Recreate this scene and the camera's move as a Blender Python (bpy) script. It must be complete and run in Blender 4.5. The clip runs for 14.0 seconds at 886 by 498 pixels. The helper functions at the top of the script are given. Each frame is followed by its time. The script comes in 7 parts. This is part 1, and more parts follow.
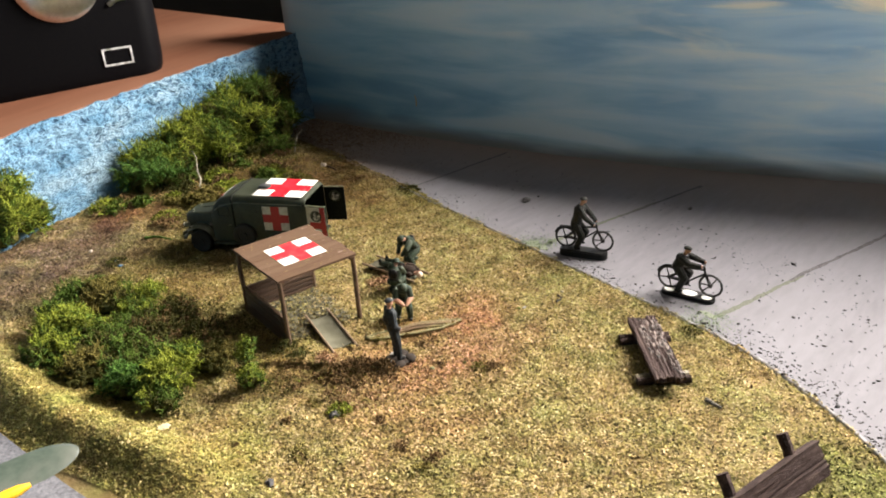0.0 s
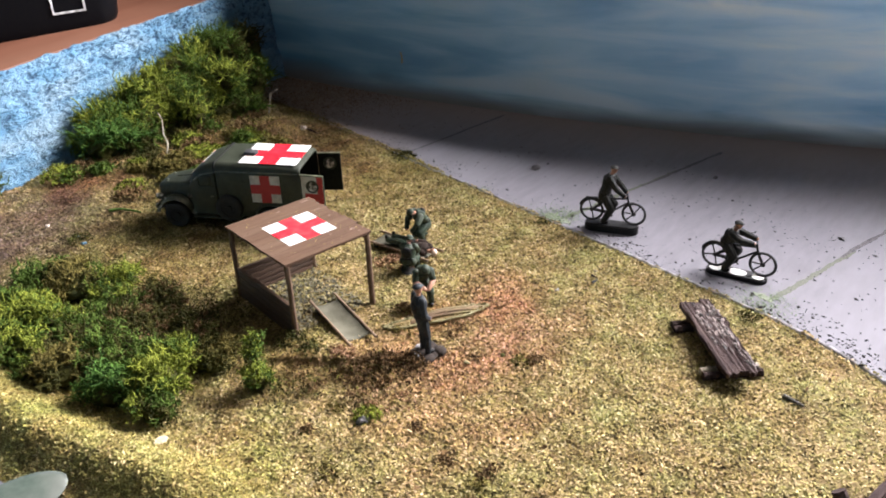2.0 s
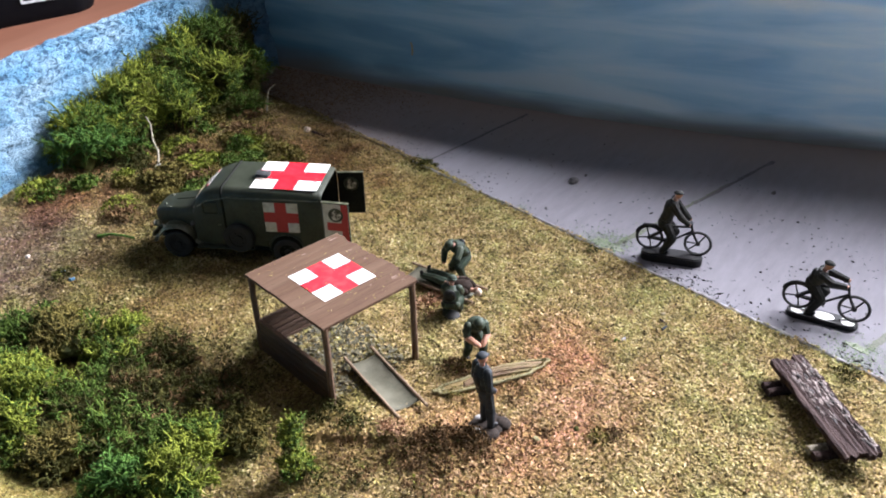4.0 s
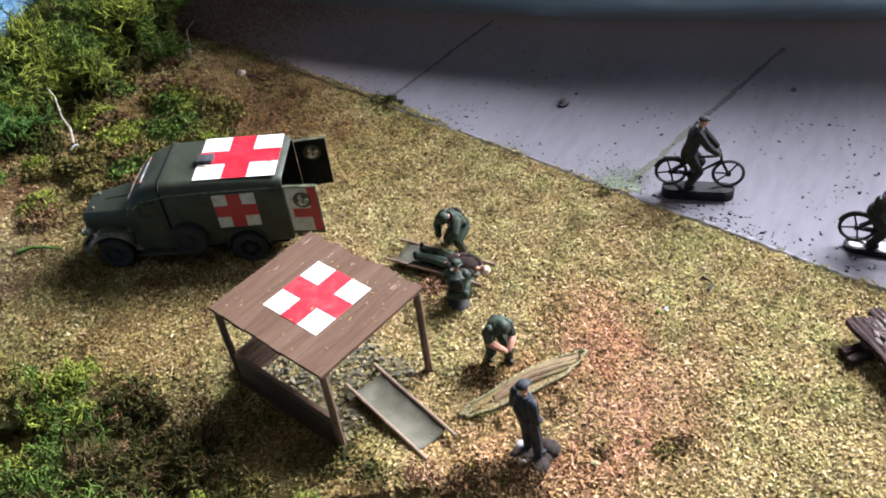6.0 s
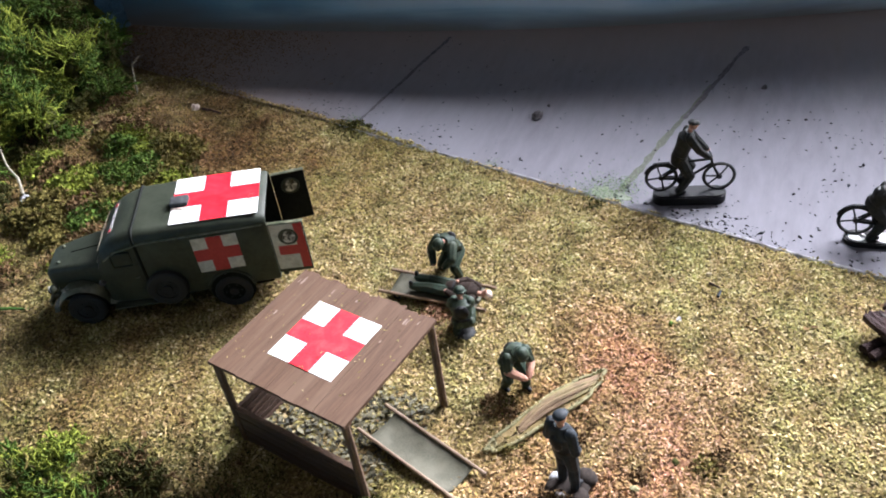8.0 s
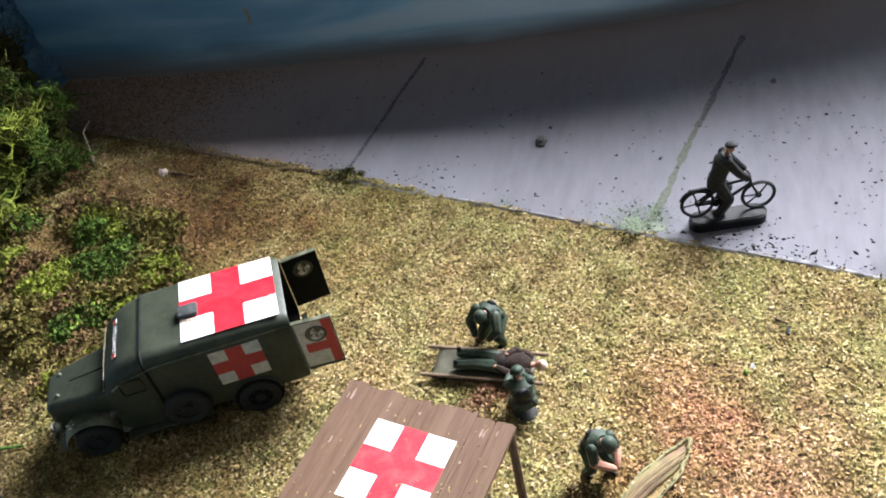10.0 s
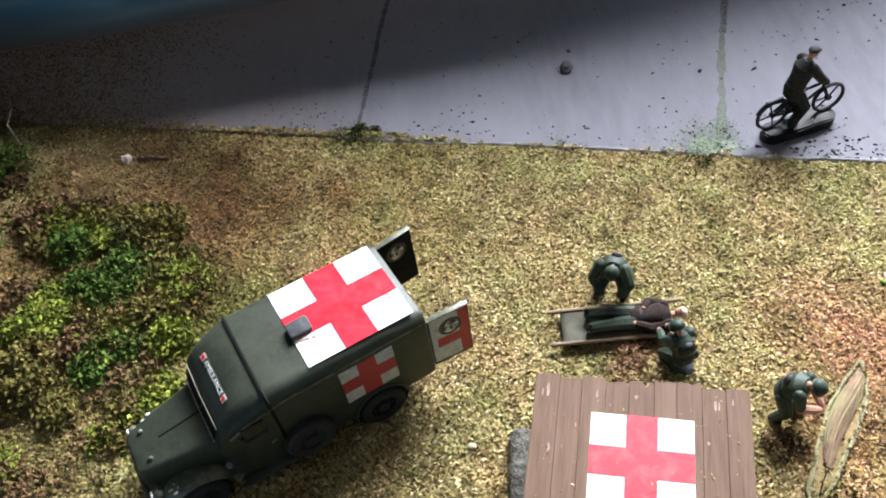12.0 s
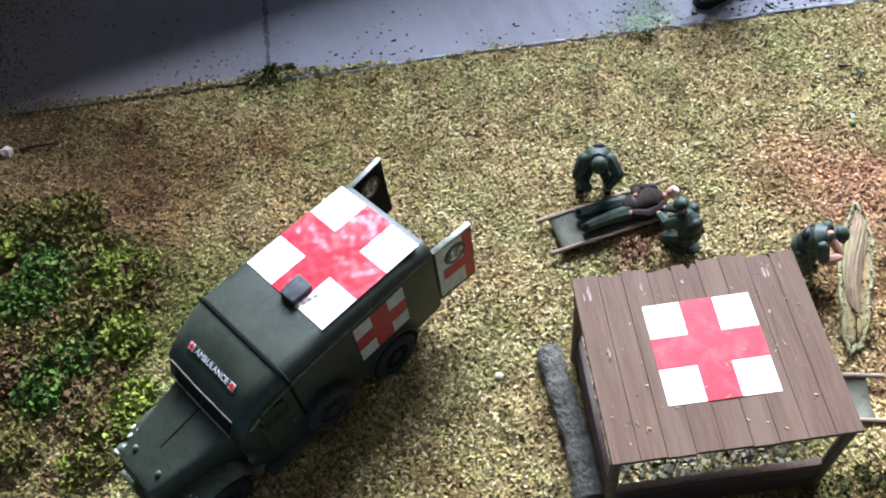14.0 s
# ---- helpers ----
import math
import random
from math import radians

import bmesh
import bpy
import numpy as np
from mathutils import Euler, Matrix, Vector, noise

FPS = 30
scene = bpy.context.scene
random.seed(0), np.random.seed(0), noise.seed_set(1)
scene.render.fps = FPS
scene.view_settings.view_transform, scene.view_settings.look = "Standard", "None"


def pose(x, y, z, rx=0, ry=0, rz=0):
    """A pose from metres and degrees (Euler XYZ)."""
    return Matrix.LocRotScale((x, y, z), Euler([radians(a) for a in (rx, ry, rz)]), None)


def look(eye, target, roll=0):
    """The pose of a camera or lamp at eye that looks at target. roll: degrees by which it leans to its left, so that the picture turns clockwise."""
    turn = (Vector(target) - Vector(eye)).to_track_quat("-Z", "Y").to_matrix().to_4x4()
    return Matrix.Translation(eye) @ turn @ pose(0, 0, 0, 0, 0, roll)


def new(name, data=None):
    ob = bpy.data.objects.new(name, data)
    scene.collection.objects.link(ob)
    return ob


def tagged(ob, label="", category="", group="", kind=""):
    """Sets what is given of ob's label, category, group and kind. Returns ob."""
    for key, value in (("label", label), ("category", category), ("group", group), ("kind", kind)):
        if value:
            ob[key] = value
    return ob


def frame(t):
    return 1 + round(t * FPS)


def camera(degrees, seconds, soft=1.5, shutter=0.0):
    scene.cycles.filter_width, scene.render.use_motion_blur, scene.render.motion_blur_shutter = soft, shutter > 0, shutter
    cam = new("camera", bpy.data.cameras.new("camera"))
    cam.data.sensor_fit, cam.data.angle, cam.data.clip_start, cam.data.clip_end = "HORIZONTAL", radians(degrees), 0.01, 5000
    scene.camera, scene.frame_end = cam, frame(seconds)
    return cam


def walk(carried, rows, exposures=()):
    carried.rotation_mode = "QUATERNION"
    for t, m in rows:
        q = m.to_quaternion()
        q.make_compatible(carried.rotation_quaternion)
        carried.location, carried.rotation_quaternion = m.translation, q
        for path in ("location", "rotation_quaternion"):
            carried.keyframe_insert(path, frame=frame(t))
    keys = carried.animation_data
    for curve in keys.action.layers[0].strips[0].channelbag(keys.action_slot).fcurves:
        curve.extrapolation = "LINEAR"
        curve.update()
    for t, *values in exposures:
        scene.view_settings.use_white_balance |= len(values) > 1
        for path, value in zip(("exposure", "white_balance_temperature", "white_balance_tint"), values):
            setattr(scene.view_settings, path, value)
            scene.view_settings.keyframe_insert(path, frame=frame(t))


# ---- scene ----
cam = camera(55.03, 14.0, soft=1.9)
PATH = [
    (0, (0.22398, -0.19761, 0.16851), (0.10337, -0.06292, 0.08300), -4.39),
    (0.5, (0.22190, -0.18969, 0.15272), (0.10555, -0.05344, 0.06384), -3.88),
    (1, (0.19540, -0.18912, 0.15363), (0.08081, -0.05286, 0.06250), -3.17),
    (1.5, (0.17832, -0.18690, 0.15297), (0.06739, -0.04922, 0.05951), -2.79),
    (2, (0.17484, -0.18839, 0.15760), (0.06816, -0.04784, 0.06343), -2.58),
    (2.5, (0.16474, -0.19318, 0.15532), (0.06113, -0.05048, 0.06097), -3.06),
    (3, (0.15261, -0.19055, 0.15376), (0.05120, -0.04659, 0.05894), -3.06),
    (3.5, (0.14155, -0.18443, 0.15723), (0.04200, -0.04061, 0.06025), -2.05),
    (3.7, (0.13462, -0.17660, 0.16277), (0.03552, -0.03398, 0.06358), -1.64),
    (5.8, (0.08931, -0.12505, 0.16599), (0.00678, 0.00552, 0.03891), -7.29),
    (6, (0.08352, -0.12325, 0.16518), (0.00393, 0.00784, 0.03680), -7.68),
    (6.5, (0.06629, -0.12409, 0.17086), (-0.00669, 0.00997, 0.04162), -7.59),
    (7, (0.06757, -0.12451, 0.16261), (-0.00184, 0.01154, 0.03348), -8.06),
    (7.5, (0.07081, -0.12550, 0.16159), (0.00370, 0.01256, 0.03338), -8.34),
    (8, (0.06301, -0.12140, 0.16238), (-0.00308, 0.01826, 0.03538), -8.50),
    (8.2, (0.05821, -0.11959, 0.16206), (-0.00704, 0.02097, 0.03562), -7.61),
    (10.3, (0.02334, -0.08972, 0.17346), (-0.02611, 0.04443, 0.03362), -14.85),
    (10.5, (0.01582, -0.08604, 0.17408), (-0.02692, 0.04526, 0.02939), -13.74),
    (11, (-0.02227, -0.07760, 0.18452), (-0.05442, 0.05257, 0.03612), -11.32),
    (11.5, (-0.03389, -0.07712, 0.17802), (-0.05494, 0.05223, 0.02694), -11.29),
    (12, (-0.04496, -0.07403, 0.17310), (-0.05433, 0.05290, 0.01882), -10.45),
    (12.5, (-0.05637, -0.07194, 0.16659), (-0.05440, 0.04663, 0.00554), -9.22),
    (13, (-0.06505, -0.06804, 0.16263), (-0.05259, 0.04291, -0.00331), -9.00),
    (13.5, (-0.06955, -0.06713, 0.16795), (-0.05373, 0.04359, 0.00215), -9.95),
    (14, (-0.07308, -0.06143, 0.15987), (-0.05251, 0.04912, -0.00552), -10.29),
]
LOOKS = [(0.0, -0.04, 7150, 11), (2.0, 0.02, 6350, 17), (7.5, 0.07, 5800, 16), (11.0, 0.27, 5950, 11), (12.9, 0.08, 5450, 11), (14.0, 0.09, 5150, 12)]
walk(cam, [(t, look(eye, target, roll)) for t, eye, target, roll in PATH], LOOKS)

# ---- world, window light, exposure ----
world = bpy.data.worlds.new("world")
scene.world = world
world.use_nodes = True
wn = world.node_tree.nodes
sky = wn.new("ShaderNodeTexSky")
sky.sky_type, sky.sun_disc = "NISHITA", False
sky.sun_elevation, sky.sun_rotation = radians(50), radians(20)
world.node_tree.links.new(sky.outputs[0], wn["Background"].inputs[0])
wn["Background"].inputs[1].default_value = 0.1

WIN = dict(x0=0.0, x1=0.6, z0=0.2, z1=0.68, y=0.55)  # window opening in the wall behind the painted sky
lamp = bpy.data.lights.new("window_daylight", "AREA")
lamp.shape, lamp.size, lamp.size_y = "RECTANGLE", WIN["x1"] - WIN["x0"], WIN["z1"] - WIN["z0"]
lamp.energy, lamp.color = 63.0, (1.0, 0.975, 0.94)
lo = new("window_daylight", lamp)
lo.matrix_world = look(((WIN["x0"] + WIN["x1"]) / 2, WIN["y"] - 0.01, (WIN["z0"] + WIN["z1"]) / 2), ((WIN["x0"] + WIN["x1"]) / 2, 0.0, (WIN["z0"] + WIN["z1"]) / 2))

SIDE = dict(y0=-0.75, y1=-0.15, z0=0.2, z1=0.9)  # added opening in the unseen east wall: fill for the sky's right end
lamp = bpy.data.lights.new("added_side_fill", "AREA")
lamp.shape, lamp.size, lamp.size_y = "RECTANGLE", SIDE["y1"] - SIDE["y0"], SIDE["z1"] - SIDE["z0"]
lamp.energy, lamp.color = 0.08, (0.96, 0.98, 1.0)
lo = new("added_side_fill", lamp)
lo.matrix_world = look((2.09, (SIDE["y0"] + SIDE["y1"]) / 2, (SIDE["z0"] + SIDE["z1"]) / 2), (0.0, (SIDE["y0"] + SIDE["y1"]) / 2, (SIDE["z0"] + SIDE["z1"]) / 2))

# ---- materials ----
def mat(name, dark, light, scale=1.0, rough=0.8, bump=0.3, metal=0.0, coarse=0.0, tint=None, stretch=(1, 1, 1), island=0.0, spec=0.4, detail=6.0, lo_=0.3, hi_=0.7, objrand=0.0, coarse_amount=0.6, depth=0.0002):
    """A surface of two colours broken up by fine noise, with a third colour in coarse patches. Scales are per millimetre."""
    m = bpy.data.materials.new(name)
    m.use_nodes = True
    n, l = m.node_tree.nodes, m.node_tree.links
    b = n["Principled BSDF"]
    tc, mp = n.new("ShaderNodeTexCoord"), n.new("ShaderNodeMapping")
    l.new(tc.outputs["Object"], mp.inputs[0])
    mp.inputs["Scale"].default_value = [1000 * s for s in stretch]
    f = n.new("ShaderNodeTexNoise")
    f.inputs["Scale"].default_value, f.inputs["Detail"].default_value, f.inputs["Roughness"].default_value = scale, detail, 0.62
    l.new(mp.outputs[0], f.inputs[0])
    r = n.new("ShaderNodeValToRGB")
    r.color_ramp.elements[0].position, r.color_ramp.elements[1].position = lo_, hi_
    r.color_ramp.elements[0].color, r.color_ramp.elements[1].color = (*dark, 1), (*light, 1)
    fac = f.outputs["Fac"]
    if island or objrand:
        g = n.new("ShaderNodeNewGeometry") if island else n.new("ShaderNodeObjectInfo")
        src = g.outputs["Random Per Island"] if island else g.outputs["Random"]
        mx = n.new("ShaderNodeMix")
        mx.inputs[0].default_value = island or objrand
        l.new(fac, mx.inputs[2]), l.new(src, mx.inputs[3])
        fac = mx.outputs[0]
    l.new(fac, r.inputs[0])
    col = r.outputs[0]
    if tint:
        c = n.new("ShaderNodeTexNoise")
        c.inputs["Scale"].default_value, c.inputs["Detail"].default_value = coarse or scale / 12, 5
        l.new(mp.outputs[0], c.inputs[0])
        cr = n.new("ShaderNodeValToRGB")
        cr.color_ramp.elements[0].position, cr.color_ramp.elements[1].position = 0.46, 0.66
        cr.color_ramp.elements[1].color = (coarse_amount,) * 3 + (1,)
        l.new(c.outputs["Fac"], cr.inputs[0])
        mx = n.new("ShaderNodeMix")
        mx.data_type = "RGBA"
        l.new(cr.outputs[0], mx.inputs[0]), l.new(col, mx.inputs[6])
        mx.inputs[7].default_value = (*tint, 1)
        col = mx.outputs[2]
    l.new(col, b.inputs["Base Color"])
    b.inputs["Roughness"].default_value, b.inputs["Metallic"].default_value = rough, metal
    b.inputs["Specular IOR Level"].default_value = spec
    if bump:
        bp = n.new("ShaderNodeBump")
        bp.inputs["Strength"].default_value, bp.inputs["Distance"].default_value = bump, depth
        l.new(f.outputs["Fac"], bp.inputs["Height"]), l.new(bp.outputs[0], b.inputs["Normal"])
    return m


M_OLIVE = mat("olive_drab_enamel", (0.014, 0.0175, 0.011), (0.029, 0.035, 0.0225), 0.9, 0.5, 0.15, coarse=0.12, tint=(0.046, 0.052, 0.036), spec=0.3)
M_OLIVE_WORN = mat("worn_olive_enamel", (0.03, 0.035, 0.022), (0.075, 0.083, 0.05), 0.8, 0.38, 0.12, coarse=0.2, tint=(0.2, 0.19, 0.13), spec=0.5)
M_BLACK = mat("black_rubber", (0.008, 0.008, 0.008), (0.02, 0.02, 0.019), 1.5, 0.75, 0.2)
# near-black that stands in for shade in the body, wheel wells and underside
M_NEAR_BLACK = mat("near_black", (0.006, 0.007, 0.006), (0.012, 0.013, 0.011), 1.0, 0.85, 0.1, spec=0.1)
M_WHITE = mat("white_sign_paint", (0.6, 0.6, 0.585), (0.7, 0.7, 0.69), 1.6, 0.62, 0.06, spec=0.25, coarse=0.35, tint=(0.6, 0.58, 0.53), coarse_amount=0.35)
M_RED = mat("red_sign_paint", (0.5, 0.012, 0.02), (0.66, 0.025, 0.04), 1.4, 0.55, 0.1, spec=0.25, coarse=0.3, tint=(0.7, 0.09, 0.09), coarse_amount=0.4)
M_CREAM = mat("yellowed_sign_paint", (0.42, 0.4, 0.34), (0.58, 0.56, 0.5), 1.2, 0.55, 0.1, coarse=0.4, tint=(0.3, 0.27, 0.22))
M_RED_DULL = mat("dull_red_paint", (0.3, 0.018, 0.02), (0.42, 0.03, 0.03), 1.2, 0.5, 0.1)
M_WOOD = mat("brown_painted_boards", (0.064, 0.036, 0.022), (0.112, 0.065, 0.04), 0.8, 0.72, 0.4, spec=0.2, stretch=(2.6, 0.16, 2.6), coarse=0.12, tint=(0.128, 0.082, 0.054), objrand=0.05)
M_PEELED = mat("bare_peeled_wood", (0.13, 0.085, 0.065), (0.28, 0.21, 0.17), 0.9, 0.7, 0.3, stretch=(2.0, 0.3, 2.0))
M_POST = mat("dark_brown_post_wood", (0.06, 0.035, 0.022), (0.15, 0.09, 0.055), 1.0, 0.7, 0.5, stretch=(2.5, 2.5, 0.3))
M_WALLWOOD = mat("dark_stained_boards", (0.03, 0.017, 0.011), (0.08, 0.046, 0.03), 1.0, 0.65, 0.4, stretch=(0.3, 2.2, 2.2), objrand=0.25)
M_BENCH = mat("weathered_purple_brown_wood", (0.016, 0.01, 0.01), (0.056, 0.035, 0.033), 1.3, 0.8, 0.8, stretch=(0.35, 2.2, 2.2), coarse=0.3, tint=(0.09, 0.062, 0.056), depth=0.0006, spec=0.12)
M_CANVAS = mat("olive_grey_canvas", (0.05, 0.048, 0.03), (0.09, 0.085, 0.055), 2.5, 0.75, 0.25, coarse=0.25, tint=(0.112, 0.105, 0.072))
M_POLE = mat("bare_wood_pole", (0.13, 0.085, 0.055), (0.27, 0.19, 0.12), 1.2, 0.6, 0.3, stretch=(0.3, 2, 2))
M_TARP = mat("dark_grey_rolled_cloth", (0.022, 0.02, 0.014), (0.12, 0.108, 0.078), 0.7, 0.5, 1.0, stretch=(1.4, 1.2, 1.4), depth=0.0012, spec=0.5)
M_FIGURE = mat("dark_green_figure_paint", (0.012, 0.022, 0.015), (0.034, 0.052, 0.034), 0.9, 0.55, 0.3, coarse=0.35, tint=(0.05, 0.055, 0.035), spec=0.25)
M_FIGBLUE = mat("blue_grey_figure_paint", (0.011, 0.014, 0.017), (0.028, 0.034, 0.04), 0.9, 0.6, 0.3, spec=0.2)
M_GREYFIG = mat("field_grey_figure_paint", (0.01, 0.011, 0.011), (0.03, 0.03, 0.029), 0.9, 0.65, 0.3, spec=0.15)
M_SKIN = mat("flesh_paint", (0.34, 0.165, 0.11), (0.48, 0.26, 0.18), 1.2, 0.5, 0.2)
M_BANDAGE = mat("off_white_paint", (0.5, 0.38, 0.3), (0.68, 0.56, 0.48), 1.0, 0.6, 0.2)
M_GUNMETAL = mat("black_plastic", (0.007, 0.007, 0.008), (0.016, 0.016, 0.017), 1.0, 0.5, 0.2, spec=0.2)
M_ROAD = mat("painted_card_road", (0.155, 0.15, 0.168), (0.19, 0.185, 0.208), 0.25, 0.85, 0.12, stretch=(1.2, 0.3, 1), coarse=0.02, tint=(0.212, 0.208, 0.233), spec=0.12)


def brown_tint(m):
    """Brown tint painting warm bounce light along the foot of the painted sky, and brown wash over its far corner."""
    n, l = m.node_tree.nodes, m.node_tree.links
    paint = n["Principled BSDF"].inputs["Base Color"]
    under = paint.links[0].from_socket
    tc, sep, f = n.new("ShaderNodeTexCoord"), n.new("ShaderNodeSeparateXYZ"), n.new("ShaderNodeTexNoise")
    f.inputs["Scale"].default_value, f.inputs["Detail"].default_value = 26.0, 7
    l.new(tc.outputs["Object"], sep.inputs[0]), l.new(tc.outputs["Object"], f.inputs[0])
    slant, rag = n.new("ShaderNodeMath"), n.new("ShaderNodeMath")
    slant.operation = rag.operation = "MULTIPLY_ADD"
    slant.inputs[1].default_value, rag.inputs[1].default_value = -0.19, 0.04
    l.new(sep.outputs[0], slant.inputs[0]), l.new(sep.outputs[1], slant.inputs[2])
    l.new(f.outputs["Fac"], rag.inputs[0]), l.new(slant.outputs[0], rag.inputs[2])
    back, side, most = n.new("ShaderNodeMapRange"), n.new("ShaderNodeMapRange"), n.new("ShaderNodeMath")
    back.inputs[1].default_value, back.inputs[2].default_value, back.inputs[4].default_value = 0.175, 0.222, 0.75
    side.inputs[1].default_value, side.inputs[2].default_value, side.inputs[4].default_value = -0.07, -0.16, 0.8
    most.operation = "MAXIMUM"
    l.new(rag.outputs[0], back.inputs[0]), l.new(sep.outputs[0], side.inputs[0])
    l.new(back.outputs[0], most.inputs[0]), l.new(side.outputs[0], most.inputs[1])
    mx = n.new("ShaderNodeMix")
    mx.data_type = "RGBA"
    mx.inputs[7].default_value = (0.235, 0.185, 0.16, 1)
    l.new(most.outputs[0], mx.inputs[0]), l.new(under, mx.inputs[6]), l.new(mx.outputs[2], paint)


brown_tint(M_ROAD)
M_CARD = mat("bare_white_card", (0.18, 0.175, 0.17), (0.5, 0.5, 0.52), 0.3, 0.8, 0.2, lo_=0.36, hi_=0.62, spec=0.1)
M_JOINT = mat("dark_painted_line", (0.03, 0.029, 0.031), (0.11, 0.105, 0.115), 1.0, 0.7, 0.2, lo_=0.38, hi_=0.62)
M_JOINTGREEN = mat("green_grey_painted_line", (0.05, 0.058, 0.04), (0.13, 0.14, 0.105), 1.2, 0.7, 0.3)
M_SPECK = mat("dark_debris", (0.02, 0.02, 0.022), (0.09, 0.085, 0.085), 1.0, 0.8, 0.4, island=0.6)
M_STONE = mat("grey_stone", (0.035, 0.034, 0.036), (0.1, 0.095, 0.097), 1.0, 0.8, 0.6)
M_DARKBASE = mat("dark_earth_paint", (0.016, 0.013, 0.012), (0.05, 0.04, 0.034), 0.8, 0.9, 0.6, spec=0.08)
M_OCHRE = mat("ochre_paint", (0.3, 0.2, 0.09), (0.5, 0.36, 0.18), 0.8, 0.7, 0.2)
M_PALE = mat("pale_stone", (0.42, 0.33, 0.27), (0.64, 0.56, 0.49), 1.0, 0.8, 0.5)
M_PEBBLE = mat("tan_pebble", (0.22, 0.17, 0.1), (0.42, 0.36, 0.24), 1.0, 0.8, 0.5)
M_APRON = mat("grey_concrete_card", (0.08, 0.08, 0.092), (0.22, 0.22, 0.245), 0.8, 0.85, 0.5, coarse=0.06, tint=(0.12, 0.12, 0.14), spec=0.1)
M_SHELF = mat("orange_wood_board", (0.125, 0.047, 0.026), (0.175, 0.074, 0.044), 0.12, 0.5, 0.08, stretch=(1, 0.15, 1), coarse=0.012, tint=(0.2, 0.1, 0.064))
M_PLASTIC = mat("black_device_plastic", (0.002, 0.002, 0.003), (0.004, 0.0038, 0.004), 0.5, 0.45, 0.05, spec=0.04)
M_SILVER = mat("brushed_silver", (0.5, 0.48, 0.45), (0.68, 0.66, 0.62), 0.4, 0.3, 0.05, metal=1.0)
# unseen room: walls near black to hold back fill, ceiling paler to bounce it
M_ROOM = mat("room_paint", (0.032, 0.031, 0.03), (0.046, 0.044, 0.043), 0.004, 0.8, 0.05)
M_CEILING = mat("fill_bounce_grey", (0.3, 0.295, 0.285), (0.36, 0.355, 0.345), 0.004, 0.85, 0.05)
M_TABLE = mat("table_board", (0.1, 0.065, 0.04), (0.15, 0.1, 0.06), 0.05, 0.5, 0.1)


def painted_sky():
    """Blue-grey sky brushed in long level strokes, with pale cloud streaks and a misty lower edge."""
    m = bpy.data.materials.new("painted_sky")
    m.use_nodes = True
    n, l = m.node_tree.nodes, m.node_tree.links
    b = n["Principled BSDF"]
    tc, mp = n.new("ShaderNodeTexCoord"), n.new("ShaderNodeMapping")
    l.new(tc.outputs["Object"], mp.inputs[0])
    mp.inputs["Scale"].default_value = (9, 9, 62)
    a = n.new("ShaderNodeTexNoise")
    a.inputs["Scale"].default_value, a.inputs["Detail"].default_value, a.inputs["Distortion"].default_value = 1.0, 8, 0.6
    l.new(mp.outputs[0], a.inputs[0])
    r = n.new("ShaderNodeValToRGB")
    e = r.color_ramp.elements
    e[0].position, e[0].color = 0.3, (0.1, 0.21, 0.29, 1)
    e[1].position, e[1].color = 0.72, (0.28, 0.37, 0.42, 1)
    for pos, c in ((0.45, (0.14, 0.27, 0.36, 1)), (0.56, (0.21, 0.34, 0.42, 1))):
        k = e.new(pos)
        k.color = c
    l.new(a.outputs["Fac"], r.inputs[0])
    # the paint turns paler towards the right-hand end and upward, partly standing in for light there
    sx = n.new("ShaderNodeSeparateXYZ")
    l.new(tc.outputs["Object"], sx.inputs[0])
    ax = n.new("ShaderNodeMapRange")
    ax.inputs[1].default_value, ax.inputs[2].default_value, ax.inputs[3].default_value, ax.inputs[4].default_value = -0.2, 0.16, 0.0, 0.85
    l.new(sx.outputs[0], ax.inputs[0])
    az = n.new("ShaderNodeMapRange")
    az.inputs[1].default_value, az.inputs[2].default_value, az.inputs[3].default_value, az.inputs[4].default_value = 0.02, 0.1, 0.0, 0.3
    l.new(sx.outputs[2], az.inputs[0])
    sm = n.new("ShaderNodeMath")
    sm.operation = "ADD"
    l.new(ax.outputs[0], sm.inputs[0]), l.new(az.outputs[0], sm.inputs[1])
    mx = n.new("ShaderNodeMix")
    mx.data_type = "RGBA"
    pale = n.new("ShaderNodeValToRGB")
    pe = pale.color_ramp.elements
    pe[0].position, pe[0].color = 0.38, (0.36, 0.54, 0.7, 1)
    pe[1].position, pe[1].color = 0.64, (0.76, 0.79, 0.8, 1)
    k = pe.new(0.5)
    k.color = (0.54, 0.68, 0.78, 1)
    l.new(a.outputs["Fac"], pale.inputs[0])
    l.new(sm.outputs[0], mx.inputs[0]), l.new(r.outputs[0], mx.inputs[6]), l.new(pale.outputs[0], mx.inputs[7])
    # cream cloud streaks high on the right-hand part
    cn = n.new("ShaderNodeTexNoise")
    cn.inputs["Scale"].default_value, cn.inputs["Detail"].default_value, cn.inputs["Distortion"].default_value = 1.0, 9, 1.1
    cm = n.new("ShaderNodeMapping")
    cm.inputs["Scale"].default_value, cm.inputs["Location"].default_value = (13, 13, 70), (3.1, 0.4, 1.7)
    l.new(tc.outputs["Object"], cm.inputs[0]), l.new(cm.outputs[0], cn.inputs[0])
    cr = n.new("ShaderNodeMapRange")
    cr.interpolation_type = "SMOOTHSTEP"
    cr.inputs[1].default_value, cr.inputs[2].default_value = 0.46, 0.62
    l.new(cn.outputs["Fac"], cr.inputs[0])
    cx_, cz_ = n.new("ShaderNodeMapRange"), n.new("ShaderNodeMapRange")
    cx_.inputs[1].default_value, cx_.inputs[2].default_value = -0.02, 0.06
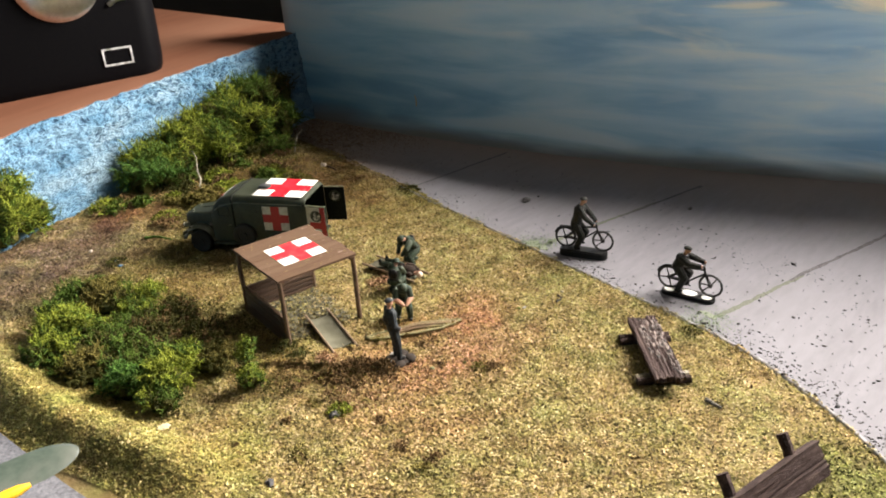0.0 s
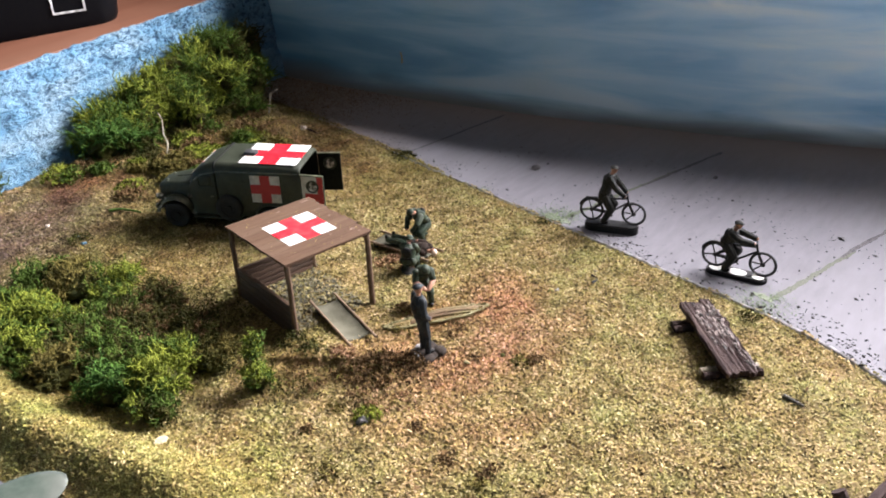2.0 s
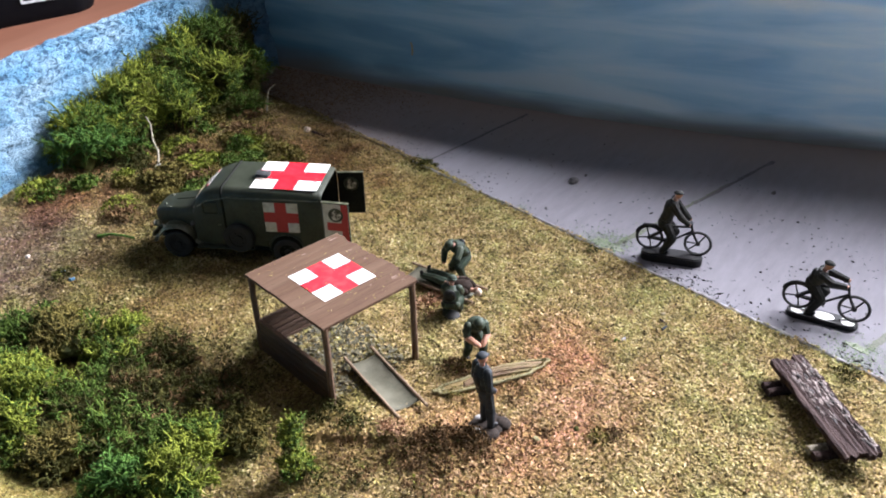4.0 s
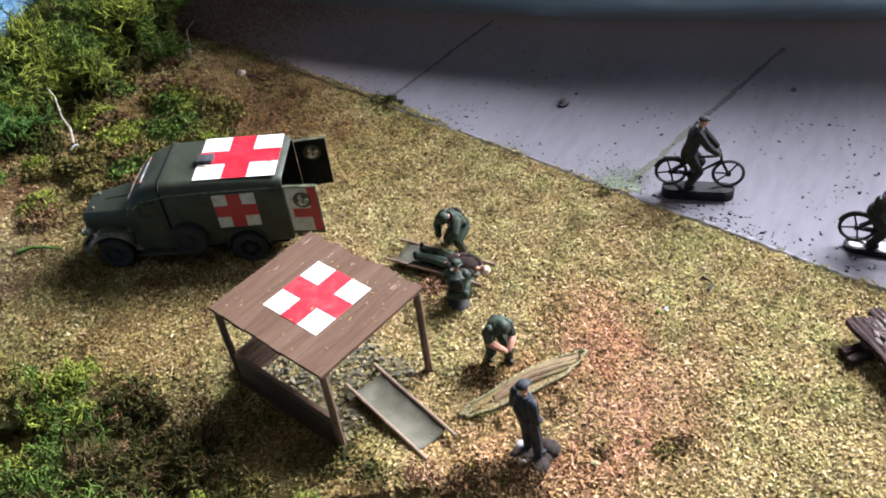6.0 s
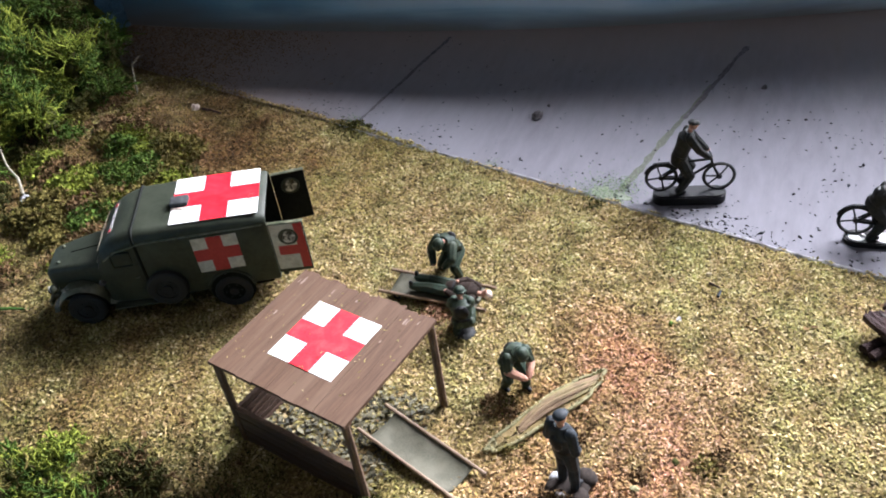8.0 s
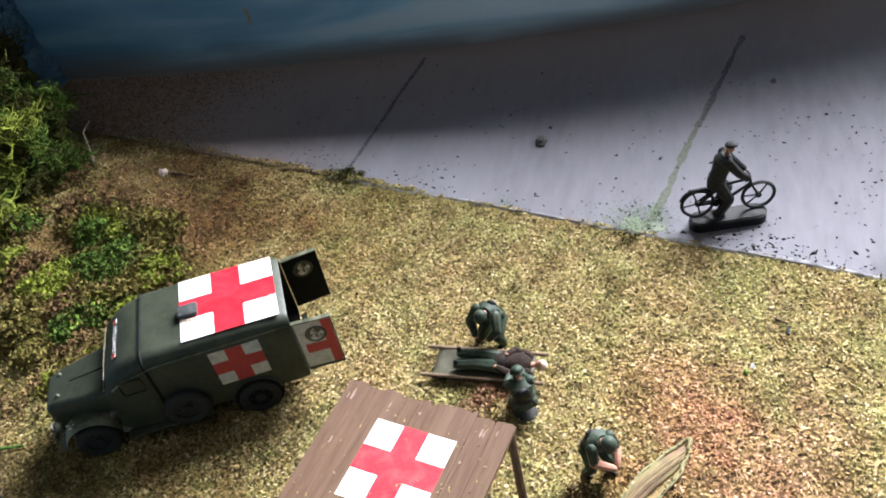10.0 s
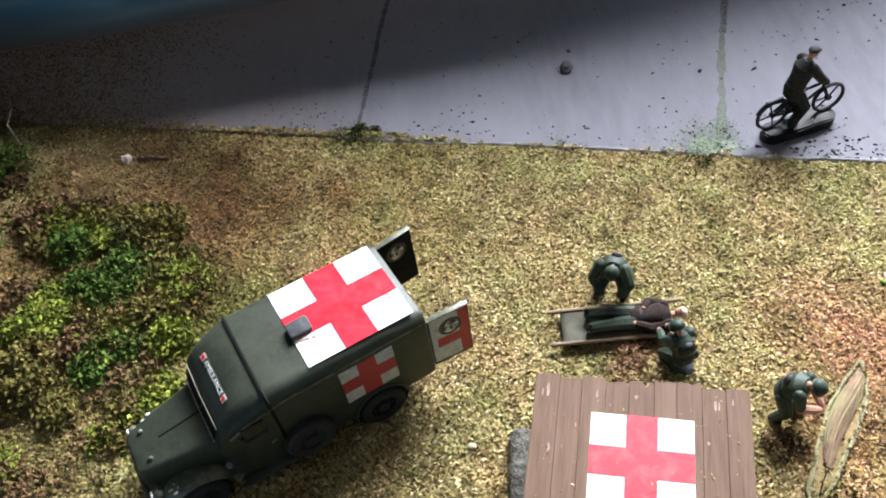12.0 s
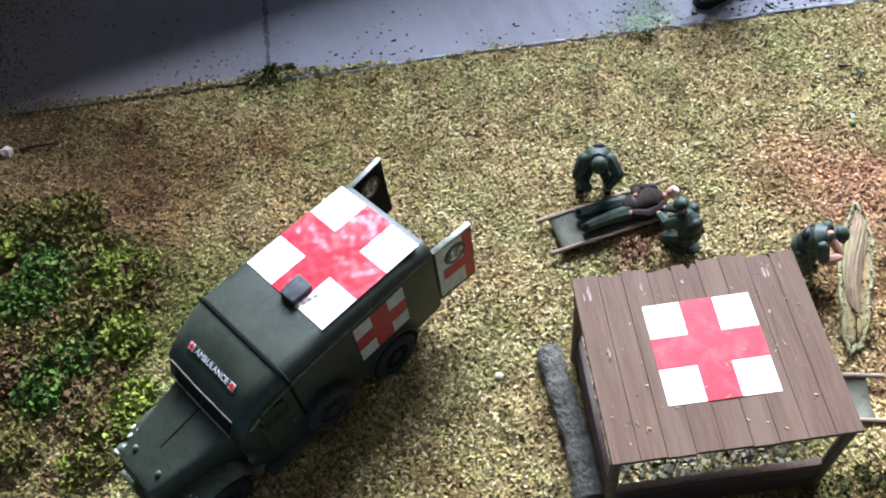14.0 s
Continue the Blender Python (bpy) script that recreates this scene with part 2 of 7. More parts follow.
    cz_.inputs[1].default_value, cz_.inputs[2].default_value, cz_.inputs[3].default_value = 0.055, 0.074, 0.22
    l.new(sx.outputs[0], cx_.inputs[0]), l.new(sx.outputs[2], cz_.inputs[0])
    c1, c2 = n.new("ShaderNodeMath"), n.new("ShaderNodeMath")
    c1.operation = c2.operation = "MULTIPLY"
    l.new(cx_.outputs[0], c1.inputs[0]), l.new(cz_.outputs[0], c1.inputs[1]), l.new(c1.outputs[0], c2.inputs[0]), l.new(cr.outputs[0], c2.inputs[1])
    cloud = n.new("ShaderNodeMix")
    cloud.data_type = "RGBA"
    cloud.inputs[7].default_value = (0.86, 0.8, 0.7, 1)
    l.new(c2.outputs[0], cloud.inputs[0]), l.new(mx.outputs[2], cloud.inputs[6])
    mx = cloud
    # brown-grey wash brushed unevenly along the foot
    foot = n.new("ShaderNodeMath")
    foot.operation = "MULTIPLY_ADD"
    foot.inputs[1].default_value = 0.022
    l.new(a.outputs["Fac"], foot.inputs[0]), l.new(sx.outputs[2], foot.inputs[2])
    fr = n.new("ShaderNodeMapRange")
    fr.inputs[1].default_value, fr.inputs[2].default_value, fr.inputs[3].default_value, fr.inputs[4].default_value = 0.012, 0.024, 0.9, 0.0
    l.new(foot.outputs[0], fr.inputs[0])
    wash = n.new("ShaderNodeMix")
    wash.data_type = "RGBA"
    wash.inputs[7].default_value = (0.2, 0.185, 0.17, 1)
    l.new(fr.outputs[0], wash.inputs[0]), l.new(mx.outputs[2], wash.inputs[6])
    l.new(wash.outputs[2], b.inputs["Base Color"])
    # thin painted sheet, made translucent so window light lifts sky and road
    tl, ms = n.new("ShaderNodeBsdfTranslucent"), n.new("ShaderNodeMixShader")
    ms.inputs[0].default_value = 0.17
    l.new(wash.outputs[2], tl.inputs[0]), l.new(b.outputs[0], ms.inputs[1]), l.new(tl.outputs[0], ms.inputs[2])
    l.new(ms.outputs[0], n["Material Output"].inputs[0])
    b.inputs["Roughness"].default_value = 0.6
    s = n.new("ShaderNodeMapping")
    s.inputs["Scale"].default_value = (120, 120, 900)
    l.new(tc.outputs["Object"], s.inputs[0])
    f = n.new("ShaderNodeTexNoise")
    l.new(s.outputs[0], f.inputs[0])
    bp = n.new("ShaderNodeBump")
    bp.inputs["Strength"].default_value, bp.inputs["Distance"].default_value = 0.25, 0.0004
    l.new(f.outputs["Fac"], bp.inputs["Height"]), l.new(bp.outputs[0], b.inputs["Normal"])
    return m


def blue_plaster():
    """Sky-blue paint over rough plaster: milky where it is smooth, dark blue flecks painting shade into its rough
    dimples.
    """
    m = bpy.data.materials.new("rough_sky_blue_plaster")
    m.use_nodes = True
    n, l = m.node_tree.nodes, m.node_tree.links
    b = n["Principled BSDF"]
    tc = n.new("ShaderNodeTexCoord")

    def noise(scale, detail, stretch=(1, 1, 1), rough=0.6, twist=0.0):
        mp, f = n.new("ShaderNodeMapping"), n.new("ShaderNodeTexNoise")
        mp.inputs["Scale"].default_value = [1000 * v for v in stretch]
        f.inputs["Scale"].default_value, f.inputs["Detail"].default_value, f.inputs["Roughness"].default_value, f.inputs["Distortion"].default_value = scale, detail, rough, twist
        l.new(tc.outputs["Object"], mp.inputs[0]), l.new(mp.outputs[0], f.inputs[0])
        return f.outputs["Fac"]

    def ramp(src, a, z, to0=0.0, to1=1.0):
        r = n.new("ShaderNodeMapRange")
        r.interpolation_type = "SMOOTHSTEP"
        r.inputs[1].default_value, r.inputs[2].default_value, r.inputs[3].default_value, r.inputs[4].default_value = a, z, to0, to1
        l.new(src, r.inputs[0])
        return r.outputs[0]

    def blend(fac, a, z):
        mx = n.new("ShaderNodeMix")
        mx.data_type = "RGBA"
        l.new(fac, mx.inputs[0])
        for sock, v in ((6, a), (7, z)):
            if isinstance(v, tuple):
                mx.inputs[sock].default_value = (*v, 1)
            else:
                l.new(v, mx.inputs[sock])
        return mx.outputs[2]

    def times(p, q, op="MULTIPLY"):
        mt = n.new("ShaderNodeMath")
        mt.operation = op
        l.new(p, mt.inputs[0]), l.new(q, mt.inputs[1])
        return mt.outputs[0]

    fine, wide, flow = noise(0.42, 7, (1, 0.8, 1.2), 0.6, 0.5), noise(0.035, 4, (1, 0.6, 1.6)), noise(0.11, 6, (1, 0.35, 1.5), 0.65, 0.6)
    col = blend(ramp(flow, 0.36, 0.62), (0.08, 0.2, 0.32), (0.15, 0.28, 0.4))
    col = blend(ramp(wide, 0.48, 0.66, 0.0, 0.6), col, (0.24, 0.34, 0.41))
    sep = n.new("ShaderNodeSeparateXYZ")
    l.new(tc.outputs["Object"], sep.inputs[0])
    rough_part = times(ramp(sep.outputs[2], 0.015, 0.042, 0.4, 1.0), ramp(flow, 0.66, 0.4, 0.5, 1.0))
    col = blend(times(ramp(fine, 0.49, 0.42), rough_part), col, (0.02, 0.065, 0.125))
    l.new(col, b.inputs["Base Color"])
    b.inputs["Roughness"].default_value, b.inputs["Specular IOR Level"].default_value = 0.65, 0.3
    bp = n.new("ShaderNodeBump")
    bp.inputs["Strength"].default_value, bp.inputs["Distance"].default_value = 1.0, 0.0032
    l.new(times(fine, flow, "ADD"), bp.inputs["Height"]), l.new(bp.outputs[0], b.inputs["Normal"])
    return m


def patched(name, base, patches, fine, rough=0.9, bump=0.5, island=0.55):
    """Scatter colours: base ramp by piece and fine noise, then soft-edged patches (centre mm, radius mm, colour) broken by noise."""
    m = bpy.data.materials.new(name)
    m.use_nodes = True
    n, l = m.node_tree.nodes, m.node_tree.links
    b = n["Principled BSDF"]
    tc, mp = n.new("ShaderNodeTexCoord"), n.new("ShaderNodeMapping")
    l.new(tc.outputs["Object"], mp.inputs[0])
    mp.inputs["Scale"].default_value = (1000, 1000, 1000)
    f = n.new("ShaderNodeTexNoise")
    f.inputs["Scale"].default_value, f.inputs["Detail"].default_value = fine, 5
    l.new(mp.outputs[0], f.inputs[0])
    g = n.new("ShaderNodeNewGeometry")
    mx = n.new("ShaderNodeMix")
    mx.inputs[0].default_value = island
    l.new(f.outputs["Fac"], mx.inputs[2]), l.new(g.outputs["Random Per Island"], mx.inputs[3])
    r = n.new("ShaderNodeValToRGB")
    e = r.color_ramp.elements
    e[0].position, e[0].color = 0.12, (*base[0], 1)
    e[1].position, e[1].color = 0.92, (*base[-1], 1)
    for i, c in enumerate(base[1:-1]):
        k = e.new(0.12 + 0.8 * (i + 1) / (len(base) - 1))
        k.color = (*c, 1)
    l.new(mx.outputs[0], r.inputs[0])
    col = r.outputs[0]
    w = n.new("ShaderNodeTexNoise")
    w.inputs["Scale"].default_value, w.inputs["Detail"].default_value = 0.045, 6
    l.new(mp.outputs[0], w.inputs[0])
    w2 = n.new("ShaderNodeTexNoise")
    w2.inputs["Scale"].default_value, w2.inputs["Detail"].default_value = 0.11, 4
    l.new(mp.outputs[0], w2.inputs[0])
    v2 = n.new("ShaderNodeValToRGB")
    v2.color_ramp.elements[0].position, v2.color_ramp.elements[1].position = 0.33, 0.62
    v2.color_ramp.elements[0].color, v2.color_ramp.elements[1].color = (0.6, 0.58, 0.52, 1), (1.0, 1.0, 1.0, 1)
    l.new(w2.outputs["Fac"], v2.inputs[0])
    mv = n.new("ShaderNodeMix")
    mv.data_type, mv.blend_type = "RGBA", "MULTIPLY"
    mv.inputs[0].default_value = 1.0
    l.new(col, mv.inputs[6]), l.new(v2.outputs[0], mv.inputs[7])
    col = mv.outputs[2]
    hue = n.new("ShaderNodeValToRGB")
    he = hue.color_ramp.elements
    he[0].position, he[0].color = 0.36, (0.9, 1.0, 0.84, 1)
    he[1].position, he[1].color = 0.64, (1.07, 0.93, 0.92, 1)
    hm = he.new(0.5)
    hm.color = (1.02, 0.98, 0.94, 1)
    w3 = n.new("ShaderNodeTexNoise")
    w3.inputs["Scale"].default_value, w3.inputs["Detail"].default_value, w3.inputs["Roughness"].default_value = 0.05, 7, 0.68
    l.new(mp.outputs[0], w3.inputs[0]), l.new(w3.outputs["Fac"], hue.inputs[0])
    mh = n.new("ShaderNodeMix")
    mh.data_type, mh.blend_type = "RGBA", "MULTIPLY"
    mh.inputs[0].default_value = 1.0
    l.new(col, mh.inputs[6]), l.new(hue.outputs[0], mh.inputs[7])
    col = mh.outputs[2]
    for (cx, cy), rad, tint, amount in patches:
        d = n.new("ShaderNodeVectorMath")
        d.operation = "DISTANCE"
        d.inputs[1].default_value = (cx, cy, 0)
        l.new(mp.outputs[0], d.inputs[0])
        ad = n.new("ShaderNodeMath")
        ad.operation = "MULTIPLY_ADD"
        ad.inputs[1].default_value = rad * 1.9
        l.new(w.outputs["Fac"], ad.inputs[0]), l.new(d.outputs["Value"], ad.inputs[2])
        mr = n.new("ShaderNodeMapRange")
        mr.interpolation_type = "SMOOTHSTEP"
        mr.inputs[1].default_value, mr.inputs[2].default_value = rad * 1.25, rad * 2.2
        mr.inputs[3].default_value, mr.inputs[4].default_value = amount, 0.0
        l.new(ad.outputs[0], mr.inputs[0])
        ml = n.new("ShaderNodeMix")
        ml.data_type, ml.blend_type = "RGBA", "MULTIPLY"
        ml.inputs[0].default_value = 1.0
        l.new(col, ml.inputs[6])
        ml.inputs[7].default_value = (*tint, 1)
        mc = n.new("ShaderNodeMix")
        mc.data_type = "RGBA"
        l.new(mr.outputs[0], mc.inputs[0]), l.new(col, mc.inputs[6]), l.new(ml.outputs[2], mc.inputs[7])
        col = mc.outputs[2]
    l.new(col, b.inputs["Base Color"])
    b.inputs["Roughness"].default_value, b.inputs["Specular IOR Level"].default_value = rough, 0.25
    if bump:
        bp = n.new("ShaderNodeBump")
        bp.inputs["Strength"].default_value, bp.inputs["Distance"].default_value = bump, 0.0005
        l.new(f.outputs["Fac"], bp.inputs["Height"]), l.new(bp.outputs[0], b.inputs["Normal"])
    return m


PATCHES = [
    ((48, 17), 26, (1.08, 0.9, 1.04), 1.0),
    ((48, -8), 24, (1.07, 0.89, 1.0), 0.95),
    ((58, -34), 30, (1.05, 0.9, 0.95), 0.85),
    ((26, -20), 20, (0.98, 0.76, 0.78), 0.9),
    ((24, 5), 14, (0.72, 0.52, 0.44), 0.8),
    # darker left of the ambulance: brown-olive ground with its wide shadow painted in
    ((-140, -2), 34, (0.62, 0.6, 0.5), 0.85),
    ((-124, 52), 24, (0.66, 0.78, 0.5), 0.9),
    ((-118, 80), 38, (0.6, 0.47, 0.38), 0.85),
    ((-70, 80), 26, (0.82, 0.74, 0.62), 0.7),
    ((-85, -20), 30, (0.8, 0.72, 0.6), 0.7),
    ((-20, -25), 16, (0.55, 0.5, 0.4), 0.8),
    ((0, -45), 18, (0.65, 0.55, 0.42), 0.8),
    ((-165, 60), 45, (0.55, 0.46, 0.36), 0.85),
    ((-172, -30), 44, (0.6, 0.55, 0.82), 1.0),
    ((-150, -75), 40, (0.58, 0.54, 0.72), 0.95),
    ((-190, 10), 26, (0.66, 0.44, 0.42), 0.9),
    ((-128, 28), 18, (0.66, 0.86, 0.6), 0.8),
    ((-104, 54), 18, (0.7, 0.9, 0.66), 0.7),
    ((-110, -50), 40, (0.6, 0.6, 0.45), 0.7),
    ((185, 10), 24, (0.5, 0.72, 0.42), 0.7),
    ((-60, 112), 18, (0.62, 0.66, 0.42), 0.7),
    ((-40, -102), 40, (1.1, 1.15, 0.75), 0.7),
    ((20, -95), 26, (1.05, 1.1, 0.7), 0.6),
    ((-140, 104), 34, (0.52, 0.4, 0.35), 0.9),
    ((-104, 98), 24, (0.72, 0.62, 0.54), 0.8),
    ((33, 30), 20, (1.08, 0.84, 0.92), 0.85),
]
STRAW = [(0.085, 0.066, 0.03), (0.175, 0.147, 0.052), (0.25, 0.216, 0.076), (0.33, 0.25, 0.112), (0.375, 0.328, 0.11), (0.44, 0.378, 0.155), (0.45, 0.345, 0.185), (0.66, 0.58, 0.35)]
M_SOIL = patched("flocked_soil", [(0.13, 0.095, 0.042), (0.225, 0.172, 0.08), (0.31, 0.24, 0.115)], PATCHES, 0.9, island=0.0)
M_FLOCK = patched("straw_flock", STRAW, PATCHES, 0.5, bump=0.0, island=0.85)
BANKSTRAW = [(0.12, 0.1, 0.03), (0.22, 0.2, 0.06), (0.34, 0.32, 0.1), (0.42, 0.4, 0.14), (0.54, 0.5, 0.22)]
M_BANKFLOCK = patched("fine_yellow_green_flock", BANKSTRAW, PATCHES[12:16], 0.5, bump=0.0, island=0.8)
M_SKY = painted_sky()
M_BLUEWALL = blue_plaster()
M_LICHEN = [
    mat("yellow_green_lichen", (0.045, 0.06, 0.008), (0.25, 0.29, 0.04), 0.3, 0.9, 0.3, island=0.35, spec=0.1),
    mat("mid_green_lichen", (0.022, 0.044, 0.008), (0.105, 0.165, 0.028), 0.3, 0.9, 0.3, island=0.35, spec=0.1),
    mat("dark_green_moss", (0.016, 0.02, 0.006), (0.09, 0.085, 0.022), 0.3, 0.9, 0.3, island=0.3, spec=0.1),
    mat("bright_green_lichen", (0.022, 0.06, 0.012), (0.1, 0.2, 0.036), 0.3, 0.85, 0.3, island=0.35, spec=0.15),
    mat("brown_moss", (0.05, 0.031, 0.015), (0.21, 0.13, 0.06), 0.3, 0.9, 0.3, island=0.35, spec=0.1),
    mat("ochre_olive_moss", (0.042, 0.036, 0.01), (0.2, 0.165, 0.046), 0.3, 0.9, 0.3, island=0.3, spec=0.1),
    mat("tan_crumbs", (0.16, 0.085, 0.045), (0.5, 0.31, 0.19), 0.3, 0.9, 0.3, island=0.6, spec=0.1),
]
M_BARK = mat("brown_bark", (0.07, 0.04, 0.022), (0.24, 0.155, 0.085), 0.9, 0.75, 0.7, stretch=(0.3, 2, 2), coarse=0.15, tint=(0.19, 0.19, 0.06), depth=0.0004)
M_GRAVEL = mat("grey_olive_gravel", (0.034, 0.031, 0.018), (0.155, 0.138, 0.08), 0.5, 0.8, 0.3, island=0.8)
M_TWIG = mat("pale_twig", (0.12, 0.1, 0.06), (0.4, 0.36, 0.28), 1.0, 0.8, 0.4)
M_WINGGREEN = mat("grey_green_aircraft_paint", (0.045, 0.065, 0.052), (0.08, 0.1, 0.083), 0.4, 0.5, 0.1, coarse=0.06, tint=(0.12, 0.125, 0.11))
M_YELLOW = mat("yellow_paint", (0.65, 0.33, 0.01), (0.8, 0.45, 0.03), 0.8, 0.45, 0.1)
M_POTGREEN = mat("grey_green_enamel", (0.014, 0.045, 0.024), (0.035, 0.095, 0.05), 0.6, 0.35, 0.2)
# scratched clear plastic; its pale patches paint a reflection
M_GLASSFILM = mat("scratched_plastic_sheen", (0.03, 0.03, 0.028), (0.6, 0.57, 0.53), 0.3, 0.12, 0.2, lo_=0.46, hi_=0.56)

# ---- building helpers: all sizes below are in millimetres ----
MM = 0.001


def at_mm(x, y, z=0.0, rx=0, ry=0, rz=0):
    return pose(x * MM, y * MM, z * MM, rx, ry, rz)


def part(name, bm, material, parent=None, label="", m=None, smooth=True):
    """Links a bmesh drawn in millimetres as ONE mesh object under a thing or a part."""
    me = bpy.data.meshes.new(name)
    for v in bm.verts:
        v.co *= MM
    bm.to_mesh(me)
    bm.free()
    return hang(name, me, material, parent, label, m, smooth)


def hang(name, me, material, parent=None, label="", m=None, smooth=True):
    for k in material if isinstance(material, (list, tuple)) else [material]:
        me.materials.append(k)
    if smooth:
        me.shade_smooth()
        me.set_sharp_from_angle(angle=radians(38))
    ob = new(name, me)
    if parent:
        ob.parent = parent
    if m is not None:
        ob.matrix_basis = m
    if label:
        ob["label"] = label
    return ob


def thing(name, label, category, m=None, group=""):
    ob = new(name)
    ob.empty_display_size = 0.005
    if m is not None:
        ob.matrix_basis = m
    return tagged(ob, label, category, group)


def raw(name, verts, faces, material, mats_index=None, smooth=False, parent=None):
    """A mesh from arrays in millimetres; faces all have the same number of corners."""
    verts, faces = np.asarray(verts, np.float32) * MM, np.asarray(faces, np.int32)
    me = bpy.data.meshes.new(name)
    k = faces.shape[1]
    me.vertices.add(len(verts)), me.loops.add(faces.size), me.polygons.add(len(faces))
    me.vertices.foreach_set("co", verts.ravel())
    me.loops.foreach_set("vertex_index", faces.ravel())
    me.polygons.foreach_set("loop_start", np.arange(0, faces.size, k, dtype=np.int32))
    if mats_index is not None:
        me.polygons.foreach_set("material_index", np.asarray(mats_index, np.int32))
    me.update(calc_edges=True)
    for q in material if isinstance(material, (list, tuple)) else [material]:
        me.materials.append(q)
    if smooth:
        me.shade_smooth()
    ob = new(name, me)
    if parent:
        ob.parent = parent
    return ob


def box(bm, sx, sy, sz, m=Matrix(), bevel=0.15, rough=0.0, seed=0, cuts=0, mi=0):
    """A bevelled box centred on m; rough shifts its corners, cuts add rows along x first."""
    r = bmesh.ops.create_cube(bm, size=1.0, matrix=m @ Matrix.Diagonal((sx, sy, sz, 1)))
    vs = r["verts"]
    es = list({e for v in vs for e in v.link_edges})
    if cuts:
        long_ = sorted(es, key=lambda e: -e.calc_length())[:4]
        c = bmesh.ops.subdivide_edges(bm, edges=long_, cuts=cuts, use_grid_fill=True)
        vs = list(set(vs) | {g for g in c["geom_inner"] if isinstance(g, bmesh.types.BMVert)})
        es = list({e for v in vs for e in v.link_edges if e.other_vert(v) in set(vs)})
    if rough:
        rg = random.Random(seed)
        for v in vs:
            v.co += Vector([rg.uniform(-rough, rough) for _ in range(3)])
    fs = {f for v in vs for f in v.link_faces}
    for f in fs:
        f.material_index = mi
    if bevel:
        sharp = [e for e in es if len(e.link_faces) == 2 and e.calc_face_angle(0) > 0.6]
        bmesh.ops.bevel(bm, geom=sharp, offset=bevel, segments=2 if not cuts else 1, profile=0.6, affect="EDGES")
    return vs


def frame_of(d):
    d = Vector(d).normalized()
    a = d.orthogonal().normalized()
    return a, d.cross(a).normalized()


def tube(bm, pts, radii, sides=8, caps=True, mi=0, flat=1.0, up=None):
    """A tube through points with a radius at each; flat squeezes it across its second axis."""
    pts = [Vector(p) for p in pts]
    if not isinstance(radii, (list, tuple)):
        radii = [radii] * len(pts)
    rings, a = [], None
    for i, p in enumerate(pts):
        d = (pts[min(i + 1, len(pts) - 1)] - pts[max(i - 1, 0)]).normalized()
        if a is None:
            a = (Vector(up) - d * d.dot(Vector(up))).normalized() if up else frame_of(d)[0]
        a = (a - d * a.dot(d)).normalized()
        b = d.cross(a)
        rings.append([bm.verts.new(p + radii[i] * (math.cos(t) * a * flat + math.sin(t) * b)) for t in (2 * math.pi * k / sides for k in range(sides))])
    made = []
    for r0, r1 in zip(rings, rings[1:]):
        for k in range(sides):
            made.append(bm.faces.new((r0[k], r0[(k + 1) % sides], r1[(k + 1) % sides], r1[k])))
    if caps:
        made.append(bm.faces.new(rings[0][::-1]))
        made.append(bm.faces.new(rings[-1]))
    for f in made:
        f.material_index = mi
    return made


def limb(bm, a, b, r0, r1, mi=0, sides=8):
    """A tapered limb with rounded ends."""
    a, b = Vector(a), Vector(b)
    d = (b - a).normalized()
    tube(bm, [a - d * r0 * 0.85, a - d * r0 * 0.5, a, b, b + d * r1 * 0.5, b + d * r1 * 0.85], [r0 * 0.45, r0 * 0.85, r0, r1, r1 * 0.85, r1 * 0.45], sides, mi=mi)


def ball(bm, c, r, m=None, mi=0, u=10, v=7, rough=0.0, seed=0):
    """An ellipsoid, dented by rough."""
    mm_ = Matrix.Translation(c) @ (m or Matrix()) @ Matrix.Diagonal((*(r if isinstance(r, (tuple, list)) else (r, r, r)), 1))
    o = bmesh.ops.create_uvsphere(bm, u_segments=u, v_segments=v, radius=1.0, matrix=mm_)
    for f in {f for w in o["verts"] for f in w.link_faces}:
        f.material_index = mi
    if rough:
        for w in o["verts"]:
            w.co += rough * noise.noise_vector(w.co * 0.9 + Vector((seed * 7.1, seed, 0)))
    return o["verts"]


def ring(bm, c, axis, R, r, n=28, k=6, mi=0):
    """A torus about an axis."""
    a, b = frame_of(axis)
    ax = Vector(axis).normalized()
    c = Vector(c)
    vs = []
    for i in range(n):
        t = 2 * math.pi * i / n
        d = math.cos(t) * a + math.sin(t) * b
        vs.append([bm.verts.new(c + d * (R + r * math.cos(s)) + ax * r * math.sin(s)) for s in (2 * math.pi * j / k for j in range(k))])
    for i in range(n):
        for j in range(k):
            f = bm.faces.new((vs[i][j], vs[(i + 1) % n][j], vs[(i + 1) % n][(j + 1) % k], vs[i][(j + 1) % k]))
            f.material_index = mi


def disc(bm, c, axis, r, h, n=20, mi=0):
    """A short solid cylinder about an axis, with a small chamfer."""
    ax = Vector(axis).normalized()
    c = Vector(c)
    tube(bm, [c - ax * h / 2, c - ax * (h / 2 - 0.12 * h), c + ax * (h / 2 - 0.12 * h), c + ax * h / 2], [r * 0.95, r, r, r * 0.95], n, mi=mi)


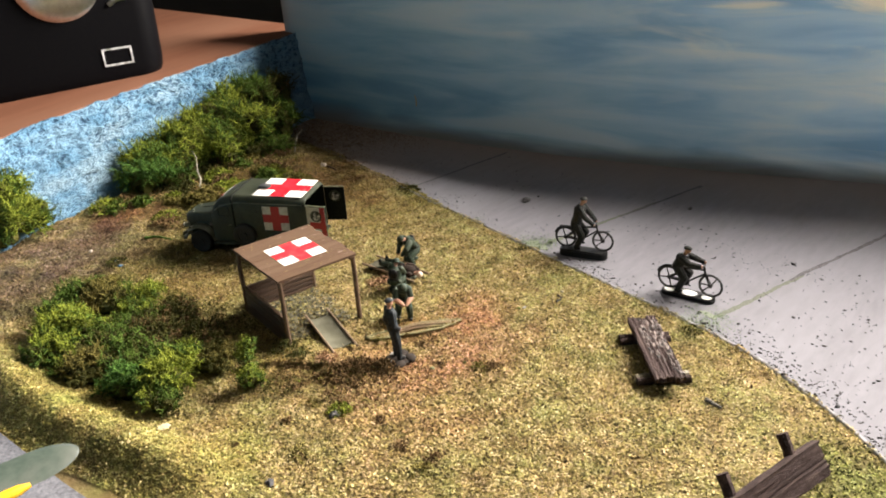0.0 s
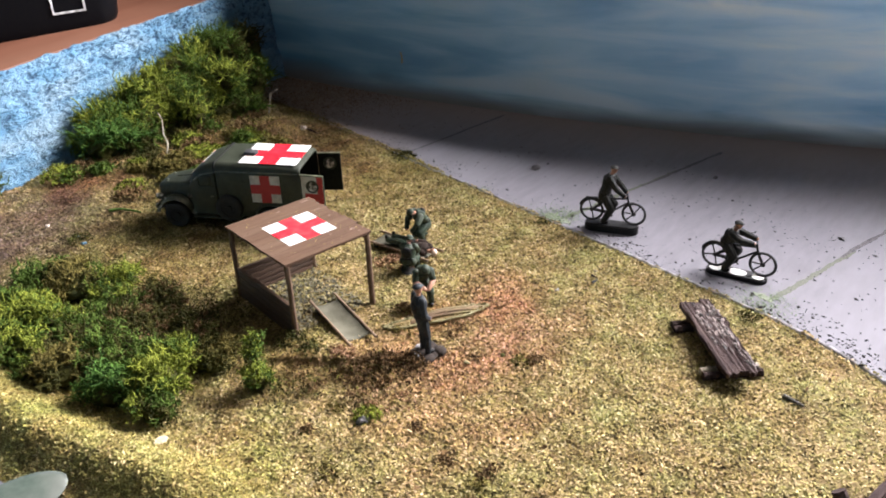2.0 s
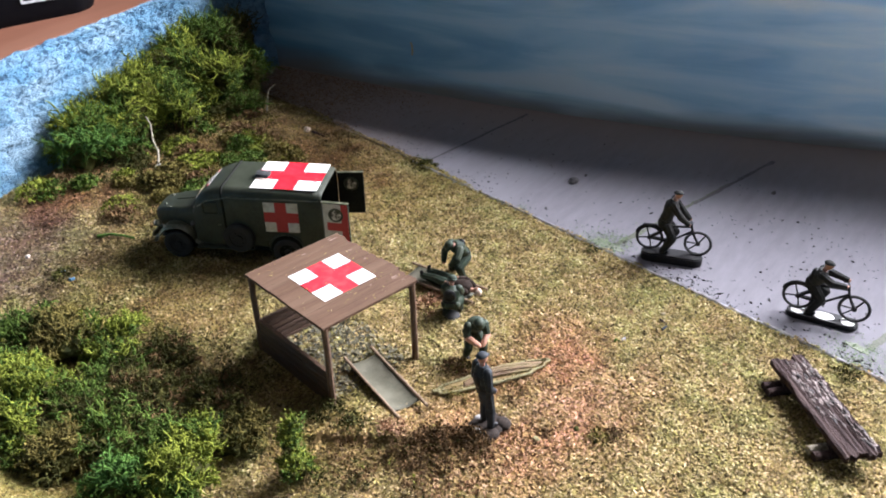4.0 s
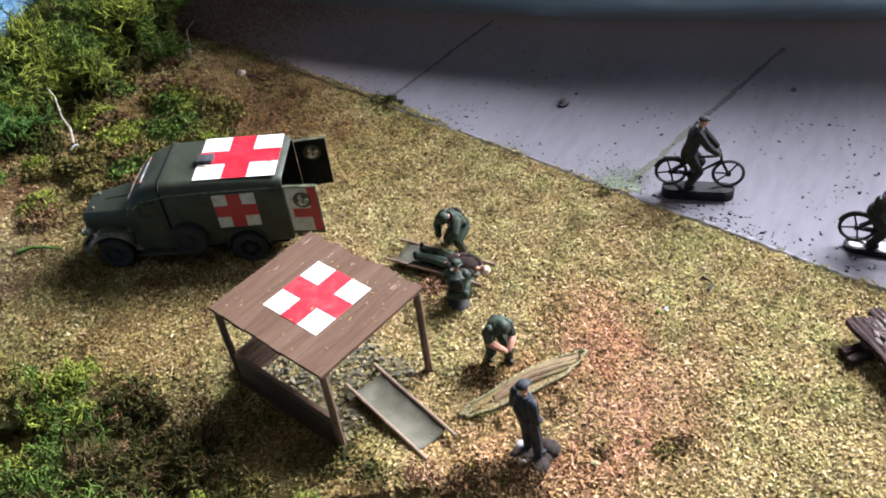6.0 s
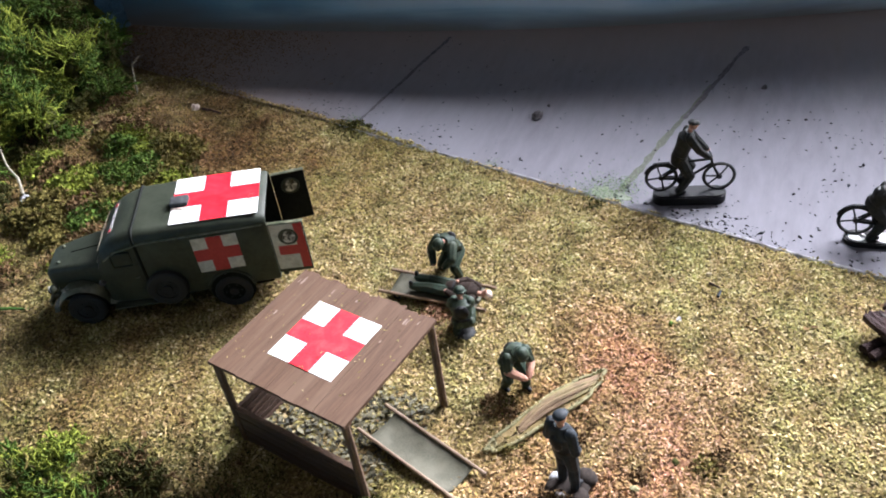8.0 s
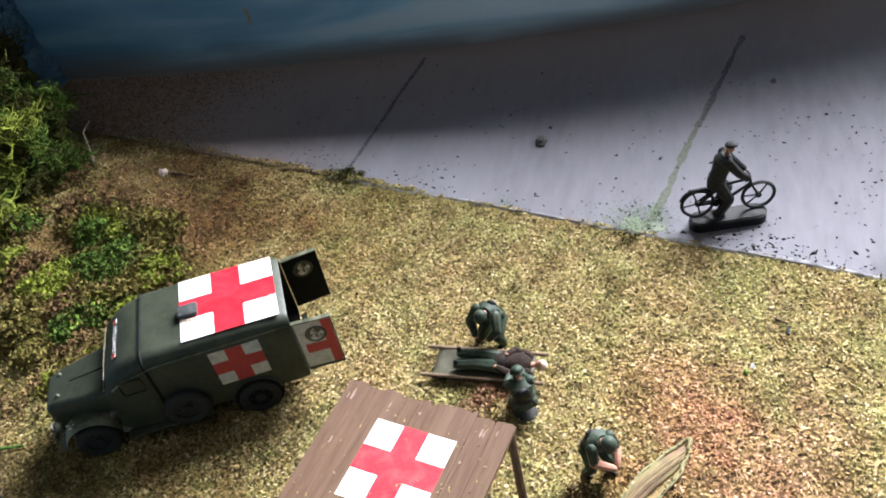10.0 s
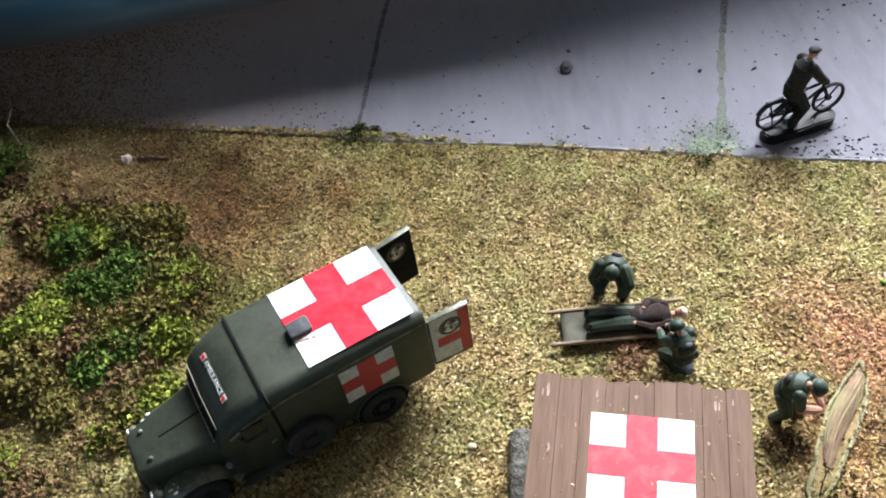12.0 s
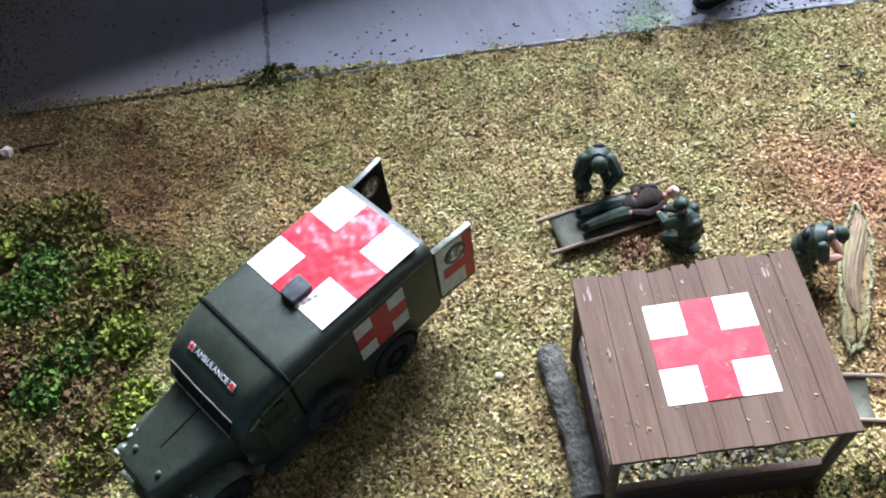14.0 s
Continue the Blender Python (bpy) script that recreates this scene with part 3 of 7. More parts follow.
def loft(bm, sections, mi=0, cap0=True, cap1=True):
    """Faces between closed loops of points, all of the same length."""
    loops = [[bm.verts.new(p) for p in s] for s in sections]
    k = len(loops[0])
    fs = []
    for a, b in zip(loops, loops[1:]):
        for i in range(k):
            fs.append(bm.faces.new((a[i], a[(i + 1) % k], b[(i + 1) % k], b[i])))
    if cap0:
        fs.append(bm.faces.new(loops[0][::-1]))
    if cap1:
        fs.append(bm.faces.new(loops[-1]))
    for f in fs:
        f.material_index = mi
    return loops


def rounded(x, w, zb, zt, r, n=4, rb=0.6):
    """A cross-section at x: flat sides, round upper corners, slightly round lower ones."""
    p = []
    for cx, cz, q, a0 in ((w - rb, zb + rb, rb, -90), (w - r, zt - r, r, 0), (-w + r, zt - r, r, 90), (-w + rb, zb + rb, rb, 180)):
        for i in range(n + 1):
            t = radians(a0 + 90 * i / n)
            p.append((x, cx + q * math.cos(t), cz + q * math.sin(t)))
    return p


def plate(bm, pts, h, mi=0):
    """A flat outline in x, y extruded from z = 0 to h."""
    a = [bm.verts.new((*p, 0)) for p in pts]
    b = [bm.verts.new((*p, h)) for p in pts]
    k = len(pts)
    fs = [bm.faces.new(a[::-1]), bm.faces.new(b)]
    fs += [bm.faces.new((a[i], a[(i + 1) % k], b[(i + 1) % k], b[i])) for i in range(k)]
    for f in fs:
        f.material_index = mi


def cross_outline(w, h, aw, ah):
    """A plus sign of outer size w by h with arm widths aw (upright) and ah (level)."""
    return [(-aw, -h), (aw, -h), (aw, -ah), (w, -ah), (w, ah), (aw, ah), (aw, h), (-aw, h), (-aw, ah), (-w, ah), (-w, -ah), (-aw, -ah)]


def cross_sign(name, parent, w, h, m, white, red, aw=0.19, ah=0.19, thick=0.12):
    """A white panel with a red cross that reaches its edges."""
    bm = bmesh.new()
    plate(bm, [(-w / 2, -h / 2), (w / 2, -h / 2), (w / 2, h / 2), (-w / 2, h / 2)], thick)
    p = part(name, bm, white, parent, "white panel with a red cross", m, smooth=False)
    bm = bmesh.new()
    plate(bm, cross_outline(w / 2 * 1.002, h / 2 * 1.002, w * aw, h * ah), thick * 0.8)
    part("red_cross", bm, red, p, "", at_mm(0, 0, thick * 0.55), smooth=False)
    return p

# ---- the setting ----
def road_edge(x):
    return 132.7 - 0.256 * (x + 148) - 0.0035 * np.maximum(0, x - 110) ** 2


def back_line(x):
    """Foot of the curved backdrop."""
    return 200.0 + 0.17 * (x + 40) + 0.00046 * (x + 40) ** 2


def left_line(y):
    """Foot of the rough blue wall."""
    return -221.0 - 0.075 * (y - 20) + 0.0058 * np.minimum(0, y + 5) ** 2 * 0.9


NG = np.random.RandomState(3)
_TAB = NG.rand(64, 64)


def vnoise(x, y, s):
    """Smooth value noise over the plan, period s."""
    u, v = np.asarray(x) / s, np.asarray(y) / s
    i, j = np.floor(u).astype(int), np.floor(v).astype(int)
    f, g = u - i, v - j
    f, g = f * f * (3 - 2 * f), g * g * (3 - 2 * g)
    t = lambda a, b: _TAB[a % 64, b % 64]
    return (t(i, j) * (1 - f) + t(i + 1, j) * f) * (1 - g) + (t(i, j + 1) * (1 - f) + t(i + 1, j + 1) * f) * g - 0.5


def ridge(x):
    """Line of the low bank and its height."""
    return -106.0 + 0.06 * (x + 40) + 3 * np.sin(x / 23.0), 9.0 * (1 - np.clip((x - 5) / 60.0, 0, 1) ** 2 * (3 - 2 * np.clip((x - 5) / 60.0, 0, 1)))


def height(x, y):
    x, y = np.asarray(x, float), np.asarray(y, float)
    yr, hr = ridge(x)
    d = y - yr
    w = np.where(d > 0, 11.0, 9.5)
    h = hr * np.exp(-(d / w) ** 2)
    h = h + 0.9 * vnoise(x, y, 17.0) + 0.5 * vnoise(x + 9, y, 6.0)
    h = h + 5.0 * np.exp(-(((x + 195) / 30) ** 2 + ((y - 75) / 60) ** 2)) + 2.2 * np.exp(-(((x + 150) / 30) ** 2 + ((y - 62) / 30) ** 2))
    h = h + 1.4 * np.exp(-(((x - 31) / 9) ** 2 + ((y + 22) / 7) ** 2)) + 1.2 * np.exp(-(((x - 5) / 10) ** 2 + ((y + 30) / 5) ** 2))
    d, u = (x * -0.468 + (y + 42) * 0.884), (x * 0.884 + (y + 42) * 0.468)
    h = h + 2.2 * np.clip(d / 0.9 + 0.6 * vnoise(x, y, 4.0), 0, 1) * np.exp(-np.maximum(d, 0) / 11.0) * np.clip((u + 9) / 6.0, 0, 1) * np.clip((23 - u) / 5.0, 0, 1)
    edge = np.clip((road_edge(x) - y) / 8.0, 0, 1)
    return h * edge + 0.15


def zat(x, y):
    return float(height(x, y))


# ground sheet
gx, gy = np.meshgrid(np.arange(-250, 420, 2.5), np.arange(-420, 150, 2.5))
gz = height(gx, gy) + 0.35 * vnoise(gx, gy, 2.6)
gz = np.where(gy > road_edge(gx), -0.6, gz)
nx, ny = gx.shape[1], gx.shape[0]
idx = np.arange(nx * ny).reshape(ny, nx)
quads = np.stack([idx[:-1, :-1], idx[:-1, 1:], idx[1:, 1:], idx[1:, :-1]], -1).reshape(-1, 4)
ground = raw("ground", np.stack([gx, gy, gz], -1).reshape(-1, 3), quads, M_SOIL, smooth=True)
tagged(ground, "straw-coloured flocked model ground on a base board", "ground", kind="structure")

# the road: painted card with a bare white cut edge
rx = np.arange(-262, 430, 6.0)
rows = []
for f in np.linspace(0, 1, 14):
    y0, y1 = road_edge(rx), back_line(rx) + 4
    rows.append(np.stack([rx, y0 + f * (y1 - y0), np.full_like(rx, 0.8)], -1))
rv = np.concatenate(rows)
k = len(rx)
ri = np.arange(len(rv)).reshape(len(rows), k)
rq = np.stack([ri[:-1, :-1], ri[:-1, 1:], ri[1:, 1:], ri[1:, :-1]], -1).reshape(-1, 4)
road = raw("road", rv, rq, M_ROAD)
tagged(road, "pale lilac-grey painted card road with drawn slab joints", "road", kind="structure")
ex = np.arange(-84, 430, 1.5)
wob = 0.6 * vnoise(ex, ex * 0, 5.0) + 0.9 * vnoise(ex, ex * 0 + 7, 19.0)
e0 = np.stack([ex, road_edge(ex) - 0.9 + wob, ex * 0 - 0.4], -1)
e1 = np.stack([ex, road_edge(ex) - 0.25 + wob, ex * 0 + 0.78], -1)
e2 = np.stack([ex, road_edge(ex) + 0.15 + 0.5 * np.clip((ex - 20) / 90, 0, 1) + wob * 1.5, ex * 0 + 0.86], -1)
ev = np.concatenate([e0, e1, e2])
ei = np.arange(len(ev)).reshape(3, len(ex))
raw("cut_edge", ev, np.stack([ei[:-1, :-1], ei[:-1, 1:], ei[1:, 1:], ei[1:, :-1]], -1).reshape(-1, 4), M_CARD, parent=road)["label"] = "bare white cut edge of the card"

# painted slab joints on the road
def joint(p, q, w0, w1, material, seed, z=0.84):
    rg = np.random.RandomState(seed)
    n_ = 40
    t = np.linspace(0, 1, n_)
    p, q = np.array(p, float), np.array(q, float)
    d = (q - p) / np.linalg.norm(q - p)
    s = np.array([-d[1], d[0]])
    mid = p + t[:, None] * (q - p) + s * (0.5 * np.cumsum(rg.randn(n_) * 0.25))[:, None]
    w = (w0 + (w1 - w0) * t) * rg.uniform(0.55, 1.25, n_)
    v = np.concatenate([np.c_[mid - s * w[:, None], np.full(n_, z)], np.c_[mid + s * w[:, None], np.full(n_, z)]])
    i = np.arange(n_ - 1)
    raw("joint_line", v, np.stack([i, i + 1, i + 1 + n_, i + n_], -1), material, parent=road)


joint((-77.9, 119), (-66.5, 190), 0.65, 0.9, M_JOINT, 1)
joint((24, 94), (43, 165), 1.3, 0.9, M_JOINTGREEN, 2)
joint((38, 140), (53, 196), 0.8, 1.1, M_JOINT, 3, 0.88)
joint((115, 76), (130, 126), 1.3, 0.9, M_JOINTGREEN, 4)
joint((127, 118), (149, 190), 0.9, 1.0, M_JOINT, 5, 0.88)

# chalky green smears where the joints meet the grass
M_SMEAR = mat("chalky_green_smear", (0.15, 0.175, 0.125), (0.22, 0.245, 0.19), 0.8, 0.9, 0.4)
for cx, cy, ra, rb, sd in ((19.5, 93.0, 5.0, 3.2, 1), (25.5, 92.0, 3.4, 1.8, 2), (112, 75.5, 4.0, 1.8, 3)):
    rg = random.Random(sd)
    bm = bmesh.new()
    plate(bm, [(ra * rg.uniform(0.7, 1.1) * math.cos(k * math.pi / 14), rb * rg.uniform(0.65, 1.15) * math.sin(k * math.pi / 14)) for k in range(28)], 0.12)
    part("smear", bm, M_SMEAR, road, "chalky green smear", at_mm(cx, cy, 0.78, 0, 0, -15), smooth=False)

# curved backdrop with a painted sky
bx = np.concatenate([np.arange(-249, 430, 8.0)])
up = np.array([-0.5, 20, 55, 100, 150])
# unseen top edge, its height shaped to set the shadow over the road
tall = 0.65 + 0.15 * np.clip((bx + 70) / 110, 0, 1) + 0.001 * np.clip(bx, 0, 260) + 0.0011 * np.clip(-120 - bx, 0, 130)
bv = np.concatenate([np.stack([bx, back_line(bx) + 0 * z, 0 * bx + z * tall], -1) for z in up] + [np.stack([bx, back_line(bx) + 4, 0 * bx + z * tall], -1) for z in up[::-1]])
bi = np.arange(len(bv)).reshape(10, len(bx))
bq = np.stack([bi[:-1, :-1], bi[:-1, 1:], bi[1:, 1:], bi[1:, :-1]], -1).reshape(-1, 4)
ends = [[bi[j, c], bi[j + 1, c], bi[8 - j, c], bi[9 - j, c]] for c in (0, -1) for j in range(4)]
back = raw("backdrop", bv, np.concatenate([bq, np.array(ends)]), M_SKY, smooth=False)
tagged(back, "curved board painted with a blue-grey cloudy sky", "backdrop", kind="structure")

# an ochre brush mark on the painted sky
bm = bmesh.new()
plate(bm, [(-0.5, 0), (0.1, -0.3), (0.9, 2.0), (0.6, 5.2), (-0.2, 7.2), (-0.9, 6.9), (-0.2, 3.6)], 0.06)
part("brush_mark", bm, M_OCHRE, back, "short ochre brush mark", at_mm(-134.6, float(back_line(np.array(-134.6))) - 0.12, 20.8, 90, 0, 5), smooth=False)

# rough blue wall at the end of the base
wy, wz = np.meshgrid(np.arange(-330, 214, 1.6), np.linspace(0, 1, 36))
top = 52.0 + 0.045 * np.clip(wy, -80, 200) + 1.2 * vnoise(wy, wy * 0, 9.0) + 0.8 * vnoise(wy, wy * 0 + 3, 3.1)
zz = -1 + wz * (top + 1)
wx = left_line(wy) + 4 * (1 - wz) ** 2 - 5 * wz + 1.8 * vnoise(wy, zz, 7.0) + 2.2 * vnoise(wy + 5, zz + 3, 3.8) + 2.0 * np.abs(vnoise(wy, zz + 11, 3.0))
wv = np.stack([wx, wy, zz], -1).reshape(-1, 3)
wi = np.arange(len(wv)).reshape(wx.shape)
wq = np.stack([wi[:-1, :-1], wi[:-1, 1:], wi[1:, 1:], wi[1:, :-1]], -1).reshape(-1, 4)
lip = np.stack([wx[-1] - 4.5, wy[-1], 50.2 + 0.045 * np.clip(wy[-1], -80, 200)], -1)
wv2 = np.concatenate([wv, lip])
li = len(wv) + np.arange(len(lip))
wq = np.concatenate([wq, np.stack([wi[-1, :-1], wi[-1, 1:], li[1:], li[:-1]], -1)])
wall = raw("wall_west", wv2, wq, M_BLUEWALL, smooth=True)
tagged(wall, "rough plastered low wall painted sky blue and white", "wall", kind="structure")

# wooden shelf level behind the blue wall, in a slight slope like the wall's top
bm = bmesh.new()
sy = np.arange(-330, 216, 13.0)
plate(bm, [(float(left_line(np.array(v))) - 7.5, float(v)) for v in sy] + [(-560, 212), (-560, -330)], 18)
for v in bm.verts:
    v.co.z += 33.4 + 0.045 * min(200, max(-80, v.co.y))
shelf = part("shelf", bm, M_SHELF)
tagged(shelf, "orange-pink wooden board behind the blue wall", "shelf", kind="structure")

# grey card beyond the bank
bm = bmesh.new()
ax_ = [(-235, -126), (-120, -124.5), (-40, -123.5), (-4, -123.5), (20, -122.2), (38, -121), (52, -127), (68, -150), (60, -420), (-235, -420)]
plate(bm, ax_, 0.6)
apron = part("pavement", bm, M_APRON, m=at_mm(0, 0, 1.2), smooth=False)
tagged(apron, "grey mottled card yard behind the grassy bank", "pavement", kind="structure")

# table and the unseen room that closes the place; dark walls hold back fill
bm = bmesh.new()
box(bm, 1100, 940, 24, Matrix.Translation((60, -60, -14.5)), 2)
table = tagged(part("table_top", bm, M_TABLE), "brown table board under the model base", "table", kind="structure")
for lx in (-450, 570):
    for ly in (-490, 370):
        bm = bmesh.new()
        box(bm, 50, 50, 774, Matrix.Translation((lx, ly, -413)), 3)
        part("leg", bm, M_TABLE, table)


def slab(name, label, category, x0, x1, y0, y1, z0, z1, material=None):
    bm = bmesh.new()
    bmesh.ops.create_cube(bm, size=1.0, matrix=Matrix.Translation(((x0 + x1) * 500, (y0 + y1) * 500, (z0 + z1) * 500)) @ Matrix.Diagonal(((x1 - x0) * 1000, (y1 - y0) * 1000, (z1 - z0) * 1000, 1)))
    return tagged(part(name, bm, material or M_ROOM, smooth=False), label, category, kind="structure")


RX0, RX1, RY0, RY1, RZ0, RZ1 = -1.7, 2.1, -2.3, 0.57, -0.8, 1.7
slab("floor", "plain room floor", "floor", RX0, RX1, RY0, RY1, RZ0 - 0.1, RZ0, M_TABLE)
slab("ceiling", "unseen ceiling, grey enough to bounce fill light", "ceiling", RX0, RX1, RY0, RY1, RZ1, RZ1 + 0.1, M_CEILING)
slab("wall_south", "plain painted wall", "wall", RX0, RX1, RY0 - 0.1, RY0, RZ0, RZ1)
slab("wall_end", "plain painted wall", "wall", RX0 - 0.1, RX0, RY0, RY1, RZ0, RZ1)
# unseen east wall, left open for the added fill lamp
for a, b, c, d in ((RY0, SIDE["y0"], RZ0, RZ1), (SIDE["y1"], RY1, RZ0, RZ1), (SIDE["y0"], SIDE["y1"], RZ0, SIDE["z0"]), (SIDE["y0"], SIDE["y1"], SIDE["z1"], RZ1)):
    slab("wall_east", "unseen wall round the added fill opening", "wall", RX1, RX1 + 0.1, a, b, c, d)
for a, b, c, d in ((RX0, WIN["x0"], RZ0, RZ1), (WIN["x1"], RX1, RZ0, RZ1), (WIN["x0"], WIN["x1"], RZ0, WIN["z0"]), (WIN["x0"], WIN["x1"], WIN["z1"], RZ1)):
    slab("wall_north", "plain painted wall round the window opening", "wall", a, b, RY1, RY1 + 0.12, c, d)

# ---- the model ambulance ----
def text_mesh(s, size, material, parent, m, name="lettering", label=""):
    """Raised lettering in the built-in font, size in millimetres."""
    c = bpy.data.curves.new("lettering", "FONT")
    c.body, c.size, c.extrude, c.align_x, c.align_y = s, size, 0.05, "CENTER", "CENTER"
    o = bpy.data.objects.new("lettering_curve", c)
    me = bpy.data.meshes.new_from_object(o)
    bpy.data.objects.remove(o)
    me.transform(Matrix.Scale(MM, 4))
    return hang(name, me, material, parent, label, m, smooth=False)


def make_wheel(parent, m, r=5.4, w=3.0):
    bm = bmesh.new()
    prof = [(r * 0.58, -w * 0.42), (r * 0.72, -w * 0.5), (r * 0.93, -w * 0.46), (r, -w * 0.3), (r, w * 0.3), (r * 0.93, w * 0.46), (r * 0.72, w * 0.5), (r * 0.58, w * 0.42)]
    n_ = 32
    loops = [[bm.verts.new((q * (1 + (0.025 if (i % 2 and q == r) else 0)) * math.cos(2 * math.pi * i / n_), y, q * (1 + (0.025 if (i % 2 and q == r) else 0)) * math.sin(2 * math.pi * i / n_))) for q, y in prof] for i in range(n_)]
    for i in range(n_):
        a, b = loops[i], loops[(i + 1) % n_]
        for j in range(len(prof)):
            bm.faces.new((a[j], a[(j + 1) % len(prof)], b[(j + 1) % len(prof)], b[j]))
    bmesh.ops.recalc_face_normals(bm, faces=bm.faces)
    wheel = part("wheel", bm, M_BLACK, parent, "black treaded tyre", m)
    bm = bmesh.new()
    disc(bm, (0, 0, 0), (0, 1, 0), r * 0.62, w * 0.55, 24)
    disc(bm, (0, w * 0.3, 0), (0, 1, 0), r * 0.25, w * 0.35, 16)
    for k in range(6):
        t = k * math.pi / 3
        disc(bm, (r * 0.42 * math.cos(t), w * 0.29, r * 0.42 * math.sin(t)), (0, 1, 0), r * 0.06, 0.3, 8)
    # rims in tyre black, the shade on the wheels put into the colour
    part("rim", bm, M_BLACK, wheel)
    return wheel


def make_ambulance():
    amb = thing("ambulance", "olive-drab model ambulance with red crosses and open rear doors", "toy vehicle", at_mm(-94.84, 22.84, 0.6, 0, -0.4, 206.7))
    # box body and cab: one shell, open at the rear
    S = [(-34, 12.1, 7, 28.6, 2.4), (-33.2, 12.4, 7, 29.1, 2.6), (-26, 12.5, 7, 29.7, 2.7), (-10, 12.5, 7, 30.1, 2.7), (1.2, 12.5, 7, 30.0, 2.7), (4.5, 12.4, 7, 29.5, 3.2), (8, 12.2, 7, 28.2, 3.6), (10.6, 11.9, 7, 26.6, 3.4), (12.4, 11.5, 7, 24.8, 2.6), (13.6, 11.0, 7, 21.4, 1.2), (14.4, 10.7, 7, 19.6, 0.9)]
    bm = bmesh.new()
    outer = loft(bm, [rounded(*s) for s in S], cap0=False)
    # near-black liner paints the shade inside the open body
    inner = loft(bm, [rounded(x, w - 0.7, zb + 0.7, zt - 0.7, max(0.6, r - 0.6), 4, 0.4) for x, w, zb, zt, r in ((-34, 12.1, 7, 28.6, 2.4), (0, 12.4, 7, 29.9, 2.6))], mi=1, cap0=False)
    a, b = outer[0], inner[0]
    for i in range(len(a)):
        bm.faces.new((a[i], b[i], b[(i + 1) % len(a)], a[(i + 1) % len(a)]))
    bmesh.ops.recalc_face_normals(bm, faces=bm.faces)
    body = part("body", bm, [M_OLIVE, M_NEAR_BLACK], amb)
    # seam between cab and box, gutters and a raised belt line
    bm = bmesh.new()
    sec = rounded(1.9, 12.52, 7, 30.0, 2.75, 6)
    tube(bm, [Vector(p) for p in sec[5:-5]], 0.42, 5, mi=0)
    part("roof_seam", bm, M_NEAR_BLACK, body)
    for s in (1, -1):
        bm = bmesh.new()
        tube(bm, [(-33, s * 12.35, 26.6), (0, s * 12.75, 26.9), (8, s * 12.45, 25.0), (11.6, s * 11.9, 22.4)], 0.28, 6)
        part("gutter", bm, M_OLIVE_WORN, body)
        bm = bmesh.new()
        box(bm, 7.2, 0.3, 12.5, Matrix.Translation((6.4, s * 12.35, 15.2)), 0.12)
        door = part("cab_door", bm, M_OLIVE, amb)
        bm = bmesh.new()
        box(bm, 5.4, 0.3, 4.6, Matrix.Translation((6.6, s * 12.42, 22.4)), 0.6)
        part("window", bm, M_OLIVE, door, "cab window panel in the body's olive")
        bm = bmesh.new()
        tube(bm, [(3.6, s * 12.7, 15.8), (4.8, s * 13.0, 15.8)], 0.2, 6)
        part("handle", bm, M_OLIVE_WORN, door)
        bm = bmesh.new()
        box(bm, 21, 3.4, 0.7, Matrix.Translation((3, s * 12.4, 6.6)), 0.2)
        part("running_board", bm, M_OLIVE, amb)
    # bonnet, grille, front wings
    bm = bmesh.new()
    H = [(13.8, 8.9, 8, 19.9, 1.7), (18, 8.2, 8, 19.4, 1.6), (24, 7.1, 8, 18.7, 1.5), (29, 6.1, 8, 17.9, 1.4), (30.6, 5.7, 8, 17.2, 1.4), (31, 5.3, 8, 16.4, 1.2)]
    loft(bm, [rounded(*s) for s in H])
    bonnet = part("bonnet", bm, M_OLIVE, amb)
    bm = bmesh.new()
    tube(bm, [(14.5, 0, 20.0), (18, 0, 19.5), (22, 0, 19.0), (24.5, 0, 18.7)], 0.14, 5)
    part("hinge", bm, M_NEAR_BLACK, bonnet)
    for y in (3.6, -3.6):
        bm = bmesh.new()
        ball(bm, (27.5, y, 18.3), 0.6, u=8, v=6)
        part("catch", bm, M_OLIVE_WORN, bonnet)
    bm = bmesh.new()
    for k in range(7):
        tube(bm, [(31.2, -3.9 + 1.3 * k, 8.8), (31.3, -3.9 + 1.3 * k, 15.4)], 0.3, 6)
    part("grille", bm, M_OLIVE_WORN, amb, "worn grille bars")
    for s in (1, -1):
        bm = bmesh.new()
        arc = []
        for k in range(11):
            t = radians(168 - 15.5 * k)
            arc.append((22.3 + 7.4 * math.cos(t), 6.2 + 7.3 * math.sin(t)))
        arc = [(11.5, 7.2)] + arc + [(31.0, 7.6)]
        secs = []
        for x, z in arc:
            y0, y1 = 5.2, 11.6
            secs.append([(x, s * y0, z), (x, s * (y0 + y1) / 2, z + 0.5), (x, s * (y1 - 1.0), z + 0.25), (x, s * y1, z - 0.8), (x, s * (y1 - 0.5), z - 1.2), (x, s * (y1 - 1.3), z - 0.5), (x, s * (y0 + y1) / 2, z - 0.3), (x, s * y0, z - 0.7)])
        loft(bm, secs)
        bmesh.ops.recalc_face_normals(bm, faces=bm.faces)
        wing = part("front_wing", bm, M_OLIVE_WORN, amb, "front mudguard with paint chipped pale")
        bm = bmesh.new()
        for q, (dx, dy) in enumerate(((0, 0), (1.1, 0.7), (2.0, -0.6), (-1.0, 0.9), (0.6, -1.3))):
            ball(bm, (25.2 + dx, s * 9.6 + dy, 13.0 - 0.25 * abs(dx)), (0.65, 0.4, 0.16), u=7, v=4, rough=0.1, seed=q)
        part("paint_chip", bm, M_CREAM, wing, "pale chipped paint")
        bm = bmesh.new()
        ball(bm, (29.6, s * 8.4, 12.9), (1.3, 1.35, 1.35), u=12, v=8)
        head = part("headlight", bm, M_OLIVE_WORN, amb)
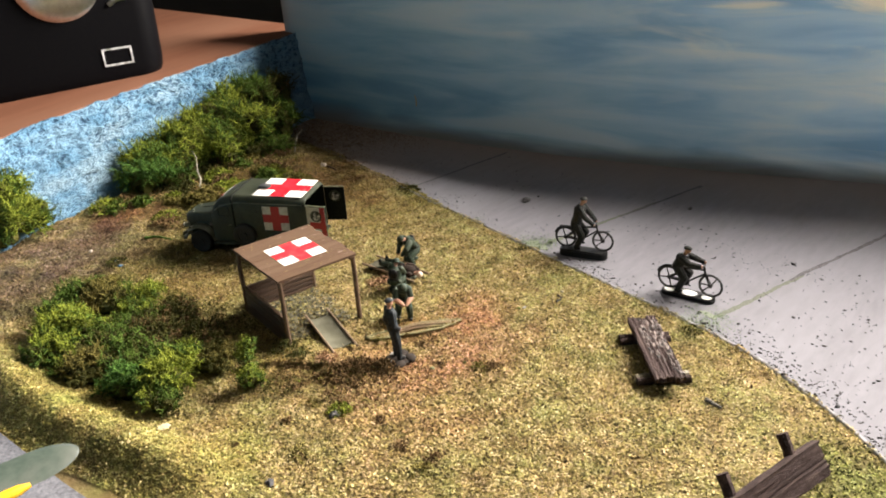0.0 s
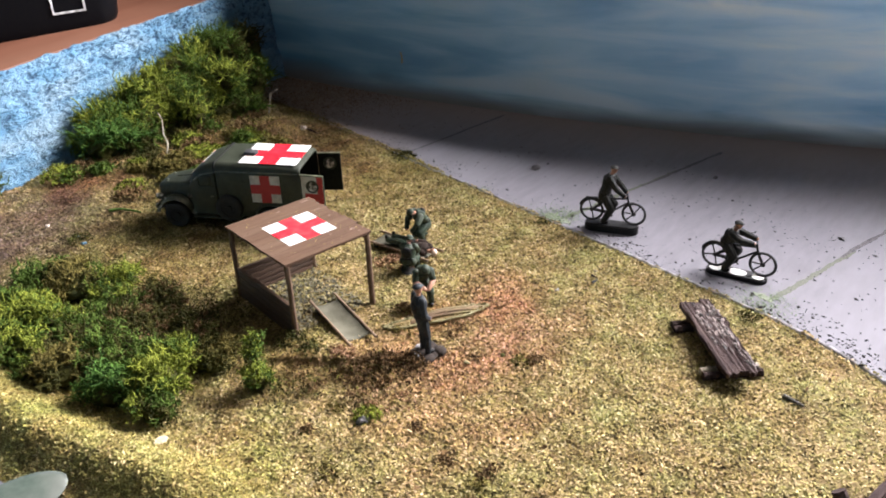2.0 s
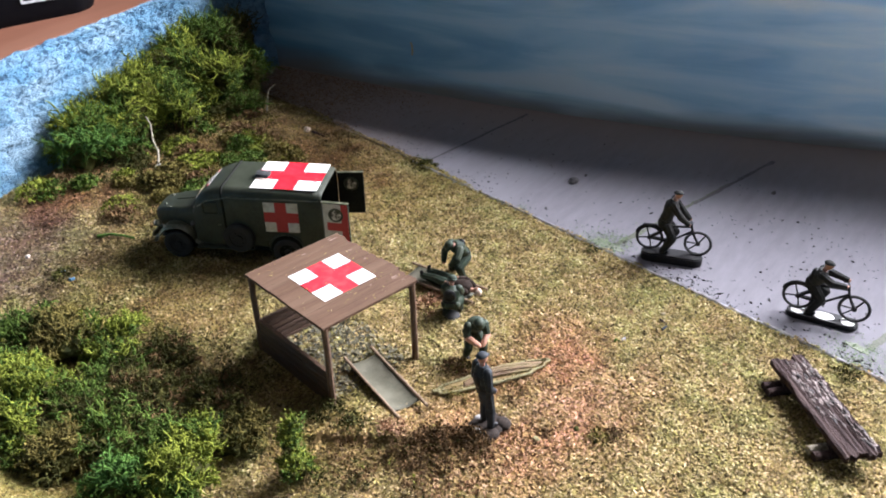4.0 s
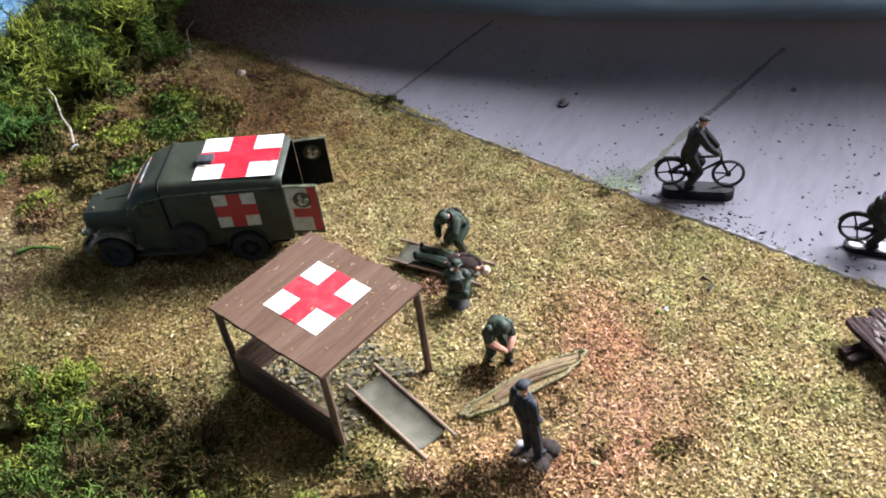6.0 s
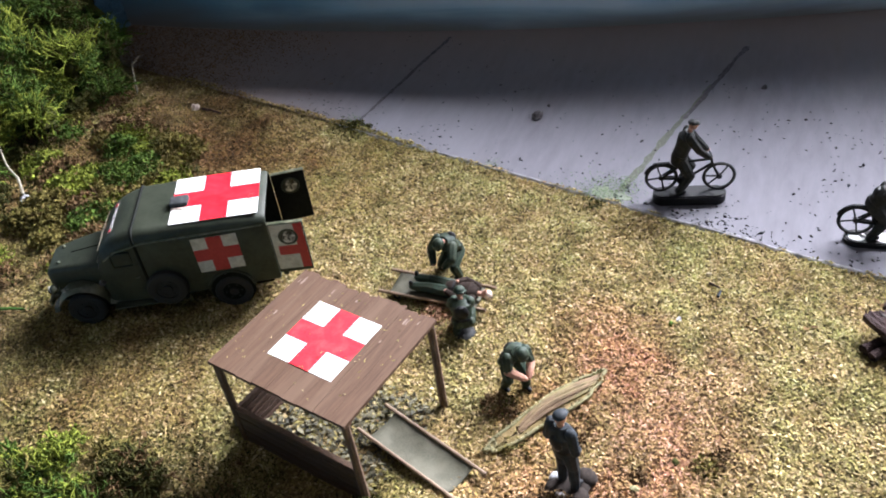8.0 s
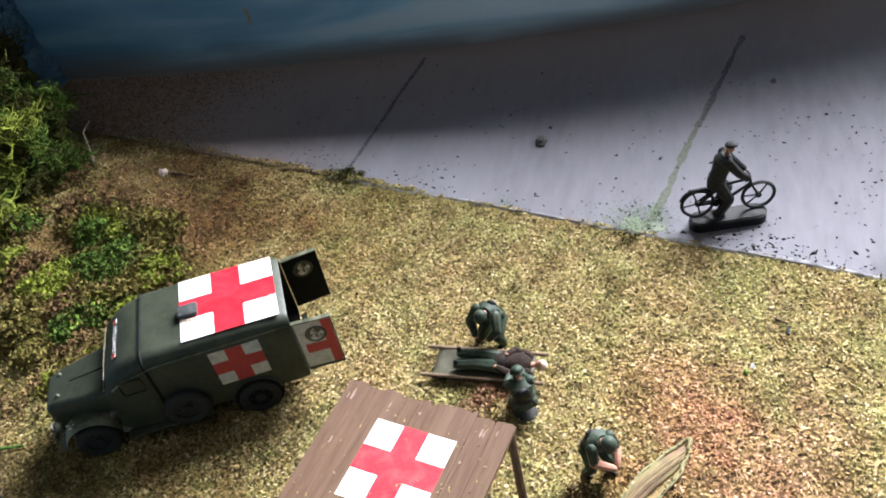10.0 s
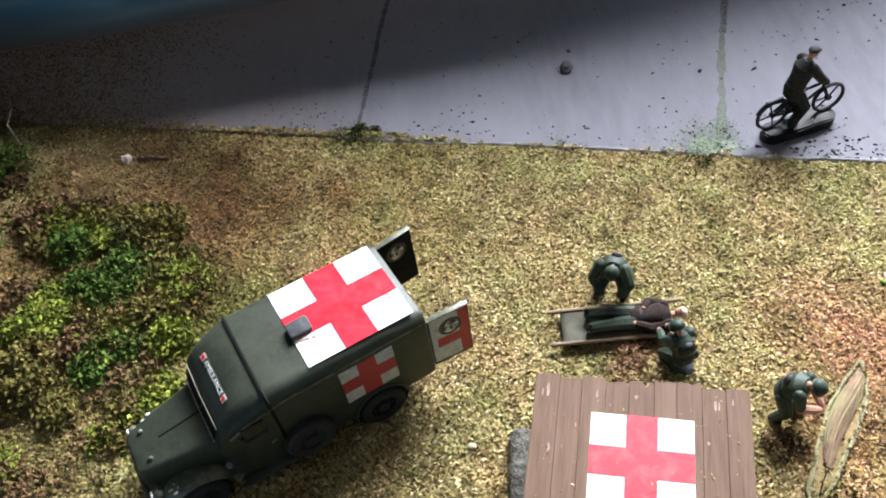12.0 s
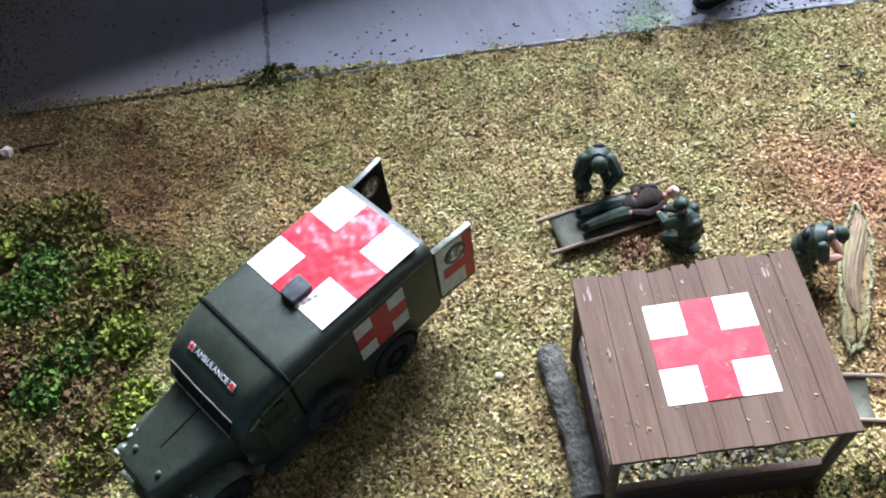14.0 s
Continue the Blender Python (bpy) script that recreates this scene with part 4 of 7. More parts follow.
        bm = bmesh.new()
        disc(bm, (30.7, s * 8.4, 12.9), (1, 0, 0), 1.15, 0.5, 14)
        part("lens", bm, M_GLASSFILM, head, "pale headlight lens")
    bm = bmesh.new()
    box(bm, 1.0, 16, 1.8, Matrix.Translation((32.6, 0, 7.6)), 0.35)
    for y in (5, -5):
        box(bm, 2.4, 1.2, 1.0, Matrix.Translation((31.4, y, 7.6)), 0.2)
    part("bumper", bm, M_OLIVE_WORN, amb, "worn front bumper")
    # windscreen with its frame, and the lettering above
    bm = bmesh.new()
    for y in (4.4, -4.4):
        box(bm, 0.35, 7.8, 3.6, Matrix.Translation((13.55, y, 22.2)) @ Euler((0, radians(-24), 0)).to_matrix().to_4x4(), 0.3)
    screen = part("windscreen", bm, M_NEAR_BLACK, amb, "dark windscreen")
    bm = bmesh.new()
    tube(bm, [(14.7, 8.9, 20.25), (14.8, 0, 20.4), (14.7, -8.9, 20.25)], 0.17, 6)
    tube(bm, [(13.0, 9.2, 24.3), (13.15, 0, 24.5), (13.0, -9.2, 24.3)], 0.14, 6)
    part("frame", bm, M_TWIG, screen, "pale scuffed windscreen frame")
    slope = at_mm(9.0, 0, 27.8, 0, 32, 0) @ pose(0, 0, 0, 0, 0, 90)
    bm = bmesh.new()
    box(bm, 13.4, 1.6, 0.12, Matrix.Translation((0, 0, 0)), 0.03)
    strip = part("name_strip", bm, M_OLIVE, amb, "strip with white lettering between two small red crosses", slope)
    text_mesh("AMBULANCE", 1.6, M_WHITE, strip, at_mm(0, 0, 0.1), label="white lettering")
    for x in (-5.9, 5.9):
        bm = bmesh.new()
        plate(bm, [(-0.72, -0.72), (0.72, -0.72), (0.72, 0.72), (-0.72, 0.72)], 0.1)
        sq = part("badge", bm, M_CREAM, strip, "", at_mm(x, 0, 0.05), smooth=False)
        sq.parent = strip
        bm = bmesh.new()
        plate(bm, cross_outline(0.6, 0.6, 0.22, 0.22), 0.12)
        part("badge_cross", bm, M_RED, strip, "", at_mm(x, 0, 0.12), smooth=False)
    # black block fills the gap under the body to block light there
    bm = bmesh.new()
    box(bm, 58, 16.5, 4.6, Matrix.Translation((-2, 0, 5.2)), 0.5)
    box(bm, 10, 20.5, 3.0, Matrix.Translation((3.5, 0, 5.6)), 0.4)
    part("chassis", bm, M_NEAR_BLACK, amb, "black block that shades the underside")
    rgc = random.Random(14)
    bm = bmesh.new()
    for q in range(16):
        x_ = rgc.uniform(15.5, 29)
        y_ = rgc.uniform(-5.5, 5.5)
        ball(bm, (x_, y_, 19.75 - 0.135 * (x_ - 14) - 0.012 * y_ * y_), (rgc.uniform(0.15, 0.5), rgc.uniform(0.12, 0.3), 0.1), u=6, v=4, rough=0.08, seed=q)
    part("paint_speck", bm, M_CREAM, bonnet, "pale specks of chipped paint")
    # signs
    cross_sign("roof_sign", amb, 24.0, 21.6, at_mm(-20.4, 0, 29.93, 0, -0.9, 0), M_WHITE, M_RED_GLOSS, 0.155, 0.16)
    for s in (1, -1):
        cross_sign("side_sign", amb, 12.5, 11.7, at_mm(-19.2, s * 12.5, 19.6, 90, 0, 180 if s > 0 else 0), M_CREAM, M_RED_DULL, 0.17, 0.17)
    bm = bmesh.new()
    for q in range(5):
        box(bm, 1.6 + 0.3 * (q % 2), 0.16, 0.06, Matrix.Translation((-30.6 + 0.1 * q, 2.0 + 0.75 * q, 30.0)) @ Euler((0, 0, radians(12 - 9 * q))).to_matrix().to_4x4(), 0)
    part("scratch", bm, M_STONE, amb, "thin grey scratches on the sign", at_mm(0, 0, 0.12))
    # roof ventilator
    bm = bmesh.new()
    box(bm, 4.9, 4.0, 1.7, Matrix.Translation((-10.6, 1.4, 30.9)), 0.75, rough=0.2, seed=4)
    vent = part("roof_ventilator", bm, M_VENT, amb, "dark grey ventilator with glue marks")
    bm = bmesh.new()
    for q in range(4):
        ball(bm, (-8.9 - 1.2 * q, 3.6 + 0.25 * q, 30.2), (0.8, 0.6, 0.3), u=7, v=5, rough=0.2, seed=q)
    part("glue", bm, M_BANDAGE, vent, "pinkish dried glue")
    # wheels and the spare
    for x, y, turn in ((-20, 11.6, 0), (-20, -11.6, 180), (22.3, 9.6, 0), (22.3, -9.6, 180)):
        make_wheel(amb, at_mm(x, y, 5.3, 0, 0, turn))
    make_wheel(amb, at_mm(-2.8, 13.2, 11.0), 5.6, 2.8)["label"] = "black spare wheel on the side"
    # rear wheel arches
    for s in (1, -1):
        bm = bmesh.new()
        pts = [(-20 + 6.6 * math.cos(radians(t)), s * 12.62, 6.2 + 6.6 * math.sin(radians(t))) for t in range(5, 176, 17)]
        tube(bm, pts, 0.42, 6)
        part("wheel_arch", bm, M_OLIVE, amb)
    # near-black discs painting the shade of wheel wells behind the rear wheels
    for s in (1, -1):
        bm = bmesh.new()
        disc(bm, (-20, s * 12.35, 6.4), (0, 1, 0), 6.4, 0.5, 24)
        part("wheel_well_shade", bm, M_NEAR_BLACK, amb)
    # chassis below
    bm = bmesh.new()
    for y in (4, -4):
        box(bm, 62, 1.4, 1.8, Matrix.Translation((0, y, 6.0)), 0.2)
    for x in (-20, 22.3):
        tube(bm, [(x, -8.5, 5.3), (x, 8.5, 5.3)], 0.9, 8)
    part("chassis", bm, M_BLACK, amb)
    bm = bmesh.new()
    box(bm, 1.6, 20, 1.2, Matrix.Translation((-35.2, 0, 6.8)), 0.25)
    part("rear_step", bm, M_OLIVE, amb)
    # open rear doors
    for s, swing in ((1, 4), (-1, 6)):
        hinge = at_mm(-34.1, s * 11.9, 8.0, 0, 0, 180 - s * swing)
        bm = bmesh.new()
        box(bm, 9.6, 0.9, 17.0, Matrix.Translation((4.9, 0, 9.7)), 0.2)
        # far door near-black, the shade on its inner face put into colour
        door = part("rear_door", bm, M_OLIVE if s > 0 else M_NEAR_BLACK, amb, "rear door swung open", hinge)
        out = -s  # outer face of the open door
        bm = bmesh.new()
        ring(bm, (5.0, 0, 13.6), (0, 1, 0), 2.3, 0.78, 22, 6)
        part("window_rim", bm, M_OLIVE, door)
        bm = bmesh.new()
        disc(bm, (5.0, 0, 13.6), (0, 1, 0), 2.1, 1.36, 20)
        part("window", bm, M_GLASSFILM, door, "round window of scratched plastic with painted reflection")
        bm = bmesh.new()
        plate(bm, [(0.4, 2.4), (9.4, 2.4), (9.4, 17.9), (0.4, 17.9)], 0.12)
        f = Matrix.Translation((0, out * 0.44 * MM, 0)) @ pose(0, 0, 0, 90, 0, 0) if out < 0 else Matrix.Translation((0, 0.56 * MM, 0)) @ pose(0, 0, 0, 90, 0, 0)
        panel = part("door_sign", bm, M_CREAM, door, "half of a red cross on a dirty white panel", f, smooth=False)
        bm = bmesh.new()
        plate(bm, [(7.0, 2.4), (9.4, 2.4), (9.4, 17.9), (7.0, 17.9)], 0.1)
        plate(bm, [(1.6, 7.4), (7.0, 7.4), (7.0, 10.6), (1.6, 10.6)], 0.1)
        part("half_cross", bm, M_RED_DULL, panel, "", at_mm(0, 0, 0.06), smooth=False)
        bm = bmesh.new()
        box(bm, 9.8, 1.2, 0.35, Matrix.Translation((4.9, 0, 18.2)), 0.1)
        part("top_edge", bm, M_OLIVE_WORN, door)
    # small lamp by the scuttle
    bm = bmesh.new()
    ball(bm, (14.2, 12.6, 15.6), (0.85, 0.8, 0.95), u=10, v=7)
    tube(bm, [(13.8, 11.4, 14.6), (14.2, 12.4, 15.2)], 0.25, 6)
    part("side_lamp", bm, M_STONE, amb, "small grey side lamp")
    return amb


M_RED_GLOSS = mat("glossy_wrinkled_red_film", (0.5, 0.012, 0.02), (0.64, 0.025, 0.04), 0.07, 0.24, 0.6, coarse=0.25, tint=(0.6, 0.04, 0.05), coarse_amount=0.3, spec=0.3, stretch=(1, 1.5, 1), depth=0.0014, detail=3.0)
M_VENT = mat("dark_grey_plastic", (0.022, 0.024, 0.025), (0.06, 0.063, 0.065), 0.8, 0.65, 0.4, spec=0.15)
make_ambulance()

# ---- the plank shelter ----
def make_shelter():
    sh = thing("shelter", "open brown plank shelter on posts with a red cross roof", "shelter", at_mm(-22.4, -10.2, 0.2, 0, 0, -13.2))
    hw, hd, zt = 19.7, 17.3, 28.2
    rg = random.Random(5)
    roof_m = at_mm(0, 0, zt)
    bm = bmesh.new()
    box(bm, 2 * hw - 1, 1.3, 1.2, Matrix.Translation((0, -hd + 2.2, -1.15)), 0.2)
    box(bm, 2 * hw - 1, 1.3, 1.2, Matrix.Translation((0, hd - 2.6, -1.15)), 0.2)
    roof = part("roof", bm, M_WOOD, sh, "", roof_m)
    x = -hw
    widths = [4.6, 4.2, 4.5, 4.3, 4.6, 4.1, 4.5, 4.3, 4.3]
    for i, w in enumerate(widths):
        bm = bmesh.new()
        end = hd + rg.uniform(-1.1, 0.5)
        y0, y1 = -hd + rg.uniform(-0.12, 0.12), end
        # a plank with a split, uneven far end
        n_ = 7
        top, rag = [], [rg.uniform(-0.35, 0.25) for _ in range(n_)]
        rag[rg.randrange(n_)] -= rg.uniform(0.3, 1.3) if i in (1, 3, 4, 6, 7) else 0.2
        out = [(x + 0.02, y0), (x + w - 0.02, y0)] + [(x + w - 0.02 - (w - 0.04) * k / (n_ - 1), y1 + rag[k]) for k in range(n_)]
        plate(bm, out, 0.85)
        top_edges = [e for e in bm.edges if all(v.co.z > 0.8 for v in e.verts)]
        bmesh.ops.bevel(bm, geom=top_edges, offset=0.07, segments=1, affect="EDGES")
        part("roof_board", bm, M_WOOD, roof, "", at_mm(0, 0, -0.45 + rg.uniform(-0.03, 0.03), 0, rg.uniform(-0.25, 0.25), 0), smooth=False)
        x += w
    # bare wood where the paint has flaked, mostly at the split ends
    for k in range(12):
        bm = bmesh.new()
        w_, l_ = rg.uniform(0.25, 0.8), rg.uniform(0.8, 3.2)
        out = [(w_ * 0.5 * math.cos(t) * rg.uniform(0.6, 1.1), l_ * 0.5 * math.sin(t) * rg.uniform(0.7, 1.1)) for t in (2 * math.pi * q / 9 for q in range(9))]
        plate(bm, out, 0.04)
        yy = hd - rg.uniform(1.6, 4.5) if k < 9 else rg.uniform(-hd + 2, hd - 6)
        xx = rg.uniform(-hw + 1.5, hw - 1.5) if k < 9 else rg.choice((-1, 1)) * rg.uniform(11, hw - 1.5)
        part("bare_patch", bm, M_PEELED, roof, "pale wood where paint has flaked", at_mm(xx, yy, 0.42), smooth=False)
    # the sign is painted across the boards
    cross_sign("roof_sign", sh, 18.4, 18.6, at_mm(0.4, 0.3, zt + 0.43), M_WHITE, M_RED, 0.155, 0.155, 0.07)
    rs = np.random.RandomState(17)
    n_ = 80
    px_, py_, t_, ln_ = rs.uniform(-hw + 1, hw - 1, n_), rs.uniform(-hd + 1, hd - 2, n_), rs.uniform(0, 3.1, n_), rs.uniform(0.1, 0.36, n_)
    c_ = np.stack([px_, py_, np.full(n_, zt + 0.52)], -1)
    d_ = np.stack([np.cos(t_), np.sin(t_), 0 * t_], -1) * ln_[:, None]
    s_ = np.stack([-np.sin(t_), np.cos(t_), 0 * t_], -1) * 0.06
    hi_ = np.array([0, 0, 0.08])
    v_ = np.stack([c_ - d_ - s_, c_ + d_ - s_, c_ + d_ + s_ + hi_, c_ - d_ + s_ + hi_], 1).reshape(-1, 3)
    raw("stray_straw", v_, np.arange(4 * n_).reshape(-1, 4), M_FLOCK, parent=sh)
    for px, py in ((-hw + 1.2, -hd + 1.3), (hw - 1.0, -hd + 1.2), (hw - 0.9, hd - 2.0), (-hw + 1.2, hd - 2.2)):
        bm = bmesh.new()
        lean = (rg.uniform(-0.25, 0.25), rg.uniform(-0.25, 0.25))
        tube(bm, [(px, py, -0.8), (px + lean[0] * 0.4, py, 10), (px + lean[0], py + lean[1], 20), (px, py, zt - 0.6)], [1.05, 1.0, 0.95, 0.98], 8)
        part("post", bm, M_POST, sh)
    # boarded front half-wall
    bm = bmesh.new()
    box(bm, 2 * hw - 2.4, 0.35, 11.6, Matrix.Translation((0, -hd + 1.65, 5.6)), 0.1)
    front = part("front_wall", bm, M_WALLWOOD, sh, "dark boarded half-wall")
    for k in range(5):
        bm = bmesh.new()
        box(bm, 2 * hw - 2.5, 0.8, 2.25, Matrix.Translation((0, -hd + 1.25 + rg.uniform(-0.05, 0.05), 1.2 + 2.33 * k)), 0.14)
        part("board", bm, M_WALLWOOD, front)
    bm = bmesh.new()
    box(bm, 2 * hw - 2.2, 1.3, 0.6, Matrix.Translation((0, -hd + 1.4, 12.0)), 0.15)
    part("top_rail", bm, M_POST, front)
    # slatted side half-wall
    bm = bmesh.new()
    box(bm, 0.35, 2 * hd - 4.2, 11.4, Matrix.Translation((-hw + 1.2, -0.4, 5.6)), 0.1)
    side = part("side_wall", bm, M_WALLWOOD, sh, "slatted half-wall")
    for k in range(6):
        bm = bmesh.new()
        box(bm, 2 * hd - 4.4, 1.1, 1.5, Matrix.Translation((-hw + 1.45, -0.4, 0.9 + 2.0 * k)) @ Euler((0, 0, radians(90))).to_matrix().to_4x4(), 0.2)
        part("slat", bm, M_WALLWOOD, side)


make_shelter()


# rolled cloth lying along the shelter
def make_roll():
    bm = bmesh.new()
    rg = random.Random(8)
    n_ = 44
    pts, rad = [], []
    for i in range(n_):
        t = i / (n_ - 1)
        pts.append((0.5 * math.sin(t * 5), -16.4 + 32.8 * t, 2.0))
        rad.append(2.9 * (0.75 if i in (0, n_ - 1) else 1) + 0.2 * math.sin(i * 0.7) - 0.3 * t + rg.uniform(-0.12, 0.12))
    tube(bm, pts, rad, 20)
    for v in bm.verts:
        v.co += 0.34 * noise.noise_vector(v.co * 0.75) + 0.2 * noise.noise_vector(v.co * 1.9)
        v.co.z = 0.1 + v.co.z * 0.85
    tagged(part("rolled_tarpaulin", bm, M_TARP, m=at_mm(-43.8, -3.6, 0.2, 0, 0, -10)), "dark grey wrinkled roll of cloth lying beside the shelter", "tarpaulin")


make_roll()


# ---- stretchers ----
def make_stretcher(label, m, canvas_len, sag):
    st = thing("stretcher", label, "stretcher", m, "model stretchers")
    for s in (1, -1):
        bm = bmesh.new()
        tube(bm, [(-16, s * 4.6, 1.7), (-8, s * 4.62, 1.65), (6, s * 4.6, 1.72), (16, s * 4.6, 1.7)], 0.48, 8)
        part("pole", bm, M_POLE, st)
        for x in (-10.5, 10.5):
            bm = bmesh.new()
            tube(bm, [(x - 0.9, s * 4.6, 1.3), (x - 0.7, s * 4.6, 0.1), (x + 0.7, s * 4.6, 0.1), (x + 0.9, s * 4.6, 1.3)], 0.28, 6)
            part("foot", bm, M_OLIVE, st)
    n_, k = 16, 12
    xs = np.linspace(-canvas_len / 2, canvas_len / 2, n_)
    v = []
    for lay in (0.0, -0.25):
        for x in xs:
            for j in range(k + 1):
                y = -4.9 + 9.8 * j / k
                edge = max(0, abs(y) - 4.2) / 0.7
                z = 1.75 - sag * (1 - (y / 4.6) ** 2 if abs(y) < 4.6 else 0) + 0.5 * math.sin(math.pi * min(1, edge)) + 0.08 * math.sin(x * 0.9 + y) + lay
                v.append((x, y, z))
    q = np.arange(2 * n_ * (k + 1)).reshape(2, n_, k + 1)
    f = []
    for L in (0, 1):
        a = q[L]
        g = np.stack([a[:-1, :-1], a[1:, :-1], a[1:, 1:], a[:-1, 1:]], -1).reshape(-1, 4)
        f.append(g if L == 0 else g[:, ::-1])
    rim = [[q[0, 0, j], q[0, 0, j + 1], q[1, 0, j + 1], q[1, 0, j]] for j in range(k)] + [[q[0, -1, j + 1], q[0, -1, j], q[1, -1, j], q[1, -1, j + 1]] for j in range(k)]
    raw("canvas", v, np.concatenate(f + [np.array(rim)]), M_CANVAS, smooth=True, parent=st)
    return st


make_stretcher("empty stretcher with olive-grey canvas and bare wooden poles beside the shelter", at_mm(-0.6, -15.4, 0.9, 0, 1.5, -22.4), 25.0, 0.9)
make_stretcher("model stretcher carrying a wounded figure on the straw ground", at_mm(-15.8, 37.5, 0.8, 0, 0, -1.5), 26.0, 0.5)

# ---- painted toy figures: each one plain cast piece ----
def helmet(bm, c, tilt, mi=1):
    m = tilt.to_4x4()
    vs = ball(bm, Vector(c) + tilt @ Vector((0, 0, 0.45)), (1.75, 1.62, 1.25), m, mi, 12, 8)
    tube(bm, [Vector(c) + tilt @ Vector((0.1, 0, 0.0)), Vector(c) + tilt @ Vector((0.1, 0, 0.28))], [1.95, 1.72], 14, mi=mi)


def head(bm, c, tilt, hat="helmet"):
    ball(bm, c, (1.3, 1.15, 1.5), tilt.to_4x4(), 2, 10, 8)
    ball(bm, Vector(c) + tilt @ Vector((1.2, 0, -0.1)), (0.35, 0.25, 0.3), None, 2, 6, 4)
    if hat == "helmet":
        helmet(bm, c, tilt)
    elif hat == "cap":
        ball(bm, Vector(c) + tilt @ Vector((-0.1, 0, 0.85)), (1.6, 1.45, 0.75), tilt.to_4x4(), 1, 10, 6)
        ball(bm, Vector(c) + tilt @ Vector((1.15, 0, 0.6)), (0.8, 1.0, 0.22), tilt.to_4x4(), 1, 8, 5)
    elif hat == "bandage":
        ball(bm, Vector(c) + tilt @ Vector((-0.2, 0, 0.4)), (1.45, 1.35, 1.25), tilt.to_4x4(), 3, 10, 7)


def toy_figure(label, m, J, mats, hat="helmet", extras=(), look_dir=(0, 0)):
    """J: joints in millimetres; x is the way the figure faces."""
    bm = bmesh.new()
    bulk = J.get("bulk", 1.18)
    hip, chest, neck = Vector(J["hip"]), Vector(J["chest"]), Vector(J["neck"])
    tube(bm, [hip - (chest - hip) * 0.25, hip, hip.lerp(chest, 0.45), chest, chest.lerp(neck, 0.75)], [q * bulk for q in (2.0, 2.5, 2.25, 2.75, 1.4)], 12, flat=0.78, up=J.get("front", (1, 0, 0)), mi=J.get("torso", 0))
    limb(bm, neck - (neck - chest) * 0.25, neck, 0.75, 0.7, 2)
    for s in ("l", "r"):
        sh, el, ha = (Vector(J[s + k]) for k in ("s", "e", "h"))
        limb(bm, sh, el, 1.22 * bulk, 1.0 * bulk, J.get("sleeve", 0)), limb(bm, el, ha, 1.02 * bulk, 0.74 * bulk, J.get("forearm", J.get("sleeve", 0)))
        ball(bm, ha + (ha - el).normalized() * 0.5, (0.65, 0.6, 0.6), None, 2, 8, 6)
        ball(bm, sh, 1.15 * bulk, None, J.get("torso", 0), 8, 6)
        th, kn, fo = (Vector(J[s + k]) for k in ("t", "k", "f"))
        limb(bm, th, kn, 1.6 * bulk, 1.25 * bulk), limb(bm, kn, fo, 1.28 * bulk, 0.95 * bulk)
        toe = Vector(J.get(s + "toe", (1, 0, 0))).normalized()
        limb(bm, fo - toe * 0.3 + Vector((0, 0, -0.1)), fo + toe * 1.6 + Vector((0, 0, -0.25)), 0.78, 0.6, 4)
    hd = neck + (neck - chest).normalized() * 1.2 + Vector(J.get("nod", (0.3, 0, 0)))
    tilt = Euler((0, radians(look_dir[0]), radians(look_dir[1]))).to_matrix()
    head(bm, hd, tilt, hat)
    # belt, pack and pouches
    mid = hip.lerp(chest, 0.2)
    ax = (chest - hip).normalized()
    tube(bm, [mid - ax * 0.3, mid + ax * 0.3], [2.5 * bulk, 2.5 * bulk], 12, flat=0.8, up=J.get("front", (1, 0, 0)), mi=4)
    back = -Vector(J.get("front", (1, 0, 0)))
    for kind, c, r in extras:
        ball(bm, c, r, None, {"pack": 4, "pouch": 0, "base": 5, "worn": 3}[kind], 10, 6, rough=0.12, seed=3)
    ob = part("toy_figure", bm, mats, m=m)
    return tagged(ob, label, "toy figure", "painted toy figures")


M_BROWNCLOTH = mat("red_brown_cloth_paint", (0.012, 0.009, 0.007), (0.034, 0.022, 0.017), 0.9, 0.8, 0.3, spec=0.1)
GREEN = [M_FIGURE, M_FIGURE, M_SKIN, M_BANDAGE, M_GUNMETAL, M_BLACK]
BLUE = [M_FIGBLUE, M_FIGBLUE, M_SKIN, M_CARD, M_GUNMETAL, M_DARKBASE]
GREY = [M_GREYFIG, M_GREYFIG, M_SKIN, M_BANDAGE, M_GUNMETAL, M_BLACK]

# medic bent over the patient
toy_figure("dark green helmeted toy medic bending over the stretcher", at_mm(-15.2, 47.0, 0.3, 0, 0, -112), dict(
    bulk=1.25, hip=(-2.8, 0, 7.8), chest=(0.3, 0.2, 12.2), neck=(2.0, 0.2, 13.4), nod=(0.6, 0.1, -0.4), front=(0.6, 0, -0.8),
    ls=(0.9, 2.9, 12.2), le=(3.4, 4.6, 10.0), lh=(4.6, 2.6, 7.2), rs=(0.7, -2.9, 12.2), re=(2.6, -4.2, 9.0), rh=(4.6, -1.8, 6.6),
    lt=(-2.6, 1.6, 7.4), lk=(1.6, 3.2, 5.4), lf=(-0.2, 3.0, 0.8), rt=(-2.6, -1.6, 7.4), rk=(0.2, -3.0, 2.2), rf=(-4.2, -2.8, 0.9)),
    GREEN, extras=[("pack", (-1.6, 0.4, 13.0), (1.1, 1.7, 1.4)), ("pouch", (-2.2, 2.4, 9.4), (1.0, 0.8, 1.1))], look_dir=(45, 0))
